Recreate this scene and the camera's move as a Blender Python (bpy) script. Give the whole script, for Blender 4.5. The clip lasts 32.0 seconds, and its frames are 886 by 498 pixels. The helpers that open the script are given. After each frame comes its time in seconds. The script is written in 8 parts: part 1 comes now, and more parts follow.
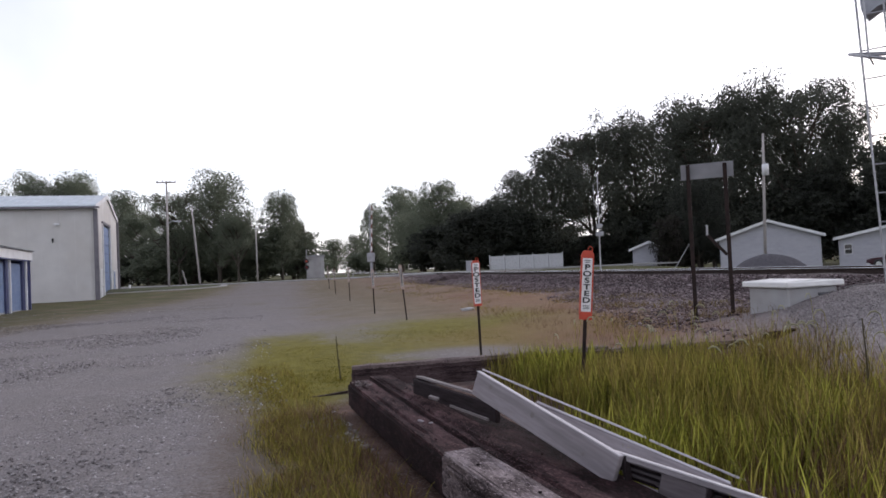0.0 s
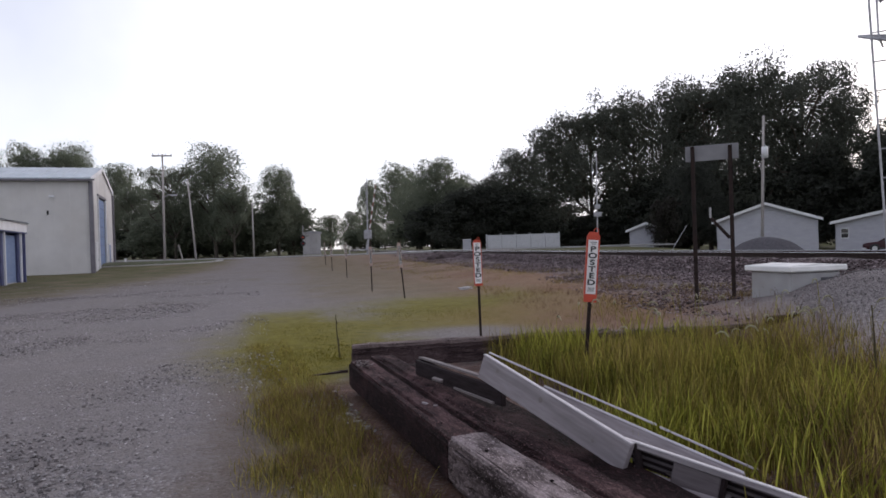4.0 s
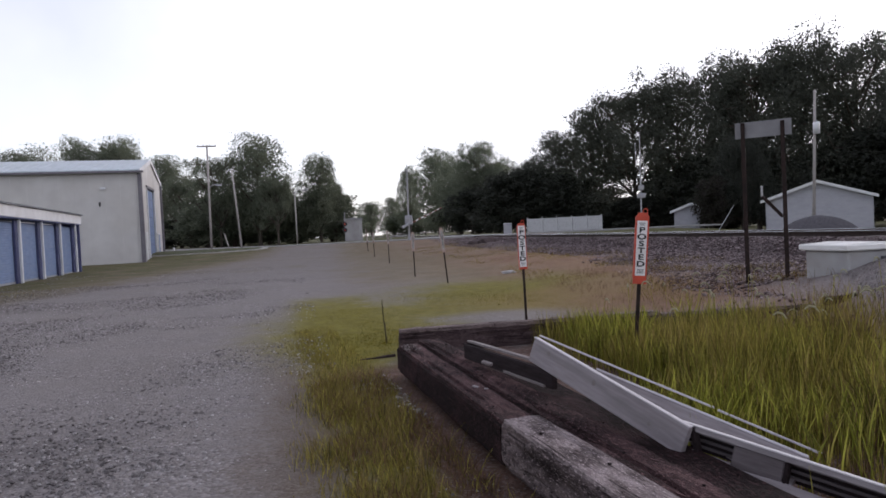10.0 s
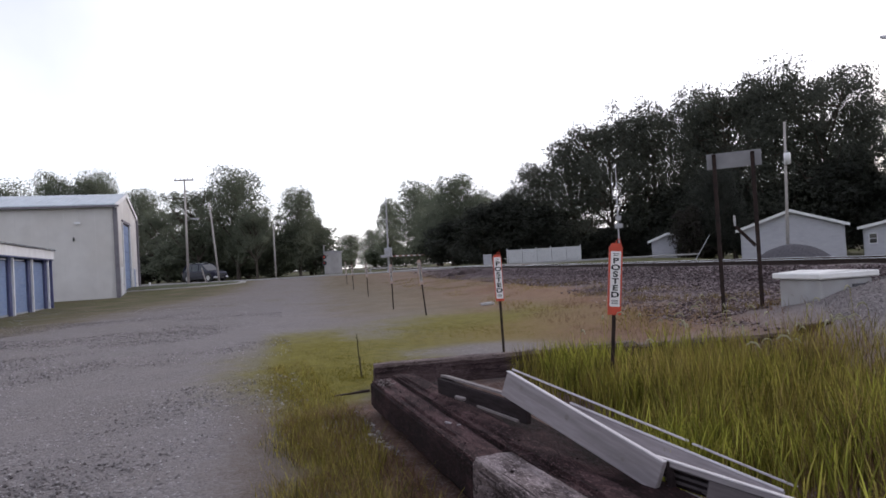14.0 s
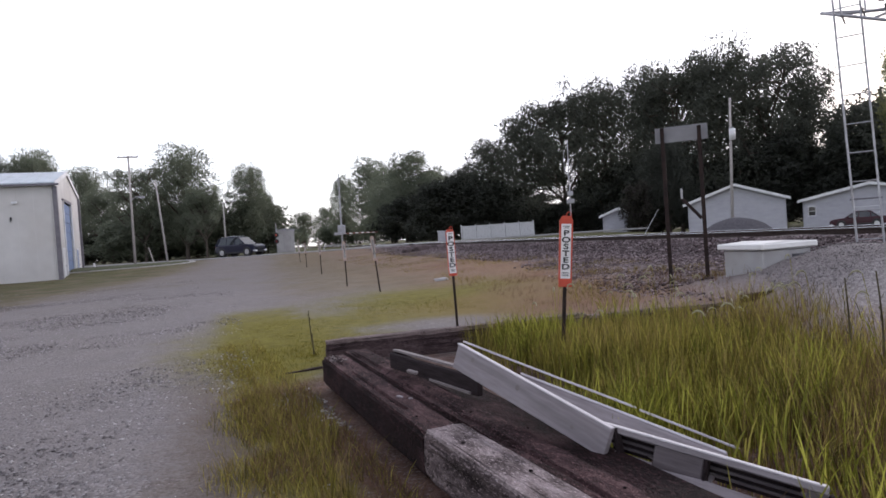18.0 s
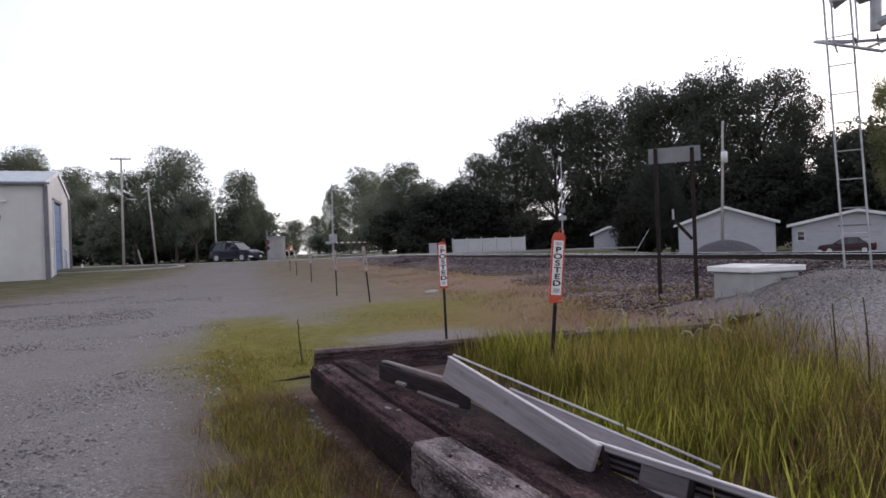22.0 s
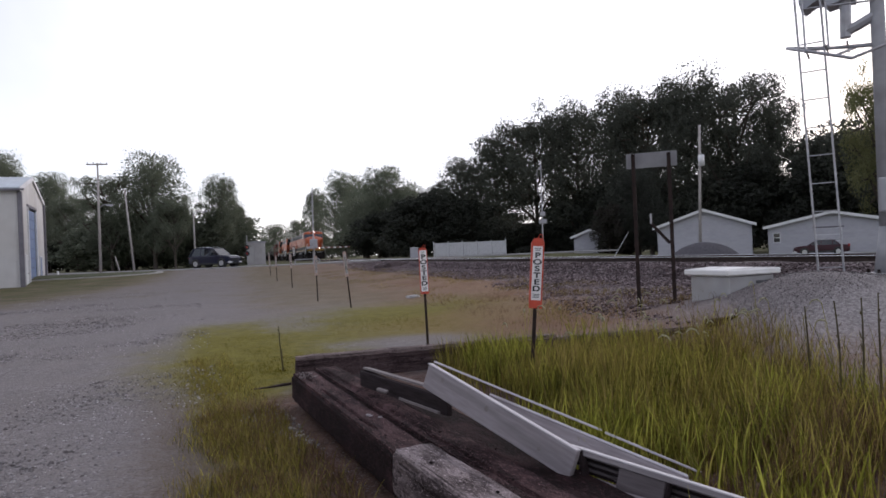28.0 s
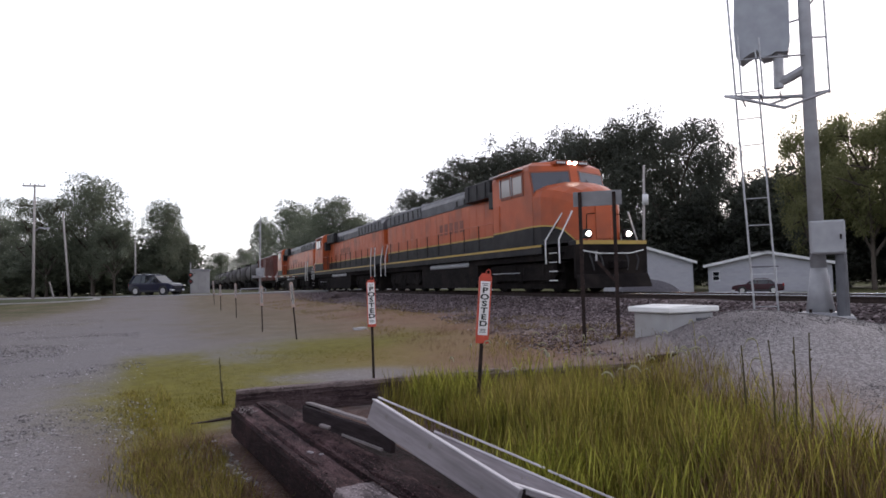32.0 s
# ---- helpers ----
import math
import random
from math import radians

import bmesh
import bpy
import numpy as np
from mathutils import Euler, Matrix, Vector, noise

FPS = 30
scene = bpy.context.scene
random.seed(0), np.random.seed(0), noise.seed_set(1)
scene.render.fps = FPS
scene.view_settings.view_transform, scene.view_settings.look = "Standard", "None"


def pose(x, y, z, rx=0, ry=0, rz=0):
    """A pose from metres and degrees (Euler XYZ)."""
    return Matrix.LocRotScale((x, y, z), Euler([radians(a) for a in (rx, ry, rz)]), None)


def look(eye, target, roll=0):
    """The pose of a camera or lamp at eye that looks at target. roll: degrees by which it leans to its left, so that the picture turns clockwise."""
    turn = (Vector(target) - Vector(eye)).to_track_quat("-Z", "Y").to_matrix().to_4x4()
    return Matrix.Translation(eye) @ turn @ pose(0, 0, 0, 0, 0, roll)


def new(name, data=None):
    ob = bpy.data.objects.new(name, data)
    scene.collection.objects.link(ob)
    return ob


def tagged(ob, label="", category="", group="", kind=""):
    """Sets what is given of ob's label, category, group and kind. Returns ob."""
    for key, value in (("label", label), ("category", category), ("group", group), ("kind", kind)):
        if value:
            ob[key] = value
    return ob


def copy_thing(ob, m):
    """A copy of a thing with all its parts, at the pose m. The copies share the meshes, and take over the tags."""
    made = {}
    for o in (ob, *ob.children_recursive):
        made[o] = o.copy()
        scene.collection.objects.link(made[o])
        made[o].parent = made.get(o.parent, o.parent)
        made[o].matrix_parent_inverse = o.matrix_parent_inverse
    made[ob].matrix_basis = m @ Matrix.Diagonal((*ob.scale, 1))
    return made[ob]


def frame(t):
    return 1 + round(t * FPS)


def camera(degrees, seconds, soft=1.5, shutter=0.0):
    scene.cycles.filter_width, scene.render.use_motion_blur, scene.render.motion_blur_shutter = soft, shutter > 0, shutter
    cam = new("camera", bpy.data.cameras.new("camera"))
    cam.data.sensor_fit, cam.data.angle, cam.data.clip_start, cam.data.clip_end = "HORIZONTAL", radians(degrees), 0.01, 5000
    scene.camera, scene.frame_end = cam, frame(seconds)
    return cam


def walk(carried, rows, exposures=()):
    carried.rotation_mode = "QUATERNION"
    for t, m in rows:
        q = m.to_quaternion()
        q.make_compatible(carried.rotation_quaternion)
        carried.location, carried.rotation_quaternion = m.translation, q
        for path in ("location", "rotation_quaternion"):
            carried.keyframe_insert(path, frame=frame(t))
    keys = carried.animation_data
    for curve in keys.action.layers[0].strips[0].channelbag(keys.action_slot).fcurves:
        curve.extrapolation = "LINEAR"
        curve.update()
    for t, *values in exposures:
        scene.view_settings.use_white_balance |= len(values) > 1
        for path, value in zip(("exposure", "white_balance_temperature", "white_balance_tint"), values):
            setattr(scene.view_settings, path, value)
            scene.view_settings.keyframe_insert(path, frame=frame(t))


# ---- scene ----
cam = camera(66.7, 32.0, 1.65)
PATH = [
    (0, (0.171, 0.161, 1.337), (0.161, 2.161, 1.392), -2.7),
    (0.5, (0.145, 0.135, 1.35), (0.093, 2.132, 1.446), -1.6),
    (1, (0.16, 0.161, 1.349), (0.154, 2.159, 1.446), -2.5),
    (1.5, (0.153, 0.14, 1.348), (0.21, 2.138, 1.412), -2.2),
    (2, (0.157, 0.142, 1.345), (0.164, 2.142, 1.38), -1.6),
    (2.5, (0.162, 0.137, 1.339), (0.094, 2.136, 1.388), -1.4),
    (3, (0.145, 0.169, 1.343), (0.084, 2.168, 1.336), -0.2),
    (3.5, (0.101, 0.224, 1.353), (0.063, 2.224, 1.337), -1.2),
    (5.5, (0.116, 0.304, 1.356), (0.175, 2.303, 1.375), -1.4),
    (6, (0.122, 0.31, 1.343), (0.117, 2.31, 1.31), -2.4),
    (6.5, (0.12, 0.292, 1.351), (0.089, 2.292, 1.343), -2.6),
    (7, (0.129, 0.302, 1.348), (0.067, 2.301, 1.358), -2.5),
    (7.5, (0.12, 0.292, 1.353), (-0.032, 2.286, 1.344), -2.7),
    (8, (0.11, 0.299, 1.359), (-0.025, 2.295, 1.363), -2.8),
    (8.5, (0.1, 0.302, 1.352), (-0.08, 2.293, 1.28), -2.7),
    (9, (0.065, 0.279, 1.352), (-0.079, 2.273, 1.294), -2.6),
    (9.5, (0.042, 0.273, 1.347), (-0.077, 2.269, 1.297), -3.3),
    (10, (0.051, 0.279, 1.348), (-0.072, 2.275, 1.297), -2.8),
    (10.5, (0.085, 0.292, 1.355), (-0.025, 2.289, 1.32), -2.8),
    (11, (0.112, 0.306, 1.35), (-0.032, 2.301, 1.335), -2.4),
    (11.5, (0.135, 0.321, 1.347), (0.179, 2.319, 1.266), -3.8),
    (12, (0.127, 0.368, 1.345), (0.068, 2.367, 1.339), -3.8),
    (12.5, (0.121, 0.328, 1.352), (0.083, 2.328, 1.341), -3.5),
    (13, (0.141, 0.354, 1.348), (0.043, 2.352, 1.366), -3.6),
    (13.5, (0.121, 0.334, 1.352), (0.058, 2.333, 1.393), -3.8),
    (15.5, (0.105, 0.372, 1.336), (0.024, 2.371, 1.359), -1.95),
    (16, (0.105, 0.374, 1.336), (0.046, 2.373, 1.299), -1.6),
    (16.5, (0.104, 0.382, 1.326), (-0.06, 2.375, 1.272), -2.5),
    (17, (0.143, 0.401, 1.307), (0.225, 2.397, 1.205), -4.7),
    (17.5, (0.128, 0.403, 1.326), (0.155, 2.401, 1.234), -4.7),
    (18, (0.138, 0.387, 1.323), (0.208, 2.386, 1.286), -4.0),
    (18.5, (0.135, 0.371, 1.331), (0.295, 2.365, 1.322), -3.4),
    (19, (0.122, 0.362, 1.325), (0.152, 2.362, 1.349), -1.9),
    (19.5, (0.123, 0.373, 1.332), (0.099, 2.373, 1.363), -2.1),
    (20, (0.123, 0.374, 1.332), (0.116, 2.374, 1.33), -1.5),
    (20.5, (0.115, 0.38, 1.342), (0.101, 2.38, 1.398), -0.5),
    (21, (0.113, 0.361, 1.332), (0.092, 2.361, 1.292), -1.2),
    (21.5, (0.124, 0.37, 1.33), (0.14, 2.37, 1.325), -2.1),
    (22, (0.124, 0.374, 1.324), (0.223, 2.372, 1.323), -2.1),
    (22.5, (0.119, 0.361, 1.339), (0.253, 2.356, 1.41), -2.5),
    (23, (0.121, 0.365, 1.332), (0.236, 2.361, 1.38), -2.3),
    (23.5, (0.118, 0.351, 1.331), (0.184, 2.35, 1.363), -1.2),
    (24, (0.117, 0.347, 1.331), (0.167, 2.346, 1.383), -1.4),
    (24.5, (0.131, 0.364, 1.33), (0.189, 2.363, 1.371), -1.6),
    (26.5, (0.133, 0.348, 1.346), (0.189, 2.348, 1.35), -0.9),
    (27, (0.125, 0.342, 1.354), (0.193, 2.341, 1.362), -0.5),
    (28, (0.13, 0.336, 1.348), (0.285, 2.33, 1.356), -2.5),
    (28.5, (0.126, 0.348, 1.346), (0.282, 2.342, 1.341), -2.4),
    (29, (0.101, 0.342, 1.362), (0.215, 2.339, 1.403), -2.3),
    (29.5, (0.102, 0.334, 1.358), (0.172, 2.332, 1.421), -3.9),
    (30, (0.127, 0.359, 1.343), (0.282, 2.353, 1.297), -4.8),
    (30.5, (0.146, 0.4, 1.349), (0.335, 2.389, 1.253), -2.4),
    (31, (0.151, 0.361, 1.355), (0.347, 2.352, 1.371), -4.0),
    (31.5, (0.113, 0.334, 1.372), (0.435, 2.308, 1.404), -0.8),
    (32, (0.144, 0.338, 1.363), (0.45, 2.312, 1.461), -1.4),
]
walk(cam, [(t, look(eye, target, roll)) for t, eye, target, roll in PATH], [(0, -0.02, 6300, 20), (1, -0.10, 6300, 20), (2, -0.20, 6300, 20), (3, -0.25, 6300, 20), (6, -0.20, 6300, 20), (9, -0.20, 6300, 20), (11, -0.10, 6300, 20), (13, -0.02, 6300, 20), (15.5, -0.15, 6300, 20), (16, -0.20, 6300, 20), (17, -0.25, 6300, 20), (18, 0.18, 6300, 20), (19, 0.22, 6300, 20), (20, 0.20, 6300, 20), (21, 0.04, 6300, 20), (22, -0.05, 6300, 20), (24, -0.05, 6300, 20), (27, -0.23, 6300, 20), (28, -0.20, 6300, 20), (30, -0.17, 6300, 20), (31, 0.00, 6300, 20), (32, 0.02, 6300, 20)])

# ---- world, sun, exposure ----
SUN_YAW, SUN_ELEV = 44.0, 13.0      # degrees right of +y, degrees up
world = bpy.data.worlds.new("sky")
scene.world = world
world.use_nodes = True
_wn = world.node_tree.nodes
_sky = _wn.new("ShaderNodeTexSky")
_sky.sky_type = "NISHITA"
_sky.sun_disc = False
_sky.sun_elevation = radians(SUN_ELEV)
_sky.sun_rotation = radians(SUN_YAW)
_sky.air_density, _sky.dust_density, _sky.ozone_density = 1.0, 1.0, 1.0
_haze = _wn.new("ShaderNodeMix")          # thin high cloud over the whole sky
_haze.data_type = "RGBA"
_cl, _cm, _ct = _wn.new("ShaderNodeTexNoise"), _wn.new("ShaderNodeMapRange"), _wn.new("ShaderNodeTexCoord")
_cl.inputs["Scale"].default_value, _cl.inputs["Detail"].default_value = 1.3, 6.0
_cm.inputs[1].default_value, _cm.inputs[2].default_value, _cm.inputs[3].default_value, _cm.inputs[4].default_value = 0.36, 0.60, 0.50, 0.90
world.node_tree.links.new(_ct.outputs["Generated"], _cl.inputs["Vector"])
world.node_tree.links.new(_cl.outputs["Fac"], _cm.inputs[0])
_dv, _dm, _dx = _wn.new("ShaderNodeVectorMath"), _wn.new("ShaderNodeMapRange"), _wn.new("ShaderNodeMath")
_dv.operation, _dx.operation = "DOT_PRODUCT", "MULTIPLY"                       # the haze thins with the angle from the sun
_dv.inputs[1].default_value = (math.sin(radians(SUN_YAW)) * math.cos(radians(SUN_ELEV)), math.cos(radians(SUN_YAW)) * math.cos(radians(SUN_ELEV)), math.sin(radians(SUN_ELEV)))
_dm.inputs[1].default_value, _dm.inputs[2].default_value, _dm.inputs[3].default_value, _dm.inputs[4].default_value = 0.30, 0.72, 0.66, 1.0
world.node_tree.links.new(_ct.outputs["Generated"], _dv.inputs[0])
world.node_tree.links.new(_dv.outputs["Value"], _dm.inputs[0])
world.node_tree.links.new(_cm.outputs[0], _dx.inputs[0])
world.node_tree.links.new(_dm.outputs[0], _dx.inputs[1])
world.node_tree.links.new(_dx.outputs[0], _haze.inputs["Factor"])
_hz, _he, _hs = _wn.new("ShaderNodeSeparateXYZ"), _wn.new("ShaderNodeMapRange"), _wn.new("ShaderNodeVectorMath")
_he.inputs[3].default_value, _he.inputs[4].default_value = 1.32, 0.86      # the haze is brighter towards the horizon
_hs.operation = "SCALE"
_hs.inputs[0].default_value = (9.3, 9.6, 9.8)
world.node_tree.links.new(_ct.outputs["Generated"], _hz.inputs[0])
world.node_tree.links.new(_hz.outputs[2], _he.inputs[0])
world.node_tree.links.new(_he.outputs[0], _hs.inputs["Scale"])
world.node_tree.links.new(_hs.outputs[0], _haze.inputs["B"])
world.node_tree.links.new(_sky.outputs["Color"], _haze.inputs["A"])
world.node_tree.links.new(_haze.outputs["Result"], _wn["Background"].inputs["Color"])
_wn["Background"].inputs["Strength"].default_value = 0.15
_sd = bpy.data.lights.new("sun", "SUN")
_sd.energy, _sd.angle, _sd.color = 1.7, radians(10), (1.0, 0.93, 0.84)
sun = new("sun", _sd)
_sv = Vector((math.sin(radians(SUN_YAW)) * math.cos(radians(SUN_ELEV)), math.cos(radians(SUN_YAW)) * math.cos(radians(SUN_ELEV)), math.sin(radians(SUN_ELEV))))
sun.matrix_world = look(_sv * 200, (0, 0, 0))

# ---- helpers for meshes and materials ----
TH = radians(13.16)                              # the track runs 13.16 degrees left of +y
U = Vector((-math.sin(TH), math.cos(TH), 0))     # along the track, away from the camera
NV = Vector((math.cos(TH), math.sin(TH), 0))     # across the track, away from the camera
TRACK = 13.34                                    # distance of the track's centre line
RAIL_Z = 0.90
BT = radians(20)                                 # the buildings stand at 20 degrees
BU = Vector((-math.sin(BT), math.cos(BT), 0))
BL = Vector((-math.cos(BT), -math.sin(BT), 0))
rng = random.Random(7)


def at_track(s, p, z=0.0):
    """A place s metres along the track and p metres across it."""
    return U * s + NV * p + Vector((0, 0, z))


def smooth(a, b, x):
    k = min(1.0, max(0.0, (x - a) / (b - a)))
    return k * k * (3 - 2 * k)


def ground_z(x, y):
    """Height of the ground: it climbs gently to the road, falls beyond the track, and swells into a gravel mound by the signal."""
    s, p = -0.2292 * x + 0.9734 * y, 0.9734 * x + 0.2292 * y
    z = 0.0035 * min(max(s, 0.0), 46.0)
    z += 0.62 * smooth(44, 56.5, s)
    z = z * (1 - smooth(18, 24, p)) + smooth(18, 24, p) * (0.15 - 0.38 * smooth(28, 38, p) + 0.6 * smooth(44, 57, s) * (1 - smooth(34, 40, p)))
    z += (0.26 * smooth(3.8, 7.5, p) + 0.10 * smooth(7.5, 10.5, p)) * (1 - smooth(17, 19, p)) * (1 - smooth(44, 57, s))
    z += 0.50 * math.exp(-(((x - 6.2) / 1.75) ** 2 + ((y - 8.9) / 2.3) ** 2))
    z += 0.13 * math.exp(-(((x - 5.45) / 0.75) ** 2 + ((y - 9.0) / 0.8) ** 2))
    return z


def bm_box(bm, cx, cy, cz, sx, sy, sz, m=None, bevel=0.0):
    """Adds a box of full size (sx, sy, sz) about a centre to bm."""
    made = bmesh.ops.create_cube(bm, size=1.0)["verts"]
    for v in made:
        v.co = Vector((cx + v.co.x * sx, cy + v.co.y * sy, cz + v.co.z * sz))
    if bevel:
        edges = list({e for v in made for e in v.link_edges})
        made = [v for v in bmesh.ops.bevel(bm, geom=edges, offset=bevel, segments=1, affect="EDGES")["verts"]]
    if m is not None:
        for v in {v for v in made if v.is_valid}:
            v.co = m @ v.co
    return made


def bm_cyl(bm, a, b, r1, r2=None, n=10, caps=True):
    """Adds a tapered cylinder from a to b."""
    a, b = Vector(a), Vector(b)
    r2 = r1 if r2 is None else r2
    q = (b - a).to_track_quat("Z", "Y")
    rings = []
    for c, r in ((a, r1), (b, r2)):
        rings.append([bm.verts.new(c + q @ Vector((r * math.cos(2 * math.pi * k / n), r * math.sin(2 * math.pi * k / n), 0))) for k in range(n)])
    for k in range(n):
        bm.faces.new((rings[0][k], rings[0][(k + 1) % n], rings[1][(k + 1) % n], rings[1][k]))
    if caps:
        bm.faces.new(rings[0][::-1])
        bm.faces.new(rings[1])


def bm_tube(bm, pts, r, n=6):
    """Adds a bent round bar through the given places."""
    for a, b in zip(pts, pts[1:]):
        bm_cyl(bm, a, b, r, r, n)


def bm_prism(bm, profile, y0, y1, m=None):
    """Adds a prism: a profile of (x, z) drawn out from y0 to y1."""
    A = [bm.verts.new((x, y0, z)) for x, z in profile]
    B = [bm.verts.new((x, y1, z)) for x, z in profile]
    n = len(profile)
    fs = [bm.faces.new(A), bm.faces.new(B[::-1])]
    for k in range(n):
        fs.append(bm.faces.new((A[k], B[k], B[(k + 1) % n], A[(k + 1) % n])))
    bmesh.ops.recalc_face_normals(bm, faces=fs)
    if m is not None:
        for v in A + B:
            v.co = m @ v.co


def mesh_of(name, bm, material, smooth_shade=False):
    me = bpy.data.meshes.new(name)
    bm.normal_update()
    bm.to_mesh(me)
    bm.free()
    me.materials.append(material)
    if smooth_shade:
        me.polygons.foreach_set("use_smooth", [True] * len(me.polygons))
    return me


def part(name, bm, material, parent, label="", smooth_shade=False, m=None):
    """Links a bmesh as one mesh object under a thing or a part."""
    ob = new(name, mesh_of(name, bm, material, smooth_shade))
    ob.parent = parent
    if m is not None:
        ob.matrix_basis = m
    return tagged(ob, label)


def share(name, me, parent, m, label=""):
    """Another part on a mesh that alike parts share."""
    ob = new(name, me)
    ob.parent = parent
    ob.matrix_basis = m
    return tagged(ob, label)


def thing(name, label, category, m=None, group="", kind=""):
    """An Empty at the base of a thing that carries its parts."""
    ob = new(name)
    ob.empty_display_size = 0.2
    if m is not None:
        ob.matrix_basis = m
    return tagged(ob, label, category, group, kind)


def solid(name, bm, material, label, category="", group="", kind="", smooth_shade=False, m=None):
    """A thing that is one mesh."""
    ob = new(name, mesh_of(name, bm, material, smooth_shade))
    if m is not None:
        ob.matrix_basis = m
    return tagged(ob, label, category, group, kind)


def BM():
    return bmesh.new()


def basis(origin, xa, ya):
    """A pose with its x and y axes along the two given ways, z up."""
    xa, ya = Vector(xa).normalized(), Vector(ya).normalized()
    za = xa.cross(ya)
    return Matrix(((xa.x, ya.x, za.x, origin[0]), (xa.y, ya.y, za.y, origin[1]), (xa.z, ya.z, za.z, origin[2]), (0, 0, 0, 1)))


def mat(name, c1, c2=None, scale=6.0, rough=0.8, metal=0.0, bump=0.15, bscale=60.0, stain=None, sscale=0.8, samt=0.5, stretch=(1, 1, 1), spec=0.4, vary=0.0, rvar=0.12):
    """A surface of two tones in a fine noise, with broad stains, uneven gloss and fine relief."""
    m = bpy.data.materials.new(name)
    m.use_nodes = True
    N, L = m.node_tree.nodes, m.node_tree.links
    b = N["Principled BSDF"]
    c2 = c2 or tuple(v * 0.75 for v in c1)
    tc, oi, mp = N.new("ShaderNodeTexCoord"), N.new("ShaderNodeObjectInfo"), N.new("ShaderNodeVectorMath")
    mul = N.new("ShaderNodeVectorMath")
    mul.operation = "MULTIPLY"
    mul.inputs[1].default_value = stretch
    sc = N.new("ShaderNodeMath")
    sc.operation = "MULTIPLY"
    sc.inputs[1].default_value = 37.0
    L.new(oi.outputs["Random"], sc.inputs[0])
    L.new(tc.outputs["Object"], mul.inputs[0])
    L.new(mul.outputs[0], mp.inputs[0])
    L.new(sc.outputs[0], mp.inputs[1])
    def noi(s, d=4.0):
        n = N.new("ShaderNodeTexNoise")
        n.inputs["Scale"].default_value, n.inputs["Detail"].default_value = s, d
        L.new(mp.outputs[0], n.inputs["Vector"])
        return n
    n1 = noi(scale, 5)
    r1 = N.new("ShaderNodeMapRange")
    r1.inputs[1].default_value, r1.inputs[2].default_value = 0.3, 0.7
    L.new(n1.outputs["Fac"], r1.inputs[0])
    mx = N.new("ShaderNodeMix")
    mx.data_type = "RGBA"
    mx.inputs["A"].default_value, mx.inputs["B"].default_value = (*c1, 1), (*c2, 1)
    L.new(r1.outputs[0], mx.inputs["Factor"])
    out = mx.outputs["Result"]
    if stain:
        n2 = noi(sscale, 6)
        r2 = N.new("ShaderNodeMapRange")
        r2.inputs[1].default_value, r2.inputs[2].default_value, r2.inputs[4].default_value = 0.48, 0.72, samt
        L.new(n2.outputs["Fac"], r2.inputs[0])
        m2 = N.new("ShaderNodeMix")
        m2.data_type = "RGBA"
        m2.inputs["B"].default_value = (*stain, 1)
        L.new(r2.outputs[0], m2.inputs["Factor"])
        L.new(out, m2.inputs["A"])
        out = m2.outputs["Result"]
    if vary:
        hs = N.new("ShaderNodeHueSaturation")
        rv = N.new("ShaderNodeMapRange")
        rv.inputs[3].default_value, rv.inputs[4].default_value = 1 - vary, 1 + vary
        L.new(oi.outputs["Random"], rv.inputs[0])
        L.new(rv.outputs[0], hs.inputs["Value"])
        L.new(out, hs.inputs["Color"])
        out = hs.outputs["Color"]
    L.new(out, b.inputs["Base Color"])
    rr = N.new("ShaderNodeMapRange")
    rr.inputs[3].default_value, rr.inputs[4].default_value = max(0.02, rough - rvar), min(1.0, rough + rvar)
    L.new(n1.outputs["Fac"], rr.inputs[0])
    L.new(rr.outputs[0], b.inputs["Roughness"])
    b.inputs["Metallic"].default_value = metal
    b.inputs["Specular IOR Level"].default_value = spec
    if bump:
        nb, bp = noi(bscale, 3), N.new("ShaderNodeBump")
        bp.inputs["Strength"].default_value, bp.inputs["Distance"].default_value = bump, 0.02
        L.new(nb.outputs["Fac"], bp.inputs["Height"])
        L.new(bp.outputs["Normal"], b.inputs["Normal"])
    return m


def glass(name, tint, rough=0.06):
    """A dark window pane: glossy, see-through in part."""
    m = bpy.data.materials.new(name)
    m.use_nodes = True
    b = m.node_tree.nodes["Principled BSDF"]
    b.inputs["Base Color"].default_value = (*tint, 1)
    b.inputs["Roughness"].default_value = rough
    b.inputs["Specular IOR Level"].default_value = 0.6
    return m


def glow(name, colour, strength):
    m = bpy.data.materials.new(name)
    m.use_nodes = True
    b = m.node_tree.nodes["Principled BSDF"]
    b.inputs["Base Color"].default_value = (*(0.3 * v for v in colour), 1)
    b.inputs["Emission Color"].default_value = (*colour, 1)
    b.inputs["Emission Strength"].default_value = strength
    return m

# ---- materials ----
M_RAIL = mat("rail_steel", (0.060, 0.042, 0.037), (0.03, 0.021, 0.019), 20, 0.75, 0.2, 0.1, spec=0.2)
M_RAILTOP = mat("polished_rail_head", (0.62, 0.62, 0.64), (0.5, 0.5, 0.52), 30, 0.22, 1.0, 0.02)
M_PILE = mat("crushed_blue_grey_stone", (0.105, 0.098, 0.110), (0.060, 0.055, 0.064), 9.0, 0.9, bump=0.5, bscale=30)
M_BALLAST = mat("ballast_stone", (0.110, 0.080, 0.082), (0.036, 0.025, 0.026), 16.0, 0.9, bump=0.6, bscale=40, stain=(0.075, 0.048, 0.042), sscale=0.35, samt=0.4)


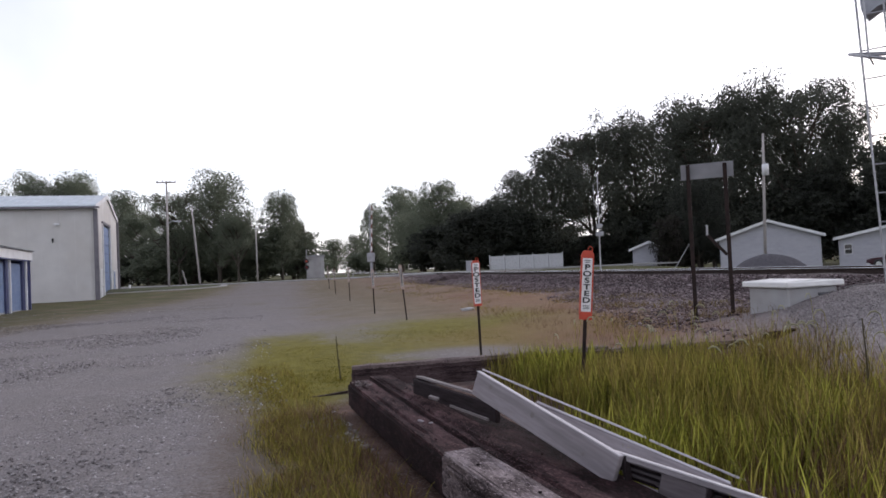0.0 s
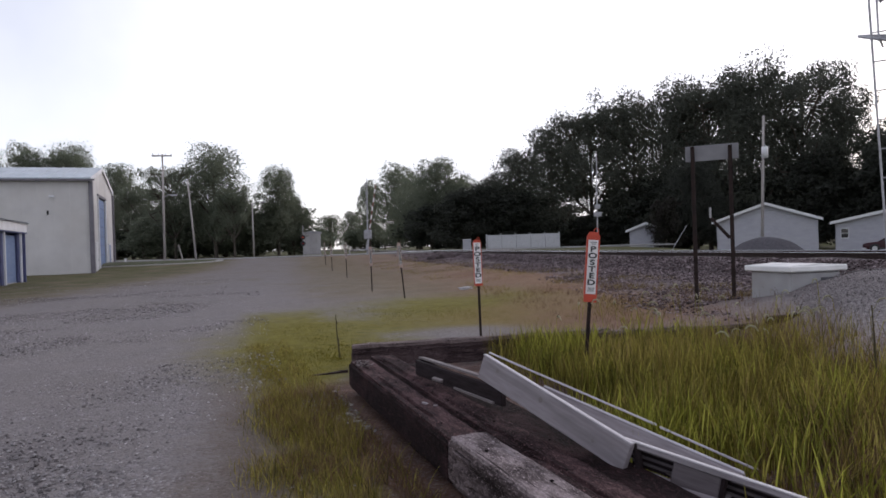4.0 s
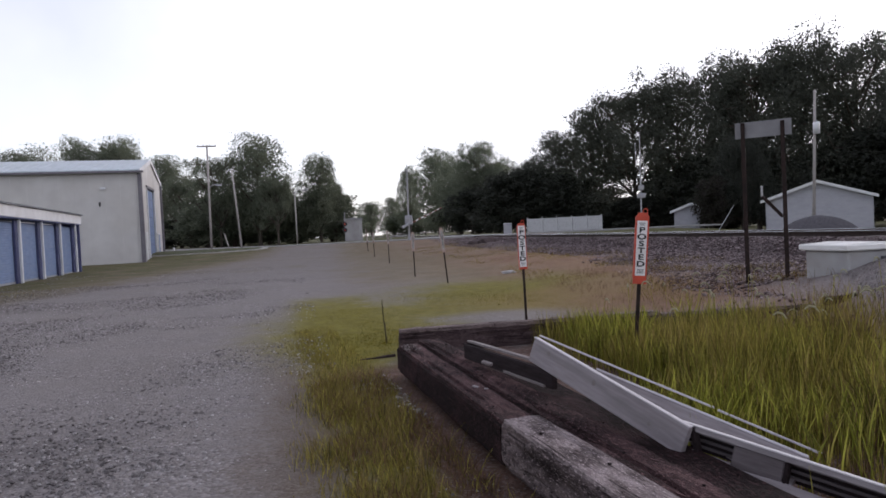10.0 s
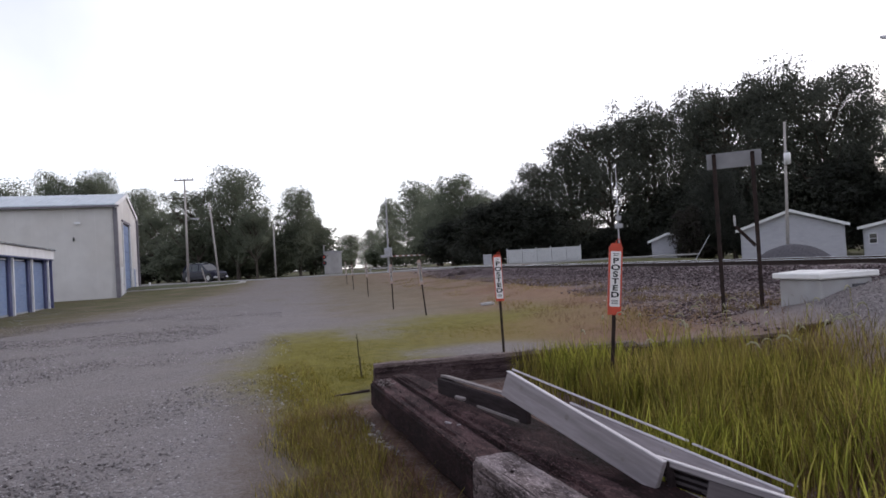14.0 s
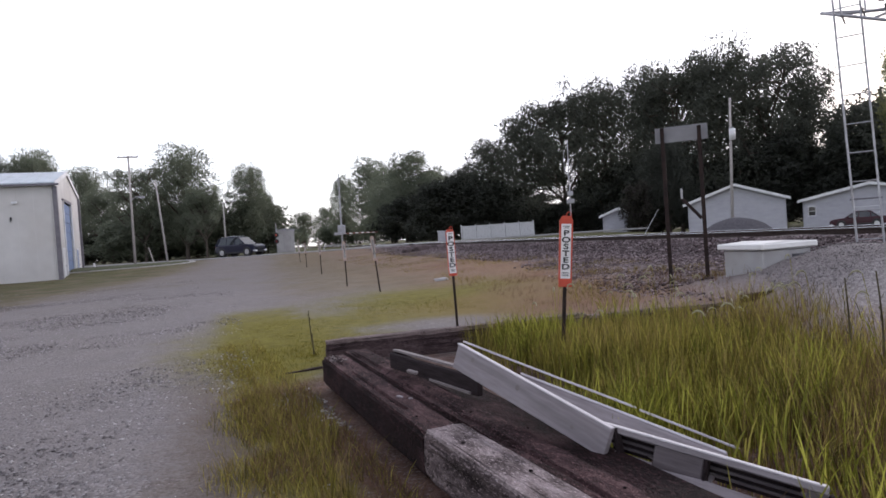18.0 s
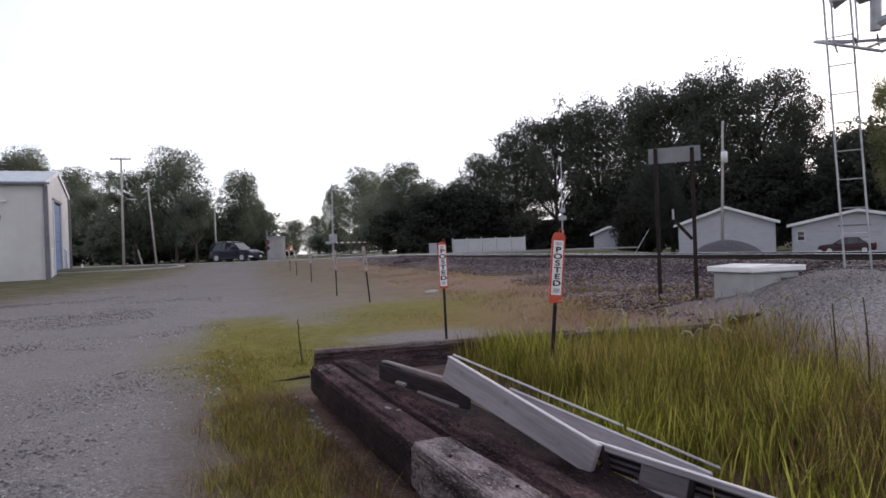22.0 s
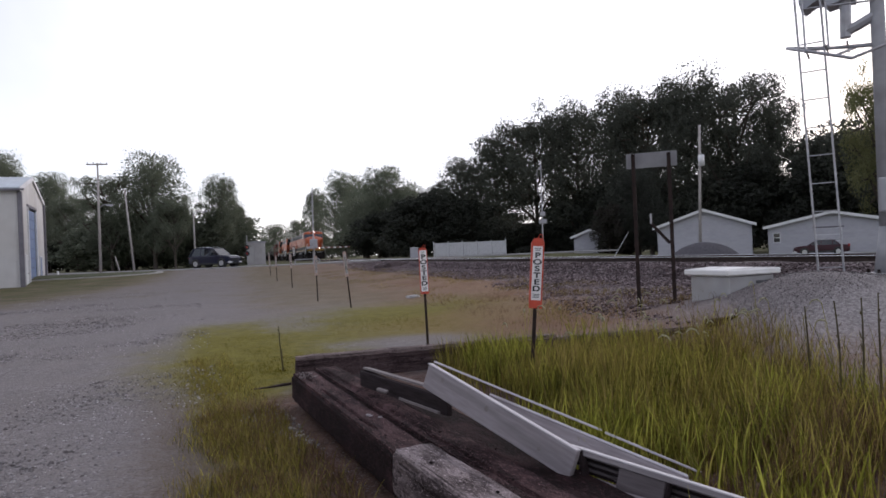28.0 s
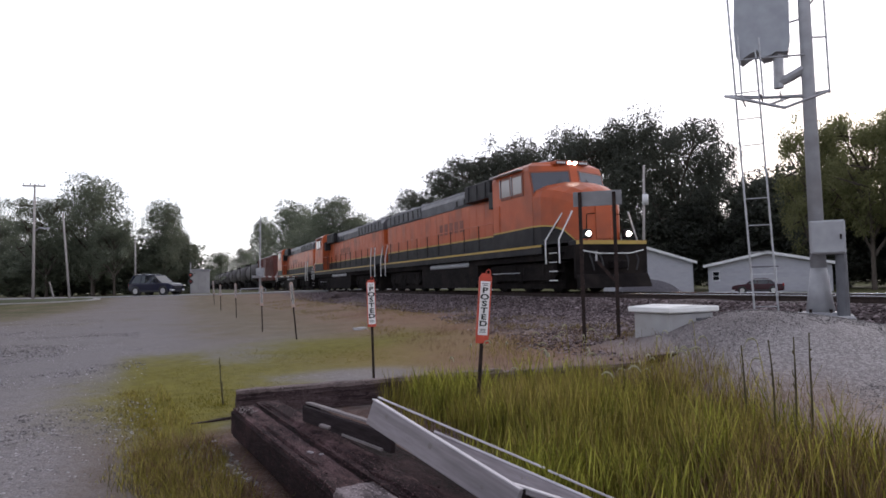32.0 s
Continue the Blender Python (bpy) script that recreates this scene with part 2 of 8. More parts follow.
def timber_mat(name, pale, mid, rot, bare=0.5, rough=0.9, streak=14.0, crack=0.95):
    """Weathered timber, x along it: bleached grain, rotten blotches, dark splits along the grain."""
    m = bpy.data.materials.new(name)
    m.use_nodes = True
    N, L = m.node_tree.nodes, m.node_tree.links
    b = N["Principled BSDF"]
    tc, oi, add = N.new("ShaderNodeTexCoord"), N.new("ShaderNodeObjectInfo"), N.new("ShaderNodeVectorMath")
    sc = N.new("ShaderNodeMath")
    sc.operation, sc.inputs[1].default_value = "MULTIPLY", 29.0
    L.new(oi.outputs["Random"], sc.inputs[0])
    L.new(tc.outputs["Object"], add.inputs[0])
    L.new(sc.outputs[0], add.inputs[1])

    def noi(stretch, scale, detail, lo, hi, to=1.0, rgh=0.6):
        mul, n, r = N.new("ShaderNodeVectorMath"), N.new("ShaderNodeTexNoise"), N.new("ShaderNodeMapRange")
        mul.operation, mul.inputs[1].default_value = "MULTIPLY", stretch
        n.inputs["Scale"].default_value, n.inputs["Detail"].default_value, n.inputs["Roughness"].default_value = scale, detail, rgh
        r.inputs[1].default_value, r.inputs[2].default_value, r.inputs[4].default_value = lo, hi, to
        L.new(add.outputs[0], mul.inputs[0])
        L.new(mul.outputs[0], n.inputs["Vector"])
        L.new(n.outputs["Fac"], r.inputs[0])
        return r.outputs[0], n.outputs["Fac"]

    def mixc(f, a, c):
        n = N.new("ShaderNodeMix")
        n.data_type = "RGBA"
        L.new(f, n.inputs["Factor"])
        for key, v in (("A", a), ("B", c)):
            if isinstance(v, tuple):
                n.inputs[key].default_value = (*v, 1)
            else:
                L.new(v, n.inputs[key])
        return n.outputs["Result"]
    grain, gh = noi((1.2, streak, streak), 5.0, 6, 0.3, 0.7)
    wear, _ = noi((0.7, 1.6, 1.6), 3.4, 7, bare - 0.10, bare + 0.12, 1.0, 0.68)
    blot, _ = noi((1.0, 1.7, 1.7), 9.0, 8, 0.56, 0.64, 0.9, 0.7)
    split, _ = noi((0.55, 17, 17), 2.6, 3, 0.60, 0.66, crack)
    speck, _ = noi((3, 6, 6), 22.0, 3, 0.62, 0.72, 0.55)
    col = mixc(grain, pale, mid)
    col = mixc(wear, col, rot)
    col = mixc(blot, col, tuple(0.8 * v for v in rot))
    col = mixc(speck, col, tuple(1.25 * v for v in pale))
    fleck, _ = noi((2.5, 8, 8), 15.0, 4, 0.56, 0.66, 0.75, 0.72)
    pit, ph = noi((3, 6, 6), 11.0, 4, 0.57, 0.66, 0.8, 0.7)
    col = mixc(fleck, col, tuple(1.8 * v for v in pale))
    col = mixc(pit, col, tuple(0.6 * v for v in rot))
    col = mixc(split, col, tuple(0.45 * v for v in rot))
    L.new(col, b.inputs["Base Color"])
    b.inputs["Roughness"].default_value = rough
    b.inputs["Specular IOR Level"].default_value = 0.15
    h = N.new("ShaderNodeMath")
    h.operation = "SUBTRACT"
    L.new(gh, h.inputs[0])
    L.new(split, h.inputs[1])
    b1, b2 = N.new("ShaderNodeBump"), N.new("ShaderNodeBump")
    b1.inputs["Strength"].default_value, b1.inputs["Distance"].default_value = 0.8, 0.012
    b2.inputs["Strength"].default_value, b2.inputs["Distance"].default_value = 0.9, 0.03
    L.new(h.outputs[0], b1.inputs["Height"])
    L.new(ph, b2.inputs["Height"])
    L.new(b1.outputs["Normal"], b2.inputs["Normal"])
    L.new(b2.outputs["Normal"], b.inputs["Normal"])
    return m


# Sleeper tops are tinted lighter and sides darker, so light and shade sit in the colour.
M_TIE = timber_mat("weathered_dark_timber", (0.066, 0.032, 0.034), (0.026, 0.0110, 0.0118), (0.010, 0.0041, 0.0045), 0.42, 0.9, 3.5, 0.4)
M_TIETOP = timber_mat("worn_dark_timber_top_painted_lit", (0.158, 0.090, 0.093), (0.050, 0.0245, 0.0260), (0.016, 0.0068, 0.0074), 0.45, 0.9, 3.0, 0.35)
M_TIESIDE = timber_mat("split_grey_timber_side_shaded", (0.27, 0.215, 0.215), (0.13, 0.095, 0.095), (0.026, 0.017, 0.017), 0.47, 0.9, 5.0, 0.7)
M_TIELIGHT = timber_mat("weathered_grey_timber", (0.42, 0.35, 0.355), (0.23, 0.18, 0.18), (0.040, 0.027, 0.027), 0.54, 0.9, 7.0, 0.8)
# Edging top: bleached wood plus a highlight line painted into the colour.
M_TIMBERTOP = timber_mat("bleached_timber_top_highlight", (0.30, 0.24, 0.235), (0.17, 0.125, 0.122), (0.05, 0.035, 0.035), 0.6)
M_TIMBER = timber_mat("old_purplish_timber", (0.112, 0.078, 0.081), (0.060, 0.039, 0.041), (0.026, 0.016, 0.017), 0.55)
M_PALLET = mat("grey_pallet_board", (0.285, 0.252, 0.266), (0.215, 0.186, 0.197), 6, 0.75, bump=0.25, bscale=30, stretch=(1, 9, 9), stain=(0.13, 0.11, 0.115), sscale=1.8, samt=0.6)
# Pallet board with the shade of its lower half painted into the grey.
M_PALLETGREY = mat("shaded_grey_pallet_board", (0.135, 0.112, 0.118), (0.085, 0.069, 0.073), 6, 0.8, bump=0.3, bscale=30, stretch=(1, 9, 9))
M_PALLETEDGE = mat("pale_board_edge", (0.56, 0.53, 0.55), (0.44, 0.41, 0.43), 6, 0.75, bump=0.2, stretch=(1, 9, 9))
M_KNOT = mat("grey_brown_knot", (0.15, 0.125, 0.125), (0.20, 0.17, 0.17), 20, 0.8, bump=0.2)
# Dark boards of the fragment; also painted shade in the pallet's gaps and ends.
M_PALLETDARK = mat("dark_board_and_gap_shade", (0.032, 0.022, 0.024), (0.015, 0.010, 0.011), 6, 0.85, spec=0.15, bump=0.4, stretch=(1, 9, 9))
M_METALWALL = mat("cream_steel_siding", (0.58, 0.565, 0.555), (0.50, 0.485, 0.48), 0.9, 0.5, 0.0, 0.05, stain=(0.38, 0.35, 0.32), sscale=0.25, samt=0.5)
M_METALROOF = mat("pale_steel_roof", (0.48, 0.53, 0.585), (0.41, 0.455, 0.50), 1.2, 0.4, 0.3, 0.04, stain=(0.4, 0.42, 0.44), sscale=0.4, samt=0.4)
M_TRIM = mat("brown_grey_trim", (0.17, 0.16, 0.18), (0.12, 0.11, 0.13), 3, 0.5, bump=0.05)
M_BLUETRIM = mat("dark_blue_trim", (0.09, 0.10, 0.22), (0.07, 0.08, 0.17), 3, 0.45, bump=0.05)
M_BLUEDOOR = mat("blue_roller_door", (0.19, 0.26, 0.42), (0.15, 0.21, 0.36), 3, 0.5, bump=0.06, stain=(0.25, 0.28, 0.36), sscale=0.7, samt=0.35)
M_WHITE = mat("white_painted_steel", (0.70, 0.70, 0.72), (0.60, 0.60, 0.62), 2, 0.5, bump=0.05, stain=(0.45, 0.44, 0.43), sscale=0.8, samt=0.4)
M_SIDING = mat("white_siding", (0.40, 0.395, 0.435), (0.35, 0.345, 0.385), 2, 0.6, bump=0.05, stain=(0.45, 0.45, 0.46), sscale=0.3, samt=0.35)
M_SHINGLE = mat("grey_shingle", (0.20, 0.19, 0.19), (0.12, 0.115, 0.115), 8, 0.9, bump=0.3)
M_CONCRETE = mat("pale_concrete", (0.40, 0.395, 0.40), (0.32, 0.315, 0.32), 3, 0.85, bump=0.25, bscale=80, stain=(0.28, 0.26, 0.24), sscale=1.2, samt=0.5)
M_WHITECONC = mat("white_painted_concrete_lid", (0.78, 0.77, 0.76), (0.68, 0.67, 0.66), 3, 0.7, bump=0.15, stain=(0.5, 0.48, 0.45), sscale=1.5, samt=0.4)
M_POLE = mat("grey_wooden_pole", (0.40, 0.37, 0.355), (0.28, 0.255, 0.245), 3, 0.85, bump=0.4, stretch=(8, 8, 1))
M_GALV = mat("galvanised_steel", (0.42, 0.42, 0.44), (0.32, 0.32, 0.34), 6, 0.5, 0.6, 0.08, stain=(0.25, 0.22, 0.2), sscale=1.5, samt=0.4)
M_GALVDULL = mat("dull_grey_paint", (0.36, 0.36, 0.38), (0.28, 0.28, 0.30), 4, 0.6, 0.1, 0.06, stain=(0.2, 0.18, 0.17), sscale=1.0, samt=0.4)
M_SIGNALBLACK = mat("dull_black_paint", (0.12, 0.12, 0.135), (0.08, 0.08, 0.09), 5, 0.6, 0.1, 0.05)
# Signal head's grey is raised to hold the haze of sun glare.
M_SIGNALHEAD = mat("signal_grey_with_glare", (0.36, 0.375, 0.41), (0.30, 0.31, 0.345), 5, 0.6, 0.1, 0.05)
M_FADED = mat("faded_pinkish_plastic", (0.42, 0.30, 0.26), (0.34, 0.25, 0.22), 8, 0.6, bump=0.03)
M_IRON = mat("rusty_dark_post", (0.040, 0.026, 0.023), (0.02, 0.015, 0.015), 12, 0.85, 0.1, 0.2, spec=0.15)
M_ORANGE = mat("safety_orange_plastic", (0.56, 0.075, 0.038), (0.44, 0.058, 0.032), 8, 0.55, bump=0.03, stain=(0.5, 0.12, 0.07), sscale=5, samt=0.4)
M_LABEL = mat("white_label", (0.76, 0.74, 0.74), (0.68, 0.66, 0.66), 14, 0.5, bump=0.02, stain=(0.5, 0.46, 0.44), sscale=6, samt=0.3)
M_FADEDLABEL = mat("faded_grey_label", (0.44, 0.42, 0.41), (0.36, 0.34, 0.33), 14, 0.6, bump=0.02)
M_INK = mat("black_ink", (0.02, 0.02, 0.022), (0.03, 0.03, 0.03), 10, 0.6, bump=0.0)
M_PLATE = mat("weathered_grey_sign_back", (0.22, 0.215, 0.225), (0.17, 0.165, 0.175), 4, 0.5, 0.4, 0.05)
M_HOUSING = mat("pale_grey_housing_paint", (0.40, 0.385, 0.39), (0.34, 0.325, 0.33), 1.5, 0.6, bump=0.04, stain=(0.28, 0.26, 0.25), sscale=0.7, samt=0.4)
M_ROAD = mat("pale_worn_asphalt", (0.30, 0.29, 0.29), (0.23, 0.22, 0.22), 1.5, 0.9, bump=0.3, bscale=90, stain=(0.17, 0.165, 0.165), sscale=0.2, samt=0.5)
M_KERB = mat("kerb_concrete", (0.40, 0.385, 0.37), (0.32, 0.305, 0.295), 2, 0.85, bump=0.2)
M_BARK = mat("bark", (0.10, 0.08, 0.065), (0.05, 0.04, 0.034), 4, 0.95, bump=0.8, stretch=(6, 6, 1))
M_PVC = mat("white_vinyl_fence", (0.50, 0.50, 0.52), (0.44, 0.44, 0.46), 2, 0.5, bump=0.03)
M_GATE_WHITE = mat("white_reflective_strip", (0.75, 0.74, 0.73), (0.65, 0.64, 0.63), 6, 0.45, bump=0.02)
M_GATE_RED = mat("red_reflective_strip", (0.26, 0.09, 0.08), (0.20, 0.07, 0.065), 6, 0.45, bump=0.02)
M_TYRE = mat("tyre_rubber", (0.025, 0.025, 0.026), (0.018, 0.018, 0.018), 20, 0.85, bump=0.1)
M_ALLOY = mat("silver_alloy", (0.55, 0.55, 0.56), (0.45, 0.45, 0.46), 8, 0.35, 0.8, 0.02)
M_NAVY = mat("dark_navy_car_paint", (0.012, 0.013, 0.032), (0.010, 0.011, 0.026), 2, 0.30, 0.0, 0.0, spec=0.2, rvar=0.05)
M_NAVY.node_tree.nodes["Principled BSDF"].inputs["Coat Weight"].default_value = 0.2
M_MAROON = mat("maroon_car_paint", (0.040, 0.008, 0.014), (0.032, 0.007, 0.011), 2, 0.3, 0.0, 0.0, spec=0.25, rvar=0.05)
M_CARGLASS = glass("car_glass", (0.012, 0.014, 0.018), 0.05)
M_CHROME = mat("chrome", (0.7, 0.7, 0.72), (0.6, 0.6, 0.62), 8, 0.15, 1.0, 0.0, rvar=0.05)
M_BLACKPLASTIC = mat("black_plastic", (0.03, 0.03, 0.032), (0.022, 0.022, 0.024), 10, 0.6, bump=0.05)
M_LAMPGLASS = glass("lamp_glass", (0.6, 0.6, 0.62), 0.1)
M_REDLENS = mat("red_lens", (0.35, 0.02, 0.02), (0.28, 0.015, 0.015), 10, 0.25, bump=0.0)
M_REDGLOW = glow("lit_red_lens", (1.0, 0.12, 0.06), 0.2)
M_ISLAND = mat("short_grass", (0.05, 0.06, 0.022), (0.075, 0.08, 0.032), 1.5, 0.95, bump=0.6, bscale=25, stain=(0.10, 0.085, 0.045), sscale=0.3, samt=0.6)
# the train
M_LOCO_ORANGE = mat("locomotive_orange", (0.46, 0.088, 0.020), (0.38, 0.070, 0.017), 1.5, 0.42, bump=0.03, stain=(0.17, 0.05, 0.025), sscale=0.6, samt=0.75)
M_LOCO_DARK = mat("locomotive_dark_green_black", (0.02, 0.019, 0.021), (0.014, 0.013, 0.015), 2, 0.55, spec=0.2, bump=0.03, stain=(0.045, 0.04, 0.038), sscale=0.8, samt=0.5)
M_LOCO_YELLOW = mat("locomotive_yellow_stripe", (0.46, 0.31, 0.065), (0.38, 0.25, 0.055), 3, 0.45, bump=0.02, stain=(0.35, 0.22, 0.07), sscale=1.2, samt=0.5)
M_HOODGREY = mat("grimy_grey_hood_paint", (0.075, 0.075, 0.085), (0.05, 0.05, 0.058), 2, 0.5, bump=0.03, stain=(0.12, 0.115, 0.12), sscale=0.7, samt=0.5)
M_UNDER = mat("grimy_black_running_gear", (0.014, 0.011, 0.011), (0.008, 0.007, 0.007), 5, 0.9, 0.0, 0.3, spec=0.1, stain=(0.035, 0.028, 0.024), sscale=1.0, samt=0.5)
M_HANDRAIL = mat("white_painted_handrail", (0.75, 0.75, 0.74), (0.62, 0.62, 0.61), 6, 0.45, bump=0.02)
M_ROOFGREY = mat("grey_hood_roof", (0.33, 0.33, 0.35), (0.22, 0.22, 0.24), 2, 0.55, 0.2, 0.04, stain=(0.12, 0.115, 0.115), sscale=0.6, samt=0.6)
M_LOCOGLASS = glass("locomotive_window", (0.05, 0.055, 0.075), 0.1)
# Opaque pale tint paints the daylight that would show through the cab.
M_CABPANE = glass("cab_window_painted_daylight", (0.34, 0.31, 0.30), 0.1)
M_BEAM = glow("lit_headlight", (1.0, 0.88, 0.70), 60.0)
M_NAMEPRINT = mat("faded_dark_lettering", (0.20, 0.05, 0.025), (0.16, 0.042, 0.022), 3, 0.5, bump=0.02)
M_BOXCAR = mat("dark_red_wagon_paint", (0.15, 0.045, 0.035), (0.11, 0.033, 0.028), 1.5, 0.7, bump=0.05, stain=(0.07, 0.04, 0.035), sscale=0.5, samt=0.6)
M_TANK = mat("grey_tank_paint", (0.055, 0.047, 0.049), (0.040, 0.034, 0.036), 1.5, 0.8, bump=0.03, stain=(0.05, 0.045, 0.04), sscale=0.6, samt=0.6)


def leaf_mat(name, c1, c2, c3, through_=0.45):
    """Leaves: a colour of its own for each clump, some light through them."""
    m = bpy.data.materials.new(name)
    m.use_nodes = True
    N, L = m.node_tree.nodes, m.node_tree.links
    b = N["Principled BSDF"]
    g, r = N.new("ShaderNodeNewGeometry"), N.new("ShaderNodeValToRGB")
    r.color_ramp.elements[0].color, r.color_ramp.elements[1].color = (*c1, 1), (*c3, 1)
    e = r.color_ramp.elements.new(0.5)
    e.color = (*c2, 1)
    L.new(g.outputs["Random Per Island"], r.inputs[0])
    L.new(r.outputs[0], b.inputs["Base Color"])
    b.inputs["Roughness"].default_value = 0.7
    b.inputs["Specular IOR Level"].default_value = 0.25
    t, mx = N.new("ShaderNodeBsdfTranslucent"), N.new("ShaderNodeMixShader")
    L.new(r.outputs[0], t.inputs["Color"])
    mx.inputs[0].default_value = through_
    L.new(b.outputs[0], mx.inputs[1])
    L.new(t.outputs[0], mx.inputs[2])
    L.new(mx.outputs[0], N["Material Output"].inputs["Surface"])
    return m


M_LEAF = leaf_mat("dark_leaves", (0.076, 0.080, 0.068), (0.092, 0.099, 0.080), (0.112, 0.120, 0.094))
# M_LEAF's tones cut to a little over half.
M_LEAFDARK = leaf_mat("darker_leaves", (0.040, 0.042, 0.036), (0.052, 0.056, 0.046), (0.066, 0.072, 0.058))
M_LEAF2 = leaf_mat("mid_green_leaves", (0.126, 0.143, 0.104), (0.156, 0.174, 0.127), (0.192, 0.212, 0.152), 0.5)
M_LEAF3 = leaf_mat("dark_purplish_leaves", (0.035, 0.028, 0.028), (0.045, 0.038, 0.033), (0.05, 0.055, 0.035))
# Glare of the sun behind these trees is painted into the brighter leaf tones.
M_LEAFSUN = leaf_mat("yellow_green_leaves_painted_sunlit", (0.15, 0.155, 0.070), (0.20, 0.205, 0.095), (0.26, 0.26, 0.13), 0.65)
M_GRASS = leaf_mat("green_grass_blades", (0.048, 0.042, 0.009), (0.172, 0.148, 0.025), (0.46, 0.40, 0.092))
M_LUSH = leaf_mat("lush_green_blades", (0.075, 0.077, 0.011), (0.185, 0.188, 0.025), (0.46, 0.45, 0.082))
M_MOSSBLADE = leaf_mat("low_olive_grass", (0.104, 0.090, 0.012), (0.150, 0.130, 0.019), (0.21, 0.180, 0.03))
M_DRYGRASS = leaf_mat("yellowing_grass_blades", (0.115, 0.082, 0.022), (0.205, 0.150, 0.044), (0.36, 0.275, 0.10))
M_DEADGRASS = leaf_mat("dead_brown_grass", (0.080, 0.044, 0.026), (0.145, 0.082, 0.050), (0.24, 0.15, 0.095))
M_STALK = leaf_mat("dry_olive_stalk", (0.080, 0.066, 0.036), (0.105, 0.088, 0.048), (0.15, 0.125, 0.07))
M_CRUMBS = leaf_mat("pale_wood_crumbs", (0.16, 0.13, 0.125), (0.26, 0.22, 0.215), (0.36, 0.32, 0.31))
M_SEED = leaf_mat("pale_seed_heads", (0.32, 0.31, 0.20), (0.41, 0.39, 0.27), (0.52, 0.49, 0.36))


def ground_material():
    """Gravel, dirt, grass and moss laid out by the plan of the yard, with ragged edges."""
    m = bpy.data.materials.new("yard_ground")
    m.use_nodes = True
    N, L = m.node_tree.nodes, m.node_tree.links
    b = N["Principled BSDF"]
    tc, sep = N.new("ShaderNodeTexCoord"), N.new("ShaderNodeSeparateXYZ")
    L.new(tc.outputs["Object"], sep.inputs[0])

    def val(op, a, c=None, d=None):
        n = N.new("ShaderNodeMath")
        n.operation = op
        for k, v in enumerate((a, c, d)):
            if v is None:
                continue
            if isinstance(v, (int, float)):
                n.inputs[k].default_value = v
            else:
                L.new(v, n.inputs[k])
        return n.outputs[0]

    def noi(scale, detail=5.0, rough=0.6):
        n = N.new("ShaderNodeTexNoise")
        n.inputs["Scale"].default_value, n.inputs["Detail"].default_value, n.inputs["Roughness"].default_value = scale, detail, rough
        L.new(tc.outputs["Object"], n.inputs["Vector"])
        return n.outputs["Fac"]

    def ramp(x, lo, hi, to=1.0):
        n = N.new("ShaderNodeMapRange")
        n.interpolation_type = "SMOOTHSTEP"
        n.inputs[1].default_value, n.inputs[2].default_value, n.inputs[4].default_value = lo, hi, to
        L.new(x, n.inputs[0])
        return n.outputs[0]

    def mixc(f, a, c):
        n = N.new("ShaderNodeMix")
        n.data_type = "RGBA"
        L.new(f, n.inputs["Factor"])
        for key, v in (("A", a), ("B", c)):
            if isinstance(v, tuple):
                n.inputs[key].default_value = (*v, 1)
            else:
                L.new(v, n.inputs[key])
        return n.outputs["Result"]

    X, Y = sep.outputs[0], sep.outputs[1]
    S = val("ADD", val("MULTIPLY", X, -0.2292), val("MULTIPLY", Y, 0.9734))
    P = val("ADD", val("MULTIPLY", X, 0.9734), val("MULTIPLY", Y, 0.2292))
    edge = val("MULTIPLY", val("SUBTRACT", noi(0.9, 6), 0.5), 2.2)
    fine = val("MULTIPLY", val("SUBTRACT", noi(6.0, 5), 0.5), 1.3)
    rag = val("ADD", edge, fine)

    def blob(cx, cy, rx, ry):
        dx, dy = val("DIVIDE", val("SUBTRACT", X, cx), rx), val("DIVIDE", val("SUBTRACT", Y, cy), ry)
        d = val("SQRT", val("ADD", val("MULTIPLY", dx, dx), val("MULTIPLY", dy, dy)))
        return val("SUBTRACT", 1.0, ramp(val("ADD", d, val("MULTIPLY", rag, 0.45)), 0.30, 1.45))

    stones = N.new("ShaderNodeTexVoronoi")
    stones.inputs["Scale"].default_value = 42.0
    L.new(tc.outputs["Object"], stones.inputs["Vector"])
    stones2 = N.new("ShaderNodeTexVoronoi")
    stones2.inputs["Scale"].default_value = 95.0
    L.new(tc.outputs["Object"], stones2.inputs["Vector"])
    hue = N.new("ShaderNodeSeparateColor")
    L.new(stones.outputs["Color"], hue.inputs[0])
    hue2 = N.new("ShaderNodeSeparateColor")
    L.new(stones2.outputs["Color"], hue2.inputs[0])
    stones3 = N.new("ShaderNodeTexVoronoi")
    stones3.inputs["Scale"].default_value = 17.0
    L.new(tc.outputs["Object"], stones3.inputs["Vector"])
    hue3 = N.new("ShaderNodeSeparateColor")
    L.new(stones3.outputs["Color"], hue3.inputs[0])
    gravel = mixc(ramp(hue.outputs[0], 0.1, 0.95), (0.155, 0.138, 0.138), (0.235, 0.213, 0.213))
    gravel = mixc(ramp(hue2.outputs[0], 0.3, 1.0, 0.6), gravel, (0.200, 0.180, 0.180))
    gravel = mixc(ramp(noi(0.35, 5), 0.45, 0.7, 0.55), gravel, (0.175, 0.155, 0.145))
    gravel = mixc(ramp(noi(0.75, 7, 0.7), 0.46, 0.62, 0.65), gravel, (0.205, 0.182, 0.176))
    gravel = mixc(ramp(noi(2.2, 6), 0.55, 0.75, 0.25), gravel, (0.10, 0.09, 0.09))
    clump = ramp(noi(0.9, 6, 0.7), 0.44, 0.6)
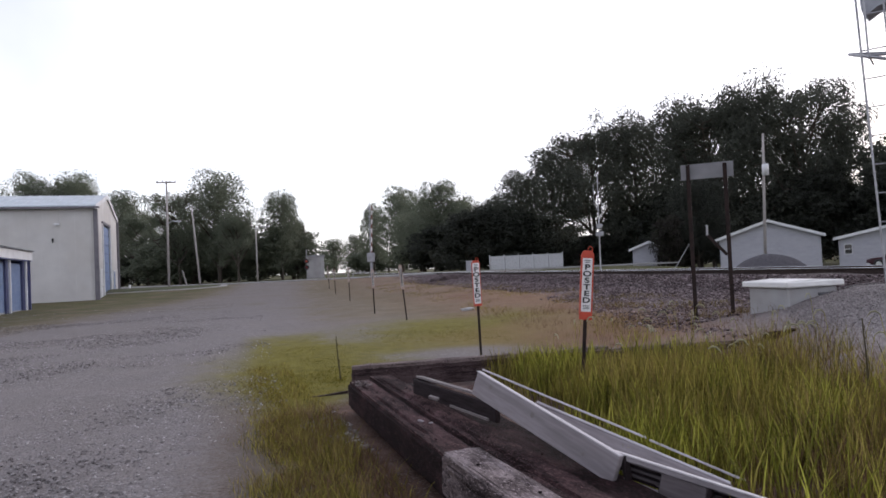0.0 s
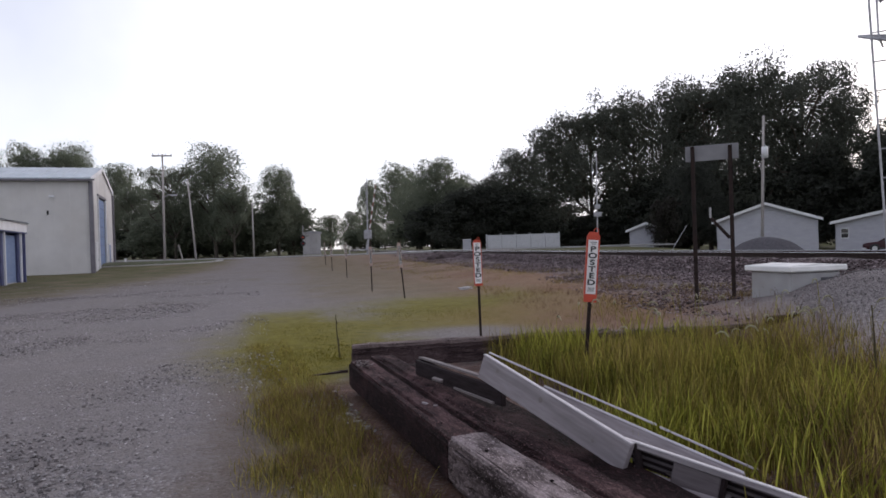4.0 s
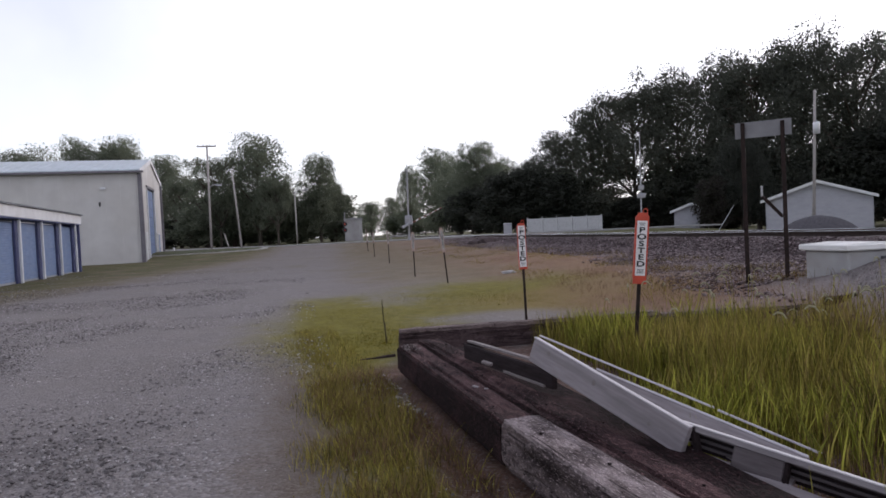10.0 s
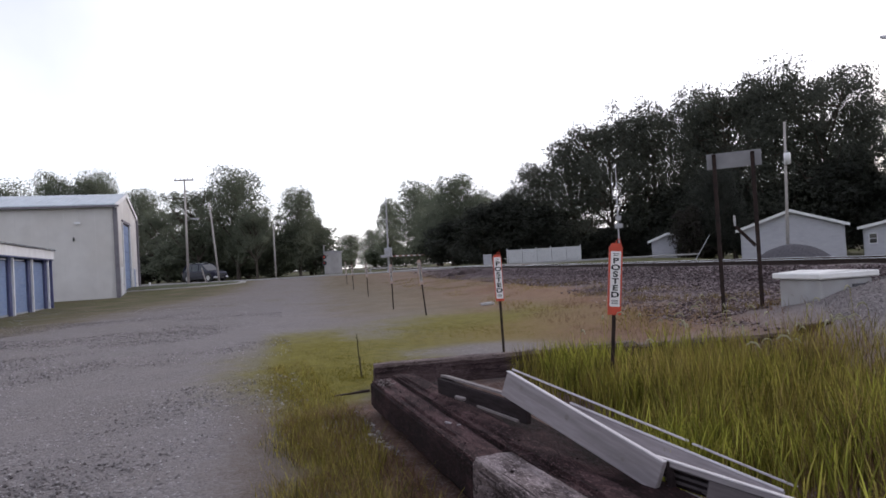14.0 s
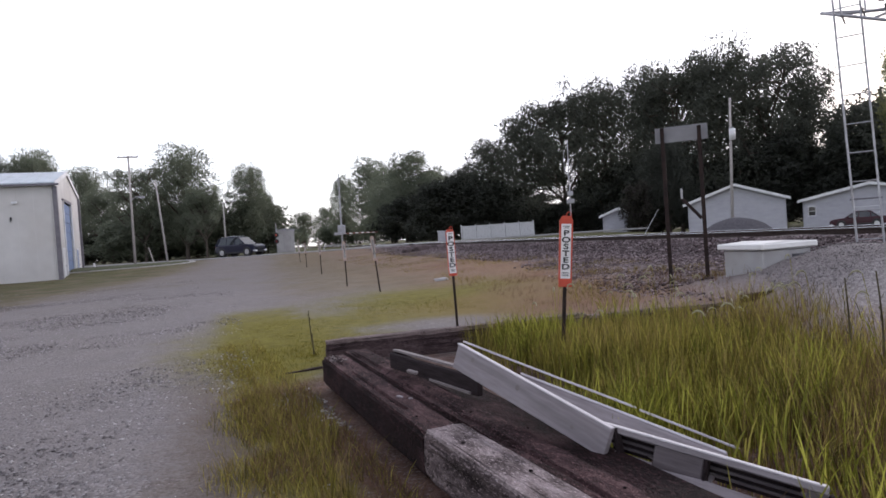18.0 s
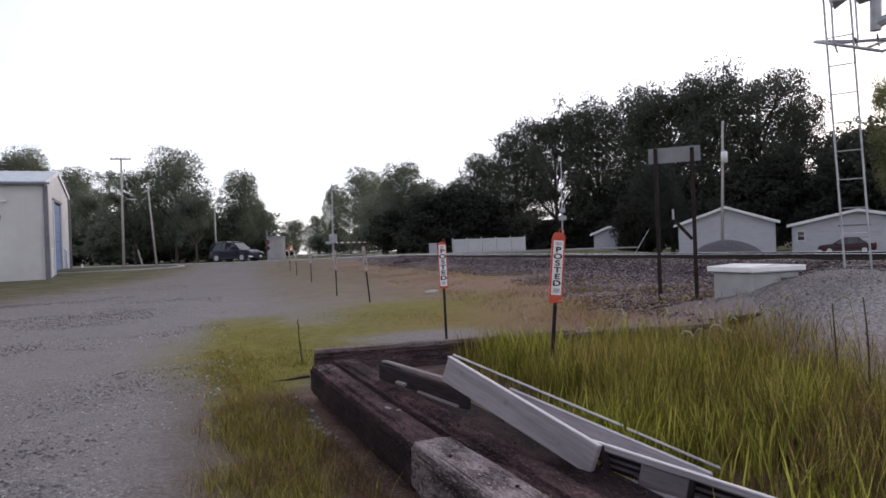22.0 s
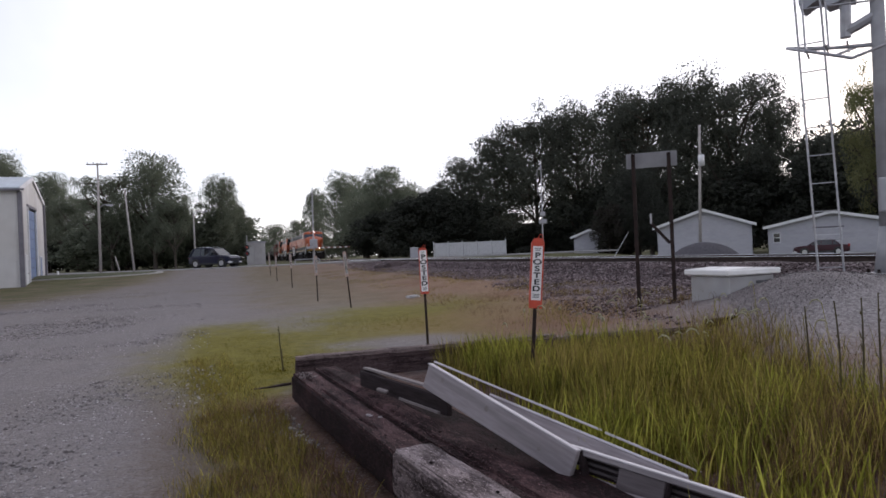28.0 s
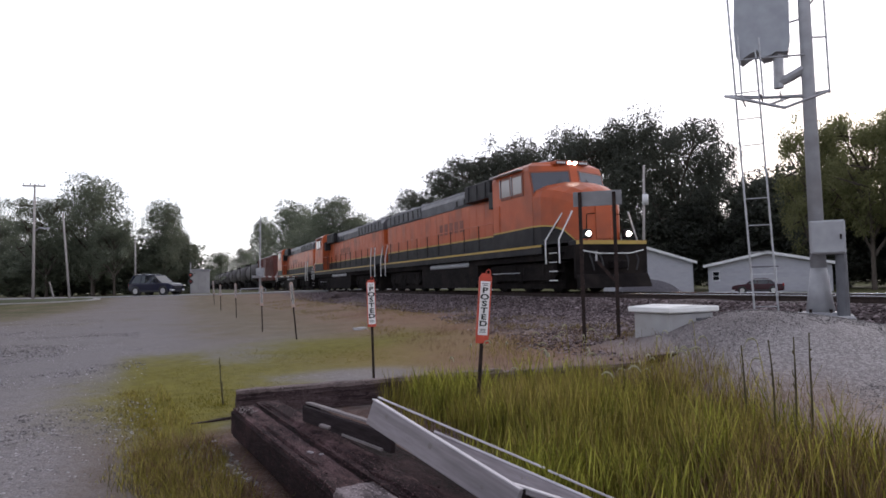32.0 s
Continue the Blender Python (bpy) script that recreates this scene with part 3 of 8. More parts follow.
    gravel = mixc(val("MULTIPLY", ramp(hue.outputs[1], 0.70, 0.78), val("MULTIPLY", clump, 0.5)), gravel, (0.095, 0.082, 0.080))
    gravel = mixc(val("MULTIPLY", ramp(hue.outputs[2], 0.78, 0.86), val("MULTIPLY", clump, 0.7)), gravel, (0.33, 0.305, 0.31))
    # coarse pebbles, dark and pale, in drifts
    gravel = mixc(val("MULTIPLY", ramp(noi(26.0, 3, 0.6), 0.58, 0.66), val("ADD", 0.28, val("MULTIPLY", clump, 0.22))), gravel, (0.100, 0.088, 0.090))
    gravel = mixc(ramp(noi(31.0, 3, 0.6), 0.62, 0.70, 0.55), gravel, (0.35, 0.325, 0.335))
    gravel = mixc(val("MULTIPLY", ramp(noi(9.0, 4, 0.65), 0.55, 0.66), val("ADD", 0.14, val("MULTIPLY", clump, 0.2))), gravel, (0.110, 0.096, 0.097))
    gravel = mixc(ramp(noi(11.0, 4, 0.65), 0.58, 0.70, 0.35), gravel, (0.30, 0.278, 0.285))
    dirt = mixc(ramp(noi(3.0, 6), 0.3, 0.7), (0.190, 0.116, 0.083), (0.260, 0.164, 0.121))
    dirt = mixc(ramp(noi(0.5, 5), 0.45, 0.7, 0.7), dirt, (0.190, 0.128, 0.098))
    dirt = mixc(ramp(hue3.outputs[2], 0.80, 0.88, 0.6), dirt, (0.12, 0.085, 0.07))
    dry = mixc(ramp(noi(9.0, 6), 0.3, 0.7), (0.170, 0.102, 0.060), (0.240, 0.150, 0.094))
    rust = mixc(ramp(noi(7.0, 6), 0.35, 0.7), (0.20, 0.105, 0.065), (0.125, 0.068, 0.048))
    moss = mixc(ramp(noi(5.0, 6), 0.3, 0.7), (0.115, 0.101, 0.012), (0.174, 0.150, 0.023))
    gold = mixc(ramp(noi(6.0, 6), 0.3, 0.7), (0.150, 0.110, 0.026), (0.205, 0.140, 0.048))
    lawn = mixc(ramp(noi(1.2, 6), 0.3, 0.7), (0.062, 0.064, 0.026), (0.112, 0.106, 0.048))
    tan = mixc(ramp(noi(1.2, 6), 0.35, 0.7), (0.138, 0.109, 0.062), (0.190, 0.148, 0.097))
    # along the line of posts and up to the ballast: dry earth
    drift = val("SUBTRACT", val("ADD", P, rag), val("MULTIPLY", val("SUBTRACT", 34.0, S), 0.035))     # the earth's edge moves towards the road with distance
    colour = mixc(ramp(drift, 2.0, 4.4), gravel, dirt)
    colour = mixc(val("MULTIPLY", ramp(val("ADD", P, rag), 4.6, 6.8), val("SUBTRACT", 1.0, ramp(P, 16.0, 17.0))), colour, dry)
    colour = mixc(val("MULTIPLY", ramp(noi(0.55, 6, 0.65), 0.47, 0.60, 0.85), val("MULTIPLY", ramp(val("ADD", P, rag), 5.2, 6.2), val("SUBTRACT", 1.0, ramp(P, 8.6, 9.6)))), colour, rust)
    toe = mixc(ramp(hue.outputs[2], 0.1, 0.95), (0.058, 0.042, 0.043), (0.185, 0.148, 0.150))
    toe = mixc(val("MULTIPLY", ramp(noi(1.1, 6), 0.46, 0.62, 0.7), ramp(S, 11.0, 19.0)), toe, dirt)
    spread = val("SUBTRACT", P, val("MULTIPLY", val("MINIMUM", val("MAXIMUM", val("SUBTRACT", S, 10.5), 0.0), 12.0), 0.2))      # stones lie further out near the signal
    colour = mixc(val("MULTIPLY", ramp(val("ADD", spread, val("MULTIPLY", rag, 0.6)), 5.9, 6.7), val("SUBTRACT", 1.0, ramp(P, 16.0, 17.0))), colour, toe)
    colour = mixc(val("MULTIPLY", ramp(val("ADD", S, val("MULTIPLY", rag, 6.0)), 18.0, 40.0), 0.35), colour, (0.205, 0.172, 0.150))
    colour = mixc(val("MULTIPLY", ramp(S, 16.0, 30.0), ramp(noi(0.22, 7, 0.7), 0.5, 0.64, 0.5)), colour, (0.150, 0.128, 0.078))
    strip = val("MULTIPLY", ramp(val("ADD", P, val("MULTIPLY", rag, 1.4)), -0.6, 2.2), val("SUBTRACT", 1.0, ramp(val("ADD", P, rag), 4.0, 6.6)))
    colour = mixc(val("MULTIPLY", strip, val("MULTIPLY", ramp(S, 14.0, 20.0), 0.75)), colour, tan)
    # rough strip beside the sleepers, its edge drifting to the left with distance, and bare dark soil between it and
    # the timber
    off = val("ADD", val("ADD", X, val("MULTIPLY", val("SUBTRACT", Y, 3.92), 0.32)), 0.99)
    ragged = val("ADD", off, val("MULTIPLY", rag, 0.35))
    soil = mixc(ramp(noi(4.0, 6), 0.35, 0.7), (0.066, 0.034, 0.027), (0.142, 0.080, 0.062))
    soil = mixc(ramp(hue2.outputs[0], 0.80, 0.9, 0.7), soil, (0.20, 0.165, 0.155))
    halo = mixc(ramp(hue2.outputs[1], 0.55, 0.9, 0.6), (0.100, 0.070, 0.046), (0.185, 0.155, 0.140))
    near_strip = val("MULTIPLY", ramp(ragged, -0.60, 0.0), val("SUBTRACT", 1.0, ramp(val("ADD", Y, rag), 5.5, 9.5)))
    colour = mixc(val("MULTIPLY", near_strip, val("MULTIPLY", val("SUBTRACT", 1.0, ramp(ragged, 0.6, 1.2)), 0.75)), colour, halo)
    inside = val("MULTIPLY", ramp(ragged, -0.05, 0.50), val("SUBTRACT", 1.0, ramp(val("SUBTRACT", ragged, val("MULTIPLY", ramp(Y, 5.0, 13.0), 0.75)), 0.65, 1.25)))
    inside = val("MULTIPLY", inside, val("SUBTRACT", 1.0, ramp(val("ADD", Y, val("MULTIPLY", rag, 1.5)), 12.5, 15.5)))
    colour = mixc(val("MULTIPLY", inside, ramp(noi(1.7, 5), 0.22, 0.42, 0.95)), colour, moss)
    soil_mask = val("MULTIPLY", ramp(ragged, 0.45, 0.9), val("SUBTRACT", 1.0, ramp(val("SUBTRACT", val("ADD", Y, rag), ramp(X, -1.1, -0.4)), 6.5, 7.5)))
    soil_mask = val("MULTIPLY", soil_mask, val("SUBTRACT", 1.0, ramp(X, 3.0, 4.0)))
    colour = mixc(val("MULTIPLY", soil_mask, 0.95), colour, soil)
    for cx, cy, rx, ry, c, k in ((-1.8, 10.2, 1.4, 2.7, moss, 0.95), (-3.0, 12.6, 0.9, 2.6, moss, 0.25), (-1.2, 8.4, 1.1, 1.3, moss, 0.95), (-0.6, 11.6, 1.9, 1.0, moss, 0.75), (0.3, 14.4, 2.5, 3.5, moss, 0.95), (1.8, 12.4, 2.2, 2.2, gold, 0.85), (3.0, 12.6, 1.8, 3.2, dry, 0.6), (2.9, 10.8, 1.4, 1.6, rust, 0.55), (0.5, 10.5, 0.9, 0.7, gravel, 0.8)):
        colour = mixc(val("MULTIPLY", blob(cx, cy, rx, ry), k), colour, c)
    # thin grass before the buildings
    q = val("ADD", val("MULTIPLY", val("SUBTRACT", X, -22.66), 0.9397), val("MULTIPLY", val("SUBTRACT", Y, 43.95), 0.342))
    wide = val("SUBTRACT", val("ADD", q, val("MULTIPLY", rag, 1.3)), val("MULTIPLY", val("SUBTRACT", Y, 26.0), 0.25))
    colour = mixc(val("MULTIPLY", val("SUBTRACT", 1.0, ramp(wide, 1.2, 4.2)), 0.85), colour, tan)
    colour = mixc(val("MULTIPLY", val("SUBTRACT", 1.0, ramp(wide, -0.2, 3.4)), ramp(noi(0.6, 6), 0.30, 0.55, 0.9)), colour, lawn)
    # grass verge at the road, and all beyond it and beyond the track
    colour = mixc(val("MULTIPLY", ramp(val("ADD", S, rag), 66.0, 68.0), 1.0), colour, lawn)
    colour = mixc(ramp(val("ADD", P, rag), 18.0, 20.0), colour, lawn)
    # gravel mound by the signal
    pale = mixc(ramp(hue.outputs[1], 0.1, 0.95), (0.165, 0.149, 0.148), (0.345, 0.315, 0.312))
    pale = mixc(ramp(hue2.outputs[0], 0.3, 1.0, 0.6), pale, (0.235, 0.213, 0.211))
    colour = mixc(blob(7.7, 7.1, 4.5, 4.3), colour, pale)
    L.new(colour, b.inputs["Base Color"])
    b.inputs["Roughness"].default_value = 0.95
    b.inputs["Specular IOR Level"].default_value = 0.2
    bp, bp2 = N.new("ShaderNodeBump"), N.new("ShaderNodeBump")
    bp.inputs["Strength"].default_value, bp.inputs["Distance"].default_value = 0.8, 0.014
    L.new(stones.outputs["Distance"], bp.inputs["Height"])
    bp.invert = True
    bp2.inputs["Strength"].default_value, bp2.inputs["Distance"].default_value = 0.3, 0.02
    L.new(noi(3.0, 8), bp2.inputs["Height"])
    L.new(bp.outputs["Normal"], bp2.inputs["Normal"])
    L.new(bp2.outputs["Normal"], b.inputs["Normal"])
    return m


M_GROUND = ground_material()

# ---- ground, road, track ----
def build_ground():
    def lines(lo, hi, core0, core1, step):
        out, v, d = [core0], core0, step
        while v > lo:
            d *= 1.18
            v -= d
            out.insert(0, v)
        v = core0
        while v < core1:
            v += step
            out.append(v)
        d = step
        while v < hi:
            d *= 1.18
            v += d
            out.append(v)
        return out
    xs, ys = lines(-1500, 1500, -26, 30, 0.4), lines(-700, 2600, -3, 66, 0.45)
    verts = [(x, y, ground_z(x, y) + 0.035 * (noise.noise((x * 0.35, y * 0.35, 0)) + 0.5 * noise.noise((x * 1.1, y * 1.1, 3))) * (1 if abs(x) < 60 and y < 70 else 0)) for y in ys for x in xs]
    n = len(xs)
    faces = [(j * n + i, j * n + i + 1, (j + 1) * n + i + 1, (j + 1) * n + i) for j in range(len(ys) - 1) for i in range(n - 1)]
    me = bpy.data.meshes.new("ground")
    me.from_pydata(verts, [], faces)
    me.materials.append(M_GROUND)
    me.polygons.foreach_set("use_smooth", [True] * len(faces))
    tagged(new("ground", me), "grey gravel yard with dry earth and patches of moss", "ground", kind="structure")


build_ground()


def build_road():
    """The road that crosses the track, one sheet that lies on the ground from the far left to beyond the track."""
    bm = BM()
    a, c = at_track(60.6, -150), at_track(60.6, 36)
    bm_box(bm, 0, 0, 0, 186, 7.0, 0.12, basis((a + c) / 2 + Vector((0, 0, 0.78)), NV, U))
    solid("road", bm, M_ROAD, "pale worn asphalt road crossing the railway", "road", kind="structure")
    # side road that joins it from behind the steel building
    bm = BM()
    d = Vector((0.742, -0.671, 0))
    o = Vector((-28.0, 65.4, 0.772))
    bm_box(bm, -23, 0, 0, 62, 6.0, 0.12, basis(o, d, Vector((0.671, 0.742, 0))))
    solid("side_road", bm, M_ROAD, "pale asphalt side road joining from behind the building", "road", kind="structure")
    # raised crossing at the rails
    bm = BM()
    bm_prism(bm, [(-6.5, 0.84), (-2.2, 0.90), (-0.83, 0.90), (-0.83, 0.6), (-6.5, 0.6)], 57.0, 64.2)
    bm_prism(bm, [(-0.66, 0.90), (0.66, 0.90), (0.66, 0.6), (-0.66, 0.6)], 57.0, 64.2)
    bm_prism(bm, [(6.5, 0.6), (0.83, 0.6), (0.83, 0.90), (2.2, 0.90), (6.5, 0.84)], 57.0, 64.2)
    solid("crossing_surface", bm, M_ROAD, "asphalt level crossing between the rails", "crossing", kind="structure", m=basis(at_track(0, TRACK, 0), NV, U))
    # grass island with a pale kerb, between the yard and the road
    bm = BM()
    prof, n = [], 40
    for k in range(n):
        t = 2 * math.pi * k / n
        prof.append((-17.5 + 13.0 * math.copysign(abs(math.cos(t)) ** 0.7, math.cos(t)), 54.0 + 2.3 * math.copysign(abs(math.sin(t)) ** 0.8, math.sin(t))))
    for scale, name, m, label in ((1.0, "kerb", M_KERB, "pale concrete kerb round a grass island"), (0.965, "grass_island", M_ISLAND, "low grass island between the yard and the road")):
        bm = BM()
        ring = [at_track(54.0 + (s - 54.0) * (scale - 0.03 * (scale < 1)), -17.5 + (p + 17.5) * scale) for p, s in prof]
        low, top = [bm.verts.new((q.x, q.y, ground_z(q.x, q.y) - 0.1)) for q in ring], [bm.verts.new((q.x, q.y, ground_z(q.x, q.y) + (0.07 if scale == 1 else 0.10))) for q in ring]
        c = at_track(54.0, -17.5)
        mid = bm.verts.new((c.x, c.y, ground_z(c.x, c.y) + (0.07 if scale == 1 else 0.14)))
        for k in range(n):
            bm.faces.new((low[k], low[(k + 1) % n], top[(k + 1) % n], top[k]))
            bm.faces.new((top[k], top[(k + 1) % n], mid))
        bmesh.ops.recalc_face_normals(bm, faces=bm.faces[:])
        solid(name, bm, m, label, name.replace("_", " "), kind="structure")


build_road()


def build_track():
    # ballast bank
    prof = [(-4.3, -0.2), (-3.9, 0.22), (-3.0, 0.36), (-2.1, 0.68), (-1.75, 0.765), (1.75, 0.765), (2.1, 0.68), (3.6, 0.2), (3.9, -0.4)]
    n = 420
    verts, faces = [], []
    k = len(prof)
    for i in range(n):
        t = i / (n - 1)
        s = -30 + 90 * t if t < 0.9 else 51 + (t - 0.9) * 10 * 700
        for px_, pz in prof:
            q = at_track(s, TRACK + px_, pz)
            w = noise.noise((s * 0.8, px_ * 0.9, 4)) * 0.035 if abs(px_) > 1.5 and pz > -0.2 else 0.0
            verts.append((q.x, q.y, q.z + w))
    for i in range(n - 1):
        for j in range(k - 1):
            faces.append((i * k + j, i * k + j + 1, (i + 1) * k + j + 1, (i + 1) * k + j))
    me = bpy.data.meshes.new("ballast_bank")
    me.from_pydata(verts, [], faces)
    me.materials.append(M_BALLAST)
    tagged(new("ballast_bank", me), "bank of grey crushed stone under the rails", "ballast", kind="structure")
    # rails: foot, web and head
    for off in (-0.7525, 0.7525):
        rail = thing("rail", "rusty steel rail with a polished head", "rail", basis(at_track(0, TRACK + off, 0), NV, U), "rails of the track", "structure")
        body, head = BM(), BM()
        bm_prism(body, [(-0.07, 0.727), (0.07, 0.727), (0.07, 0.74), (0.012, 0.755), (0.012, 0.853), (0.036, 0.86), (0.036, 0.892), (-0.036, 0.892), (-0.036, 0.86), (-0.012, 0.853), (-0.012, 0.755), (-0.07, 0.74)], -45, 700)
        part("web", body, M_RAIL, rail)
        bm_prism(head, [(-0.034, 0.893), (0.034, 0.893), (0.026, 0.902), (-0.026, 0.902)], -45, 700)
        part("rail_head", head, M_RAILTOP, rail, "polished rail head")


build_track()


# ---- buildings ----
def build_storage():
    """A row of storage units with blue roller doors under a white fascia."""
    e = thing("storage_building", "row of storage units with blue roller doors and white fascia", "storage units", basis((-22.06, 35.61, 0.10), -BU, -BL))
    L_, bay = 21.0, 3.13
    bm = BM()
    bm_box(bm, L_ / 2 + 0.1, -2.95, 1.25, L_ - 0.2, 5.5, 2.5)
    part("wall", bm, M_BLUETRIM, e, "dark blue wall")
    bm = BM()
    bm_prism(bm, [(0.36, 3.09), (0.36, 3.14), (-6.2, 2.85), (-6.2, 2.80)], -0.2, L_)
    for v in bm.verts:
        v.co = Vector((v.co.y, v.co.x, v.co.z))
    bmesh.ops.recalc_face_normals(bm, faces=bm.faces[:])
    part("roof", bm, M_METALROOF, e)
    bm = BM()
    bm_box(bm, L_ / 2 - 0.1, 0.24, 2.86, L_ + 0.1, 0.06, 0.44)
    part("fascia", bm, M_WHITE, e, "white fascia board")
    bm = BM()
    bm_box(bm, L_ / 2 - 0.1, 0.30, 3.12, L_ + 0.2, 0.12, 0.07)
    part("gutter", bm, M_TRIM, e)
    bm = BM()
    bm_box(bm, L_ / 2, -0.12, 2.60, L_, 0.8, 0.04)
    part("soffit", bm, M_BLUETRIM, e)
    bm = BM()
    bm_box(bm, 0.06, -2.95, 1.3, 0.12, 6.3, 2.7)
    part("end_wall", bm, M_BLUETRIM, e)
    # doors: ribbed curtain with a bottom bar, and pilasters with a pale edge
    door, slat = BM(), BM()
    bm_box(door, 0, -0.03, 1.22, 2.38, 0.03, 2.42)
    bm_box(slat, 0, 0, 0, 2.37, 0.03, 0.096, bevel=0.008)
    me_s = mesh_of("slat", slat, M_BLUEDOOR)
    bar, pil, post = BM(), BM(), BM()
    bm_box(bar, 0, 0.03, 0.03, 2.38, 0.06, 0.08, bevel=0.01)
    bm_box(pil, 0, 0, 1.3, 0.62, 0.08, 2.6)
    bm_box(post, 0, 0, 1.3, 0.13, 0.10, 2.62, bevel=0.015)
    me_d, me_b, me_p, me_q = mesh_of("roller_door", door, M_BLUEDOOR), mesh_of("bottom_bar", bar, M_GALVDULL), mesh_of("pilaster", pil, M_BLUETRIM), mesh_of("post", post, M_WHITE)
    for k in range(7):
        x = 0.25 + bay * k
        share("pilaster", me_p, e, pose(x + 0.2, -0.06, 0))
        share("post", me_q, e, pose(x + 0.40, 0.12, 0), "pale painted post")
        if k < 6:
            d = share("roller_door", me_d, e, pose(x + 0.60 + 1.18, -0.12, 0.02), "blue ribbed roller door")
            share("bottom_bar", me_b, d, pose(0, 0, 0))
            for j in range(23):
                share("slat", me_s, d, pose(0, 0.004 + 0.010 * (j % 2), 0.13 + j * 0.1))


build_storage()


def build_steel_building():
    """The large steel building with a low gable and a lean-to."""
    e = thing("steel_building", "large cream steel-clad building with pale metal roof", "building", basis((-22.66, 43.95, 0.12), BU, BL))
    W_, D_, H_, R_, T = 11.4, 27.0, 6.30, 7.55, 0.2
    bm = BM()
    bm_box(bm, T / 2, D_ / 2, H_ / 2, T, D_, H_)
    wall = part("side_wall", bm, M_METALWALL, e)
    bm = BM()
    bm_box(bm, -0.004, 0, H_ / 2 - 0.05, 0.008, 0.03, H_ - 0.2)
    rib = mesh_of("rib", bm, M_METALWALL)
    for k in range(29):                          # lapped joints of the siding sheets
        share("rib", rib, wall, pose(0, 0.3 + k * 0.91, 0))
    bm = BM()
    bm_box(bm, W_ - T / 2, D_ / 2, H_ / 2, T, D_, H_)
    part("far_wall", bm, M_METALWALL, e)
    # gable wall in pieces round the doors
    bm = BM()
    bm_box(bm, 1.55, T / 2, 2.7, 2.6, T, 5.4)
    bm_box(bm, 9.05, T / 2, 2.7, 4.3, T, 5.4)
    bm_prism(bm, [(0.2, 5.4), (W_ - 0.2, 5.4), (W_ - 0.2, H_), (W_ / 2, R_ - 0.06), (0.2, H_)], 0.0, T)
    part("gable_wall", bm, M_METALWALL, e)
    bm = BM()
    bm_prism(bm, [(0.2, 0), (W_ - 0.2, 0), (W_ - 0.2, H_), (W_ / 2, R_ - 0.06), (0.2, H_)], D_ - T, D_)
    part("back_gable_wall", bm, M_METALWALL, e)
    for x0, x1, name in ((-0.35, W_ / 2, "roof"), (W_ + 0.35, W_ / 2, "roof")):
        bm = BM()
        z0 = H_ - 0.35 * (R_ - H_) / (W_ / 2)
        bm_prism(bm, [(x0, z0), (x0, z0 + 0.12), (x1, R_ + 0.12), (x1, R_)], -0.06, D_ + 0.3)
        roof = part(name, bm, M_METALROOF, e, "pale ribbed metal roof")
        bm = BM()
        bm_prism(bm, [(x0, z0 + 0.12), (x0, z0 + 0.155), (x1, R_ + 0.155), (x1, R_ + 0.12)], 0, 0.05)
        me = mesh_of("roof_rib", bm, M_METALROOF)
        n = 45
        for k in range(n):
            share("roof_rib", me, roof, pose(0, -0.04 + k * (D_ + 0.3) / n, 0))
    bm = BM()
    bm_box(bm, -0.37, D_ / 2, H_ - 0.10, 0.10, D_ + 0.6, 0.13)
    part("eave_trim", bm, M_TRIM, e, "dark eave trim")
    for x, y in ((-0.02, -0.02), (W_, -0.02)):
        bm = BM()
        bm_box(bm, x, y, H_ / 2 - 0.1, 0.26, 0.26, H_ - 0.15, bevel=0.02)
        part("corner_trim", bm, M_TRIM, e, "dark corner trim")
    for sgn in (1, -1):
        bm = BM()
        x0 = -0.35 if sgn > 0 else W_ + 0.35
        z0 = H_ - 0.35 * (R_ - H_) / (W_ / 2)
        bm_prism(bm, [(x0, z0 - 0.14), (x0, z0 + 0.13), (W_ / 2, R_ + 0.13), (W_ / 2, R_ - 0.14)], -0.11, -0.065)
        part("rake_trim", bm, M_WHITE, e)
    # tall overhead door of panels
    door = part("overhead_door", (lambda b: (bm_box(b, 4.9, 0.12, 2.65, 3.9, 0.06, 5.3), b)[1])(BM()), M_BLUETRIM, e, "tall blue-grey overhead door")
    for k in range(8):
        bm = BM()
        bm_box(bm, 4.9, 0.07, 0.35 + k * 0.66, 3.8, 0.05, 0.62, bevel=0.015)
        part("panel", bm, M_BLUEDOOR, door)
    for x in (2.93, 6.87):
        bm = BM()
        bm_box(bm, x, -0.04, 2.7, 0.18, 0.1, 5.4)
        part("door_jamb", bm, M_WHITE, e)
    bm = BM()
    bm_box(bm, 4.9, -0.04, 5.45, 4.1, 0.12, 0.18)
    part("door_head", bm, M_TRIM, e)
    for x, m in ((1.6, M_WHITE), (8.6, M_BLUEDOOR)):
        d = part("side_door", (lambda b: (bm_box(b, x, -0.03, 1.06, 0.95, 0.06, 2.1, bevel=0.01), b)[1])(BM()), m, e)
        bm = BM()
        bm_cyl(bm, (x + 0.36, -0.06, 1.0), (x + 0.36, -0.13, 1.0), 0.03, n=8)
        part("door_knob", bm, M_GALV, d)
        bm = BM()
        for q, w, h in ((x - 0.53, 0.09, 2.2), (x + 0.53, 0.09, 2.2)):
            bm_box(bm, q, -0.04, h / 2, w, 0.09, h)
        bm_box(bm, x, -0.04, 2.16, 1.15, 0.09, 0.09)
        part("door_frame", bm, M_WHITE, e)
    # lean-to
    bm = BM()
    bm_prism(bm, [(W_ + 0.02, 0), (W_ + 2.9, 0), (W_ + 2.9, 3.5), (W_ + 0.02, 4.5)], 0.4, 14.0)
    part("lean_to", bm, M_METALWALL, e)
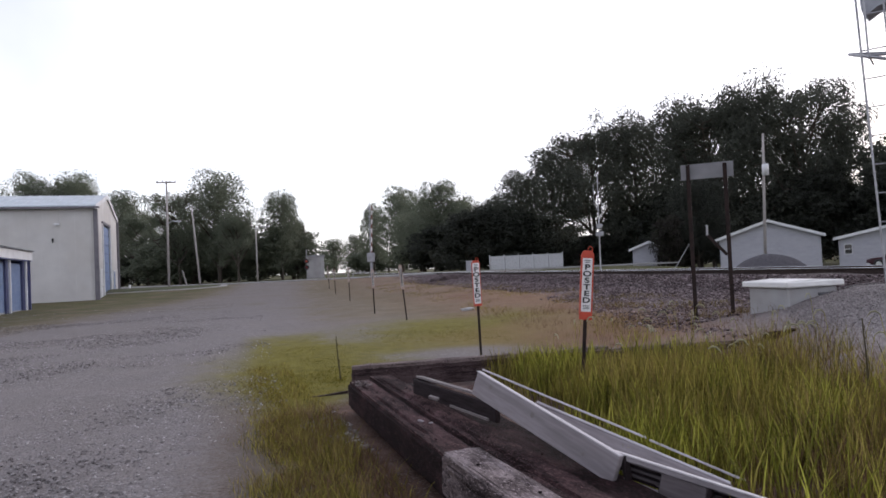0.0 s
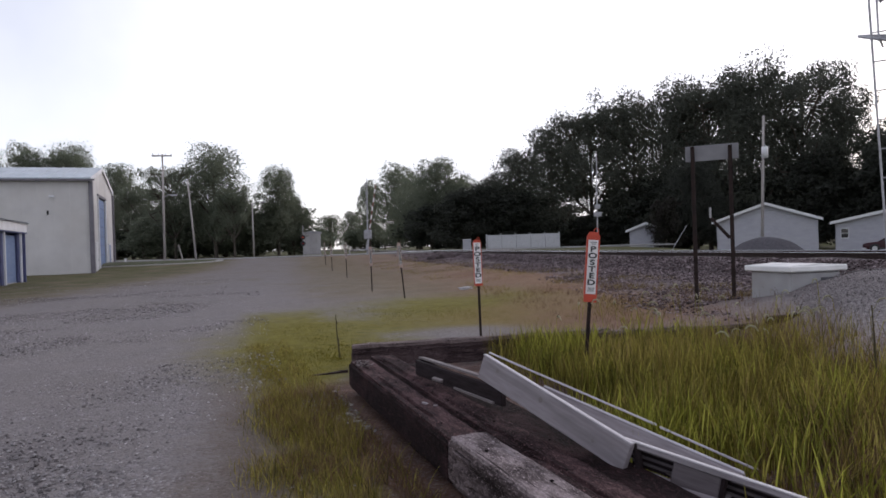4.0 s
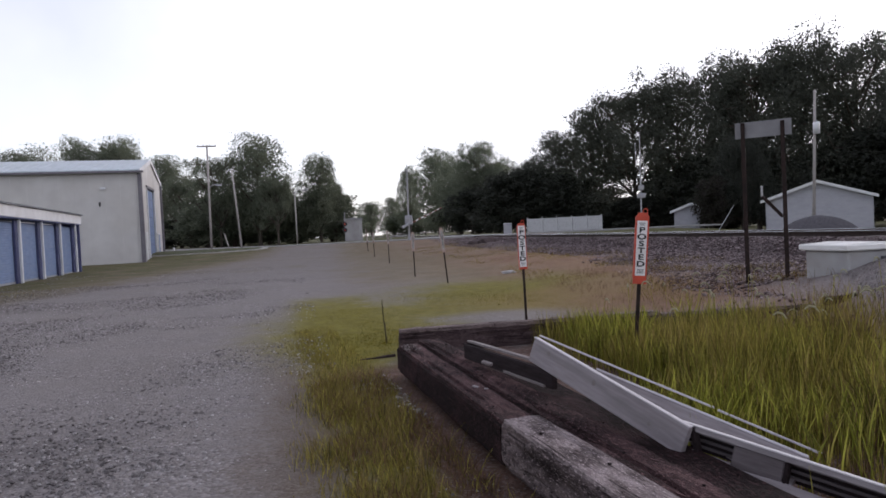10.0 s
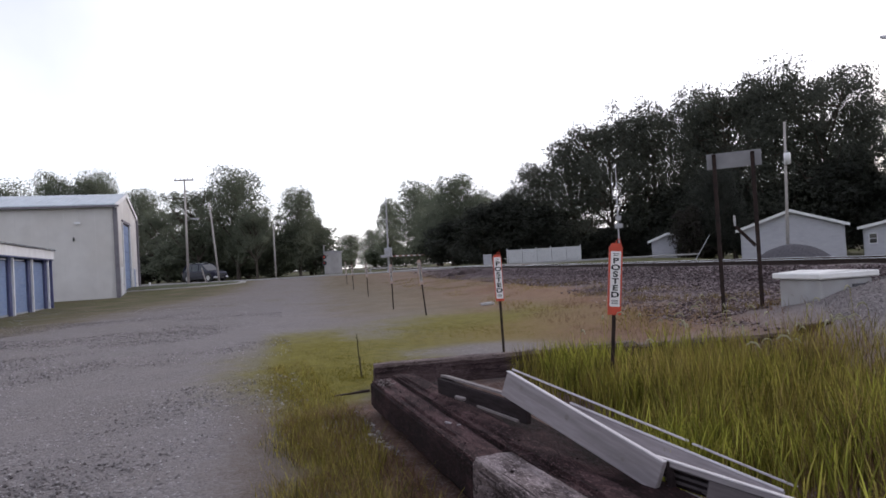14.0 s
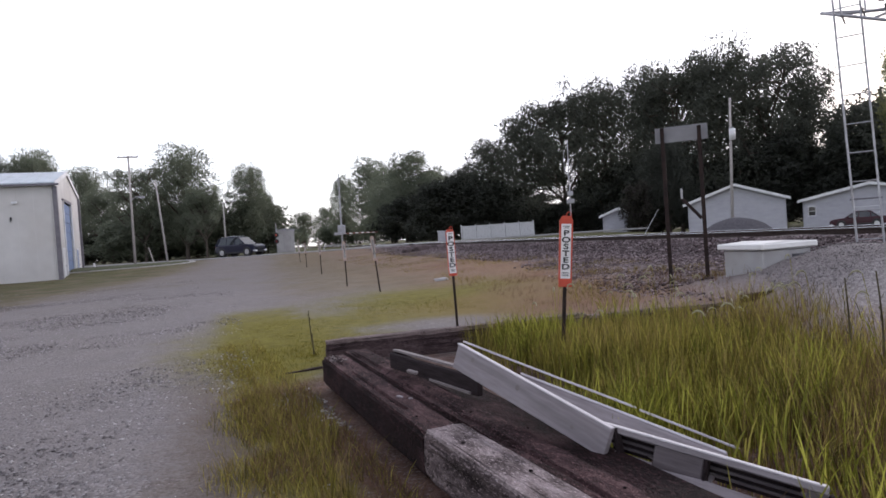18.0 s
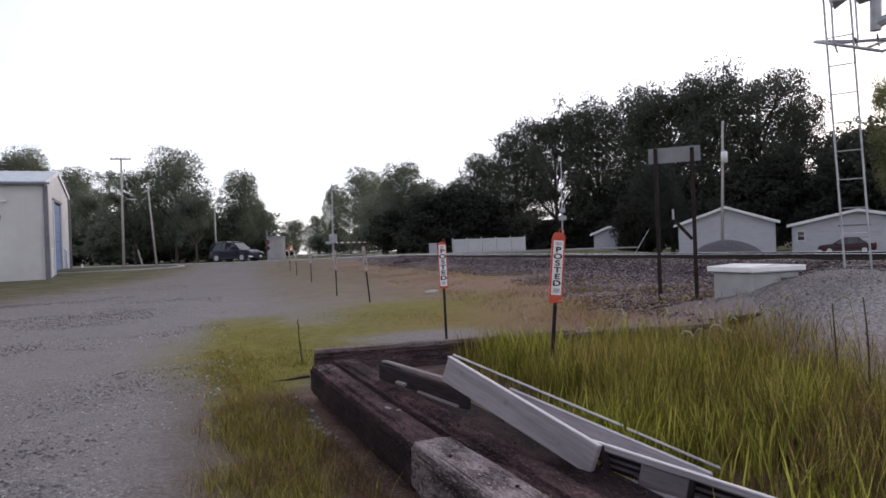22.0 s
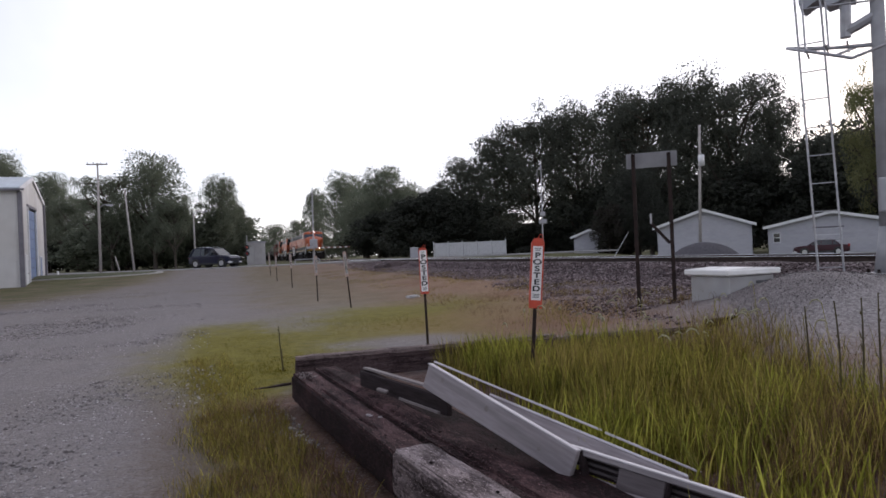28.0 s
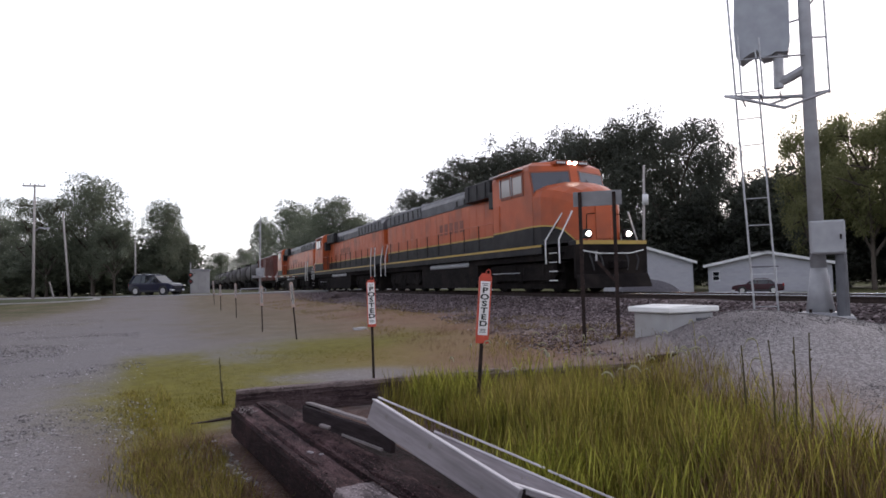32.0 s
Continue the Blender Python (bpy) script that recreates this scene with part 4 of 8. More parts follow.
    bm = BM()
    bm_prism(bm, [(W_ + 0.02, 4.52), (W_ + 3.1, 3.46), (W_ + 3.1, 3.56), (W_ + 0.02, 4.62)], 0.2, 14.2)
    part("lean_to_roof", bm, M_METALROOF, e)
    # wall lamp and small box on the side wall
    lamp = thing("wall_lamp", "white wall lamp on the steel siding", "lamp", basis((-24.74, 43.19, 5.27), BU, BL) @ Matrix.Scale(0.7, 4))
    bm = BM()
    bm_box(bm, -0.06, 0, 0, 0.1, 0.16, 0.22, bevel=0.02)
    part("base", bm, M_GALVDULL, lamp)
    bm = BM()
    bm_prism(bm, [(-0.1, 0.12), (-0.36, 0.05), (-0.38, -0.10), (-0.1, -0.02)], -0.22, 0.22)
    part("shade", bm, M_WHITE, lamp)
    cam_ = thing("alarm_box", "small dark box on the steel siding", "box", basis((-24.99, 43.10, 4.27), BU, BL) @ Matrix.Scale(0.65, 4))
    bm = BM()
    bm_box(bm, -0.06, 0, 0, 0.12, 0.16, 0.34, bevel=0.02)
    part("body", bm, M_BLACKPLASTIC, cam_)
    bm = BM()
    bm_cyl(bm, (-0.1, 0, -0.18), (-0.2, 0, -0.26), 0.05, n=8)
    part("sounder", bm, M_BLACKPLASTIC, cam_)


build_steel_building()


def build_house(name, label, left, right, eave, ridge, base, depth, windows, door):
    """A low white house: gable towards the track. left and right are the gable's ends on the plan."""
    a, c = Vector((*left, 0)), Vector((*right, 0))
    w = (c - a).length
    e = thing(name, label, "house", basis((*left, base), c - a, Vector((0, 0, 1)).cross(c - a)), "houses beyond the track")
    h, r, T = eave - base, ridge - base, 0.15
    bm = BM()
    bm_prism(bm, [(0.35, 0), (w - 0.35, 0), (w - 0.35, h + 0.1), (w / 2, r - 0.08), (0.35, h + 0.1)], 0, T)
    part("gable_wall", bm, M_SIDING, e)
    for k in range(int((r - 0.2) / 0.22)):
        z = 0.12 + k * 0.22
        half = (w / 2 - 0.4) if z < h else max(0.1, (w / 2 - 0.4) * (r - z) / (r - h))
        bm = BM()
        bm_prism(bm, [(w / 2 - half, z - 0.1), (w / 2 + half, z - 0.1), (w / 2 + half, z + 0.1), (w / 2 - half, z + 0.1)], -0.022, 0.0)
        part("siding_board", bm, M_SIDING, e)
    for x in (0.35 + T / 2, w - 0.35 - T / 2):
        bm = BM()
        bm_box(bm, x, depth / 2, h / 2, T, depth, h)
        part("side_wall", bm, M_SIDING, e)
    bm = BM()
    bm_box(bm, w / 2, depth - T / 2, h / 2, w - 0.8, T, h)
    part("back_wall", bm, M_SIDING, e)
    for sgn in (-1, 1):
        x0 = w / 2 + sgn * w / 2
        bm = BM()
        bm_prism(bm, [(x0, h - 0.02), (x0, h + 0.10), (w / 2, r + 0.10), (w / 2, r - 0.02)], -0.45, depth + 0.3)
        part("roof", bm, M_SHINGLE, e, "grey shingle roof")
        bm = BM()
        bm_prism(bm, [(x0, h - 0.12), (x0, h + 0.12), (w / 2, r + 0.12), (w / 2, r - 0.12)], -0.52, -0.455)
        part("bargeboard", bm, M_WHITE, e, "white bargeboard")
    for x, z, ww, hh in windows:
        win = part("window", (lambda b: (bm_box(b, x, -0.03, z, ww + 0.10, 0.06, hh + 0.10), b)[1])(BM()), M_WHITE, e)
        for dz in (-hh / 4, hh / 4):
            bm = BM()
            bm_box(bm, x, -0.07, z + dz, ww, 0.03, hh / 2 - 0.05)
            part("pane", bm, M_CARGLASS, win)
    if door:
        x, ww, hh = door
        d = part("garage_door", (lambda b: (bm_box(b, x, -0.03, hh / 2, ww, 0.05, hh), b)[1])(BM()), M_WHITE, e)
        for k in range(4):
            bm = BM()
            bm_box(bm, x, -0.065, hh * (k + 0.5) / 4, ww - 0.1, 0.03, hh / 4 - 0.05, bevel=0.01)
            part("panel", bm, M_SIDING, d)
        bm = BM()
        bm_box(bm, x, -0.05, hh + 0.08, ww + 0.3, 0.1, 0.14)
        part("door_head", bm, M_TRIM, e)
    return e


build_house("house", "low white house with shallow gable and pale bargeboards", (24.67, 61.63), (32.59, 57.82), 2.58, 4.10, -0.26, 9.0, (), None)
build_house("house", "low white house with one small window and garage door", (33.06, 57.54), (41.9, 51.7), 2.18, 3.29, -0.26, 9.0, ((1.05, 1.55, 0.50, 0.80),), (5.0, 2.0, 2.2))
build_house("shed", "small white shed half hidden by a tree", (19.6, 72.0), (23.5, 70.73), 2.2, 3.0, -0.1, 4.0, (), None)


def build_bungalow():
    """The signal housing by the far side of the road."""
    e = thing("signal_housing", "small pale grey metal signal housing beside the road", "equipment hut", basis((-15.2, 78.9, 0.70), NV, U))
    bm = BM()
    bm_box(bm, 0, 1.5, 1.35, 2.0, 3.0, 2.55, bevel=0.03)
    part("body", bm, M_HOUSING, e)
    bm = BM()
    bm_prism(bm, [(-1.15, 2.62), (1.15, 2.62), (1.15, 2.7), (0, 2.85), (-1.15, 2.7)], -0.15, 3.15)
    part("roof", bm, M_GALVDULL, e)
    bm = BM()
    bm_box(bm, 0.2, -0.03, 1.2, 0.85, 0.05, 2.0, bevel=0.01)
    part("door", bm, M_HOUSING, e)
    bm = BM()
    bm_box(bm, 0, 1.5, -0.1, 2.2, 3.2, 0.4)
    part("footing", bm, M_CONCRETE, e)


build_bungalow()


def build_fence():
    """White vinyl fence beyond the track, with its posts and panels."""
    e = thing("vinyl_fence", "white vinyl panel fence beyond the railway", "fence", basis((5.14, 78.2, 0.70), (8.18, -0.96, 0), (0.96, 8.18, 0)))
    n, w = 5, 1.66
    rail, panel, post = BM(), BM(), BM()      # each board stands by itself
    bm_box(post, 0, 0, 0.9, 0.13, 0.13, 1.8, bevel=0.01)
    bm_box(panel, 0, 0, 0.82, (w - 0.2) / 9, 0.03, 1.45)
    bm_box(rail, w / 2, 0, 1.58, w - 0.1, 0.06, 0.1)
    a, b_, c = mesh_of("post", post, M_PVC), mesh_of("board", panel, M_PVC), mesh_of("rail", rail, M_PVC)
    for k in range(n + 1):
        share("post", a, e, pose(k * w, 0, 0))
        if k < n:
            for j in range(9):
                share("board", b_, e, pose(k * w + 0.1 + (j + 0.5) * (w - 0.14) / 9, 0.004 * (j % 2), 0))
            share("rail", c, e, pose(k * w, 0, 0))
    f = thing("cabinet", "pale cabinet standing beyond the railway", "cabinet", basis((2.4, 80.3, 0.72), (1, -0.1, 0), (0.1, 1, 0)))
    bm = BM()
    bm_box(bm, 0.5, 0.3, 0.62, 0.95, 0.6, 1.2, bevel=0.03)
    part("body", bm, M_SIDING, f)
    bm = BM()
    bm_box(bm, 0.5, 0.3, 1.25, 1.05, 0.7, 0.06)
    part("lid", bm, M_WHITE, f)


build_fence()


# ---- poles, gate, signs, signal ----
def utility_pole(label, base, top, r, arms=(), fittings=()):
    base, top = Vector(base), Vector(top)
    gz = ground_z(base.x, base.y)
    e = thing("utility_pole", label, "utility pole", pose(base.x, base.y, gz - 0.05), "utility poles")
    d = top - Vector((base.x, base.y, gz - 0.05))
    bm = BM()
    bm_cyl(bm, (0, 0, 0), d, r, r * 0.65, 12)
    part("pole", bm, M_POLE, e, smooth_shade=True)
    for z, half, ang in arms:
        q = d * (z / d.z)
        bm = BM()
        bm_box(bm, 0, 0, 0, half * 2, 0.1, 0.12, Matrix.Translation(q) @ pose(0, -0.12, 0, 0, 0, ang))
        arm = part("crossarm", bm, M_POLE, e)
        for t in (-0.9, -0.35, 0.35, 0.9):
            bm = BM()
            bm_cyl(bm, (half * t, -0.12, 0.05), (half * t, -0.12, 0.22), 0.045, 0.03, 8)
            part("insulator", bm, M_GALVDULL, arm, m=Matrix.Translation(q) @ pose(0, 0, 0, 0, 0, ang))
    for z, kind in fittings:
        q = d * (z / d.z)
        bm = BM()
        if kind == "can":
            bm_cyl(bm, q + Vector((0.0, -0.3, -0.45)), q + Vector((0.0, -0.3, 0.4)), 0.24, 0.24, 12)
            part("transformer", bm, M_WHITE, e, "pale grey transformer can", smooth_shade=True)
            bm = BM()
            bm_cyl(bm, q + Vector((0.0, -0.3, 0.4)), q + Vector((0.0, -0.3, 0.6)), 0.06, 0.04, 8)
            part("bushing", bm, M_GALVDULL, e)
        else:
            bm_tube(bm, [q, q + Vector((0.6, -0.5, 0.25)), q + Vector((1.1, -0.8, 0.2))], 0.035)
            part("lamp_arm", bm, M_GALV, e)
            bm = BM()
            bm_box(bm, 1.25, -0.9, 0.15, 0.5, 0.22, 0.14, Matrix.Translation(q), bevel=0.04)
            part("lamp_head", bm, M_GALV, e)
    return e


utility_pole("tall wooden utility pole with a crossarm", (-23.64, 57.57), (-23.56, 57.6, 9.89), 0.11, ((9.0, 0.8, 14),), ((5.4, "lamp"),))
utility_pole("leaning bare wooden utility pole", (-20.6, 56.6), (-21.2, 56.85, 7.55), 0.095)
utility_pole("short wooden utility pole with a lamp before trees", (-18.4, 66.0), (-18.42, 66.0, 6.1), 0.09, (), ((5.2, "lamp"),))
utility_pole("wooden utility pole with a transformer by the house", (24.9, 52.7), (25.24, 52.54, 10.6), 0.13, (), ((8.0, "can"),))


def stake(name, label, base, top, r, m, cat):
    gz = ground_z(base[0], base[1])
    bm = BM()
    bm_cyl(bm, (base[0], base[1], gz - 0.1), top, r, r * 0.9, 8)
    solid(name, bm, m, label, cat)


stake("stake", "thin leaning wooden stake in the verge", (-20.9, 54.6), (-21.2, 54.4, 2.1), 0.06, M_POLE, "stake")
stake("bollard", "white pipe bollard beside the steel building", (-25.6, 54.6), (-25.6, 54.6, 1.13), 0.09, M_WHITE, "bollard")
stake("leaning_pipe", "thin pale pipe leaning in the shade of trees", (19.3, 57.0), (20.56, 56.77, 2.36), 0.03, M_GALV, "pipe")


def build_mast():
    """Thin steel mast beyond the second marker, with small aerials."""
    x, y = 10.13, 44.04
    e = thing("aerial_mast", "thin steel mast with small aerials beyond the railway", "mast", pose(x, y, ground_z(x, y) - 0.1))
    bm = BM()
    bm_cyl(bm, (0, 0, 0), (0.1, 0, 6.9), 0.06, 0.03, 8)
    part("pole", bm, M_GALV, e)
    for z, w in ((3.0, 0.5), (3.5, 0.35)):
        bm = BM()
        bm_box(bm, 0.05, -0.08, z, w, 0.14, 0.3, bevel=0.02)
        part("box", bm, M_GALVDULL, e)
    for dz, dx in ((4.3, 0.28), (5.0, -0.2)):
        bm = BM()
        bm_tube(bm, [(0.05, 0, dz - 0.5), (dx, 0, dz), (dx, 0, dz + 1.3)], 0.02)
        part("aerial", bm, M_GALV, e)


build_mast()


def build_gate():
    """The crossing gate: mast, mechanism and an arm that comes down."""
    x, y = -6.22, 56.93
    gz = ground_z(x, y)
    e = thing("crossing_gate", "railway crossing gate with red and white striped arm", "crossing gate", pose(x, y, gz - 0.05))
    bm = BM()
    bm_cyl(bm, (0, 0, 0), (0, 0, 2.3), 0.07, 0.07, 10)
    part("mast", bm, M_GALV, e)
    bm = BM()
    bm_cyl(bm, (0, 0, 0), (0, 0, 0.35), 0.22, 0.12, 10)
    part("base", bm, M_GALVDULL, e)
    bm = BM()
    bm_box(bm, 0.0, -0.02, 1.75, 0.62, 0.5, 0.78, bevel=0.05)
    part("mechanism_box", bm, M_GALVDULL, e, "pale grey gate mechanism")
    # arm about its pivot: x along the arm
    arm = thing("gate_arm", "", "")
    arm.parent = e
    bm = BM()
    bm_box(bm, -0.5, 0, 0, 1.0, 0.14, 0.22, bevel=0.02)
    part("counterweight", bm, M_GALVDULL, arm)
    n = 12
    for k in range(n):
        bm = BM()
        a, c = 0.1 + 4.6 * k / n, 0.1 + 4.6 * (k + 1) / n
        bm_box(bm, (a + c) / 2, 0, 0, c - a - 0.004, 0.05, 0.09 - 0.003 * k)
        part("stripe", bm, M_GATE_RED if k % 2 else M_GATE_WHITE, arm)
    return arm, gz - 0.05


GATE_ARM, GATE_Z = build_gate()


def build_tall_mast():
    x, y = -6.35, 57.6
    e = thing("street_mast", "tall thin steel mast behind the crossing gate", "mast", pose(x, y, ground_z(x, y) - 0.1))
    bm = BM()
    bm_cyl(bm, (0, 0, 0), (0.12, 0, 6.6), 0.07, 0.04, 10)
    part("pole", bm, M_GALV, e)
    for z in (4.6, 5.3, 6.0):
        bm = BM()
        bm_box(bm, 0.05, 0, z, 0.26, 0.10, 0.14, bevel=0.03)
        part("bracket", bm, M_GALVDULL, e)


build_tall_mast()


def build_flasher():
    x, y = -15.75, 76.6
    e = thing("crossing_flasher", "crossing signal mast with lit red lamps", "crossing signal", pose(x, y, ground_z(x, y) - 0.05))
    bm = BM()
    bm_cyl(bm, (0, 0, 0), (0, 0, 3.4), 0.06, 0.06, 10)
    part("mast", bm, M_GALV, e)
    for sz, m in ((2.05, M_REDGLOW), (1.35, M_REDLENS)):
        bm = BM()
        bm_cyl(bm, (0.0, -0.07, sz), (0.0, -0.13, sz), 0.27, 0.27, 14)
        back = part("backboard", bm, M_BLACKPLASTIC, e)
        bm = BM()
        bm_cyl(bm, (0.0, -0.13, sz), (0.0, -0.17, sz), 0.09, 0.09, 12)
        part("lens", bm, m, back)


build_flasher()


def letters(text, size, thick=0.0008):
    """Flat letters as a mesh, from the built-in font, centred."""
    cu = bpy.data.curves.new("letters", "FONT")
    cu.body, cu.size, cu.align_x, cu.align_y = text, size, "CENTER", "CENTER"
    cu.extrude = thick
    cu.offset = size * 0.035
    ob = bpy.data.objects.new("letters", cu)
    me = bpy.data.meshes.new_from_object(ob)
    bpy.data.objects.remove(ob)
    return me


def build_marker(base, top, low, label, full=True, edge=0.014, foot=0.075, cap=0.085):
    """A boundary marker: an iron post with an orange sleeve and a white label that reads POSTED down its length."""
    bx, by = base
    gz = ground_z(bx, by)
    tx, ty, tz = top
    e = thing("boundary_marker", label, "marker post", Matrix.Translation((bx, by, gz - 0.03)), "boundary markers in a line")
    axis = (Vector((tx, ty, tz)) - Vector((bx, by, gz)))
    h = axis.length
    face = -(Vector((bx, by, 0)) - Vector((0.1, 0.1, 0))).normalized()
    face = (face + Vector((0.10, 0, 0))).normalized()
    za = axis.normalized()
    xa = za.cross(face).normalized()
    ya = za.cross(xa)
    fm = Matrix(((xa.x, ya.x, za.x, 0), (xa.y, ya.y, za.y, 0), (xa.z, ya.z, za.z, 0), (0, 0, 0, 1)))
    s0 = low - gz
    bm = BM()
    bm_box(bm, 0, 0.0, (s0 + 0.3) / 2, 0.034, 0.012, s0 + 0.3, fm)          # a T-section post
    bm_box(bm, 0, 0.012, (s0 + 0.3) / 2, 0.008, 0.02, s0 + 0.3, fm)
    part("post", bm, M_IRON, e)
    w = 0.118 if full else 0.085
    bm = BM()
    out = [(-w / 2, s0), (w / 2, s0), (w / 2, h - 0.05), (w / 2 - 0.02, h - 0.012), (-w / 2 + 0.02, h - 0.012), (-w / 2, h - 0.05)]
    bm_prism(bm, out, -0.022, -0.008, fm)
    bm_box(bm, -w / 2 + 0.006, 0.008, (s0 + h) / 2, 0.012, 0.034, h - s0 - 0.1, fm)
    bm_box(bm, w / 2 - 0.006, 0.008, (s0 + h) / 2, 0.012, 0.034, h - s0 - 0.1, fm)
    sleeve = part("sleeve", bm, M_ORANGE if full else M_FADED, e, "orange plastic sleeve" if full else "faded pale sleeve")
    bm = BM()
    a0, a1 = s0 + foot, h - cap
    bm_box(bm, 0, -0.0235, (a0 + a1) / 2, w - 2 * edge, 0.002, a1 - a0, fm)
    part("label", bm, M_LABEL if full else M_FADEDLABEL, sleeve, "white label")
    step = (a1 - a0 - 0.13) / 6
    for k, ch in enumerate("POSTED"):
        me = letters(ch, step * 1.12)
        me.materials.clear()
        me.materials.append(M_INK)
        ob = new("letter", me)
        ob.parent = sleeve
        ob.matrix_basis = fm @ Matrix.Translation((0, -0.0255, a1 - 0.055 - step * (k + 0.5))) @ pose(0, 0, 0, 90, 0, 0) @ Matrix.Diagonal((1.45, 1.0, 1.0, 1.0))
    for z, ww in ((a1 - 0.022, 0.06), (a1 - 0.038, 0.045), (a0 + 0.055, 0.06), (a0 + 0.042, 0.055), (a0 + 0.028, 0.06)):
        bm = BM()
        bm_box(bm, 0, -0.0255, z, ww, 0.001, 0.006, fm)
        part("print_bar", bm, M_INK, sleeve)
    if full:
        bm = BM()
        bm_tube(bm, [fm @ Vector(p) for p in ((0.0, 0, h - 0.02), (0.005, 0, h + 0.01), (0.02, 0, h + 0.028), (0.04, 0, h + 0.018), (0.045, 0, h - 0.02))], 0.004, 6)
        part("wire_hook", bm, M_ORANGE, sleeve)


MARKER = "orange POSTED boundary marker on a rusty iron post"
build_marker((1.375, 6.53), (1.50, 6.50, 1.475), 0.82, MARKER)
build_marker((0.60, 9.91), (0.58, 9.91, 1.46), 0.79, MARKER, True, 0.010, 0.035, 0.05)
build_marker((-0.90, 17.1), (-1.02, 17.08, 1.50), 0.87, "faded pale POSTED boundary marker on a leaning post", False)
build_marker((-2.03, 20.05), (-2.05, 20.05, 1.43), 0.85, "faded pale boundary marker on an iron post", False)
build_marker((-4.10, 29.35), (-4.13, 29.35, 1.56), 0.95, "faded pale boundary marker on an iron post", False)
build_marker((-6.24, 38.45), (-6.27, 38.45, 1.56), 0.95, "faded pale boundary marker on an iron post", False)
build_marker((-8.0, 46.5), (-8.05, 46.5, 1.55), 0.95, "faded pale boundary marker on an iron post", False)
build_marker((-9.0, 52.0), (-9.05, 52.0, 1.9), 1.25, "faded pale boundary marker on an iron post", False)


def build_plate_sign():
    """A railway sign seen from behind: a wide grey plate on two iron posts, with a brace."""
    o = Vector((4.13, 11.03, 0))
    d = Vector((0.50, -0.23, 0)).normalized()
    e = thing("railway_sign", "grey sign plate seen from behind on two iron posts", "sign", basis((o.x, o.y, ground_z(o.x, o.y)), d, Vector((0, 0, 1)).cross(d)))
    for x, h in ((0.0, 2.496), (0.55, 2.478)):
        bm = BM()
        bm_box(bm, x, -0.012, h / 2 - 0.1, 0.060, 0.02, h + 0.2)
        bm_box(bm, x, 0.02, h / 2 - 0.1, 0.017, 0.05, h + 0.2)
        part("post", bm, M_IRON, e)
    bm = BM()
    bm_box(bm, 0.28, 0.06, 2.387, 0.79, 0.012, 0.247, bevel=0.003)
    part("plate", bm, M_PLATE, e, "weathered grey sign back")
    bm = BM()
    bm_box(bm, 0, 0, 0, 0.44, 0.03, 0.05, pose(0.375, -0.04, 1.192, 0, 50, 0))
    part("brace", bm, M_IRON, e)
    bm = BM()
    bm_box(bm, 0.24, -0.05, 1.429, 0.032, 0.02, 0.165)
    part("stub", bm, M_GALV, e)


build_plate_sign()


def build_pipe_barrier():
    """Low bent pipe that guards the foot of the crossing gate."""
    x, y = -7.7, 56.2
    e = thing("pipe_barrier", "low pale pipe barrier before the crossing gate", "barrier", basis((x, y, ground_z(x, y) - 0.05), NV, U))
    bm = BM()
    bm_tube(bm, [(0, 0, 0), (0, 0, 0.42), (0.08, 0, 0.48), (1.9, 0, 0.50), (1.98, 0, 0.44), (1.98, 0, 0)], 0.036, 8)
    part("rail", bm, M_GALVDULL, e)


build_pipe_barrier()


def lump(name, label, x, y, sx, sy, sz, m, seed, turn=0.0):
    """A single uneven stone or clod."""
    bm = BM()
    bmesh.ops.create_icosphere(bm, subdivisions=2, radius=1.0)
    for v in bm.verts:
        k = 1 + 0.45 * noise.noise(v.co * 1.6 + Vector((seed, 0, 0)))
        v.co = Vector((v.co.x * sx * k, v.co.y * sy * k, max(-0.3, v.co.z) * sz * k))
    solid(name, bm, m, label, name.replace("_", " "), m=pose(x, y, ground_z(x, y) + 0.01, 0, 0, turn))


lump("flat_stone", "pale flat stone lying in the dry grass", 0.68, 18.94, 0.24, 0.12, 0.06, M_CONCRETE, 3, 10)
for _k, (_x, _y, _w) in enumerate(((0.2, 44.0, 0.8), (1.0, 44.6, 0.5), (-0.5, 43.2, 0.4))):
    lump("earth_heap", "small dark heap of earth beside the ballast", _x, _y, _w, 0.5, 0.42 * _w + 0.1, M_BALLAST, 5 + _k, 20 * _k)


def build_vault():
    """The concrete box with an overhanging white lid."""
    x, y = 5.18, 10.03
    gz = ground_z(x, y)
    e = thing("concrete_vault", "pale concrete utility box with an overhanging white lid", "utility box", basis((x, y, 0), NV, U))
    b0, t = gz - 0.25, 0.82
    bm = BM()
    bm_box(bm, 0, 0, (b0 + t) / 2, 0.82, 0.82, t - b0, bevel=0.02)
    part("body", bm, M_CONCRETE, e)
    bm = BM()
    bm_box(bm, 0, 0, t + 0.05, 0.95, 0.95, 0.085, bevel=0.015)
    lid = part("lid", bm, M_WHITECONC, e, "white lid")
    bm = BM()
    bm_prism(bm, [(-0.44, t + 0.092), (0.44, t + 0.092), (0.0, t + 0.115)], -0.44, 0.44)
    part("lid_crown", bm, M_WHITECONC, lid)
    bm = BM()
    bm_box(bm, 0.25, -0.415, t - 0.10, 0.34, 0.03, 0.04)
    part("handle_slot", bm, M_SIGNALBLACK, e)


build_vault()


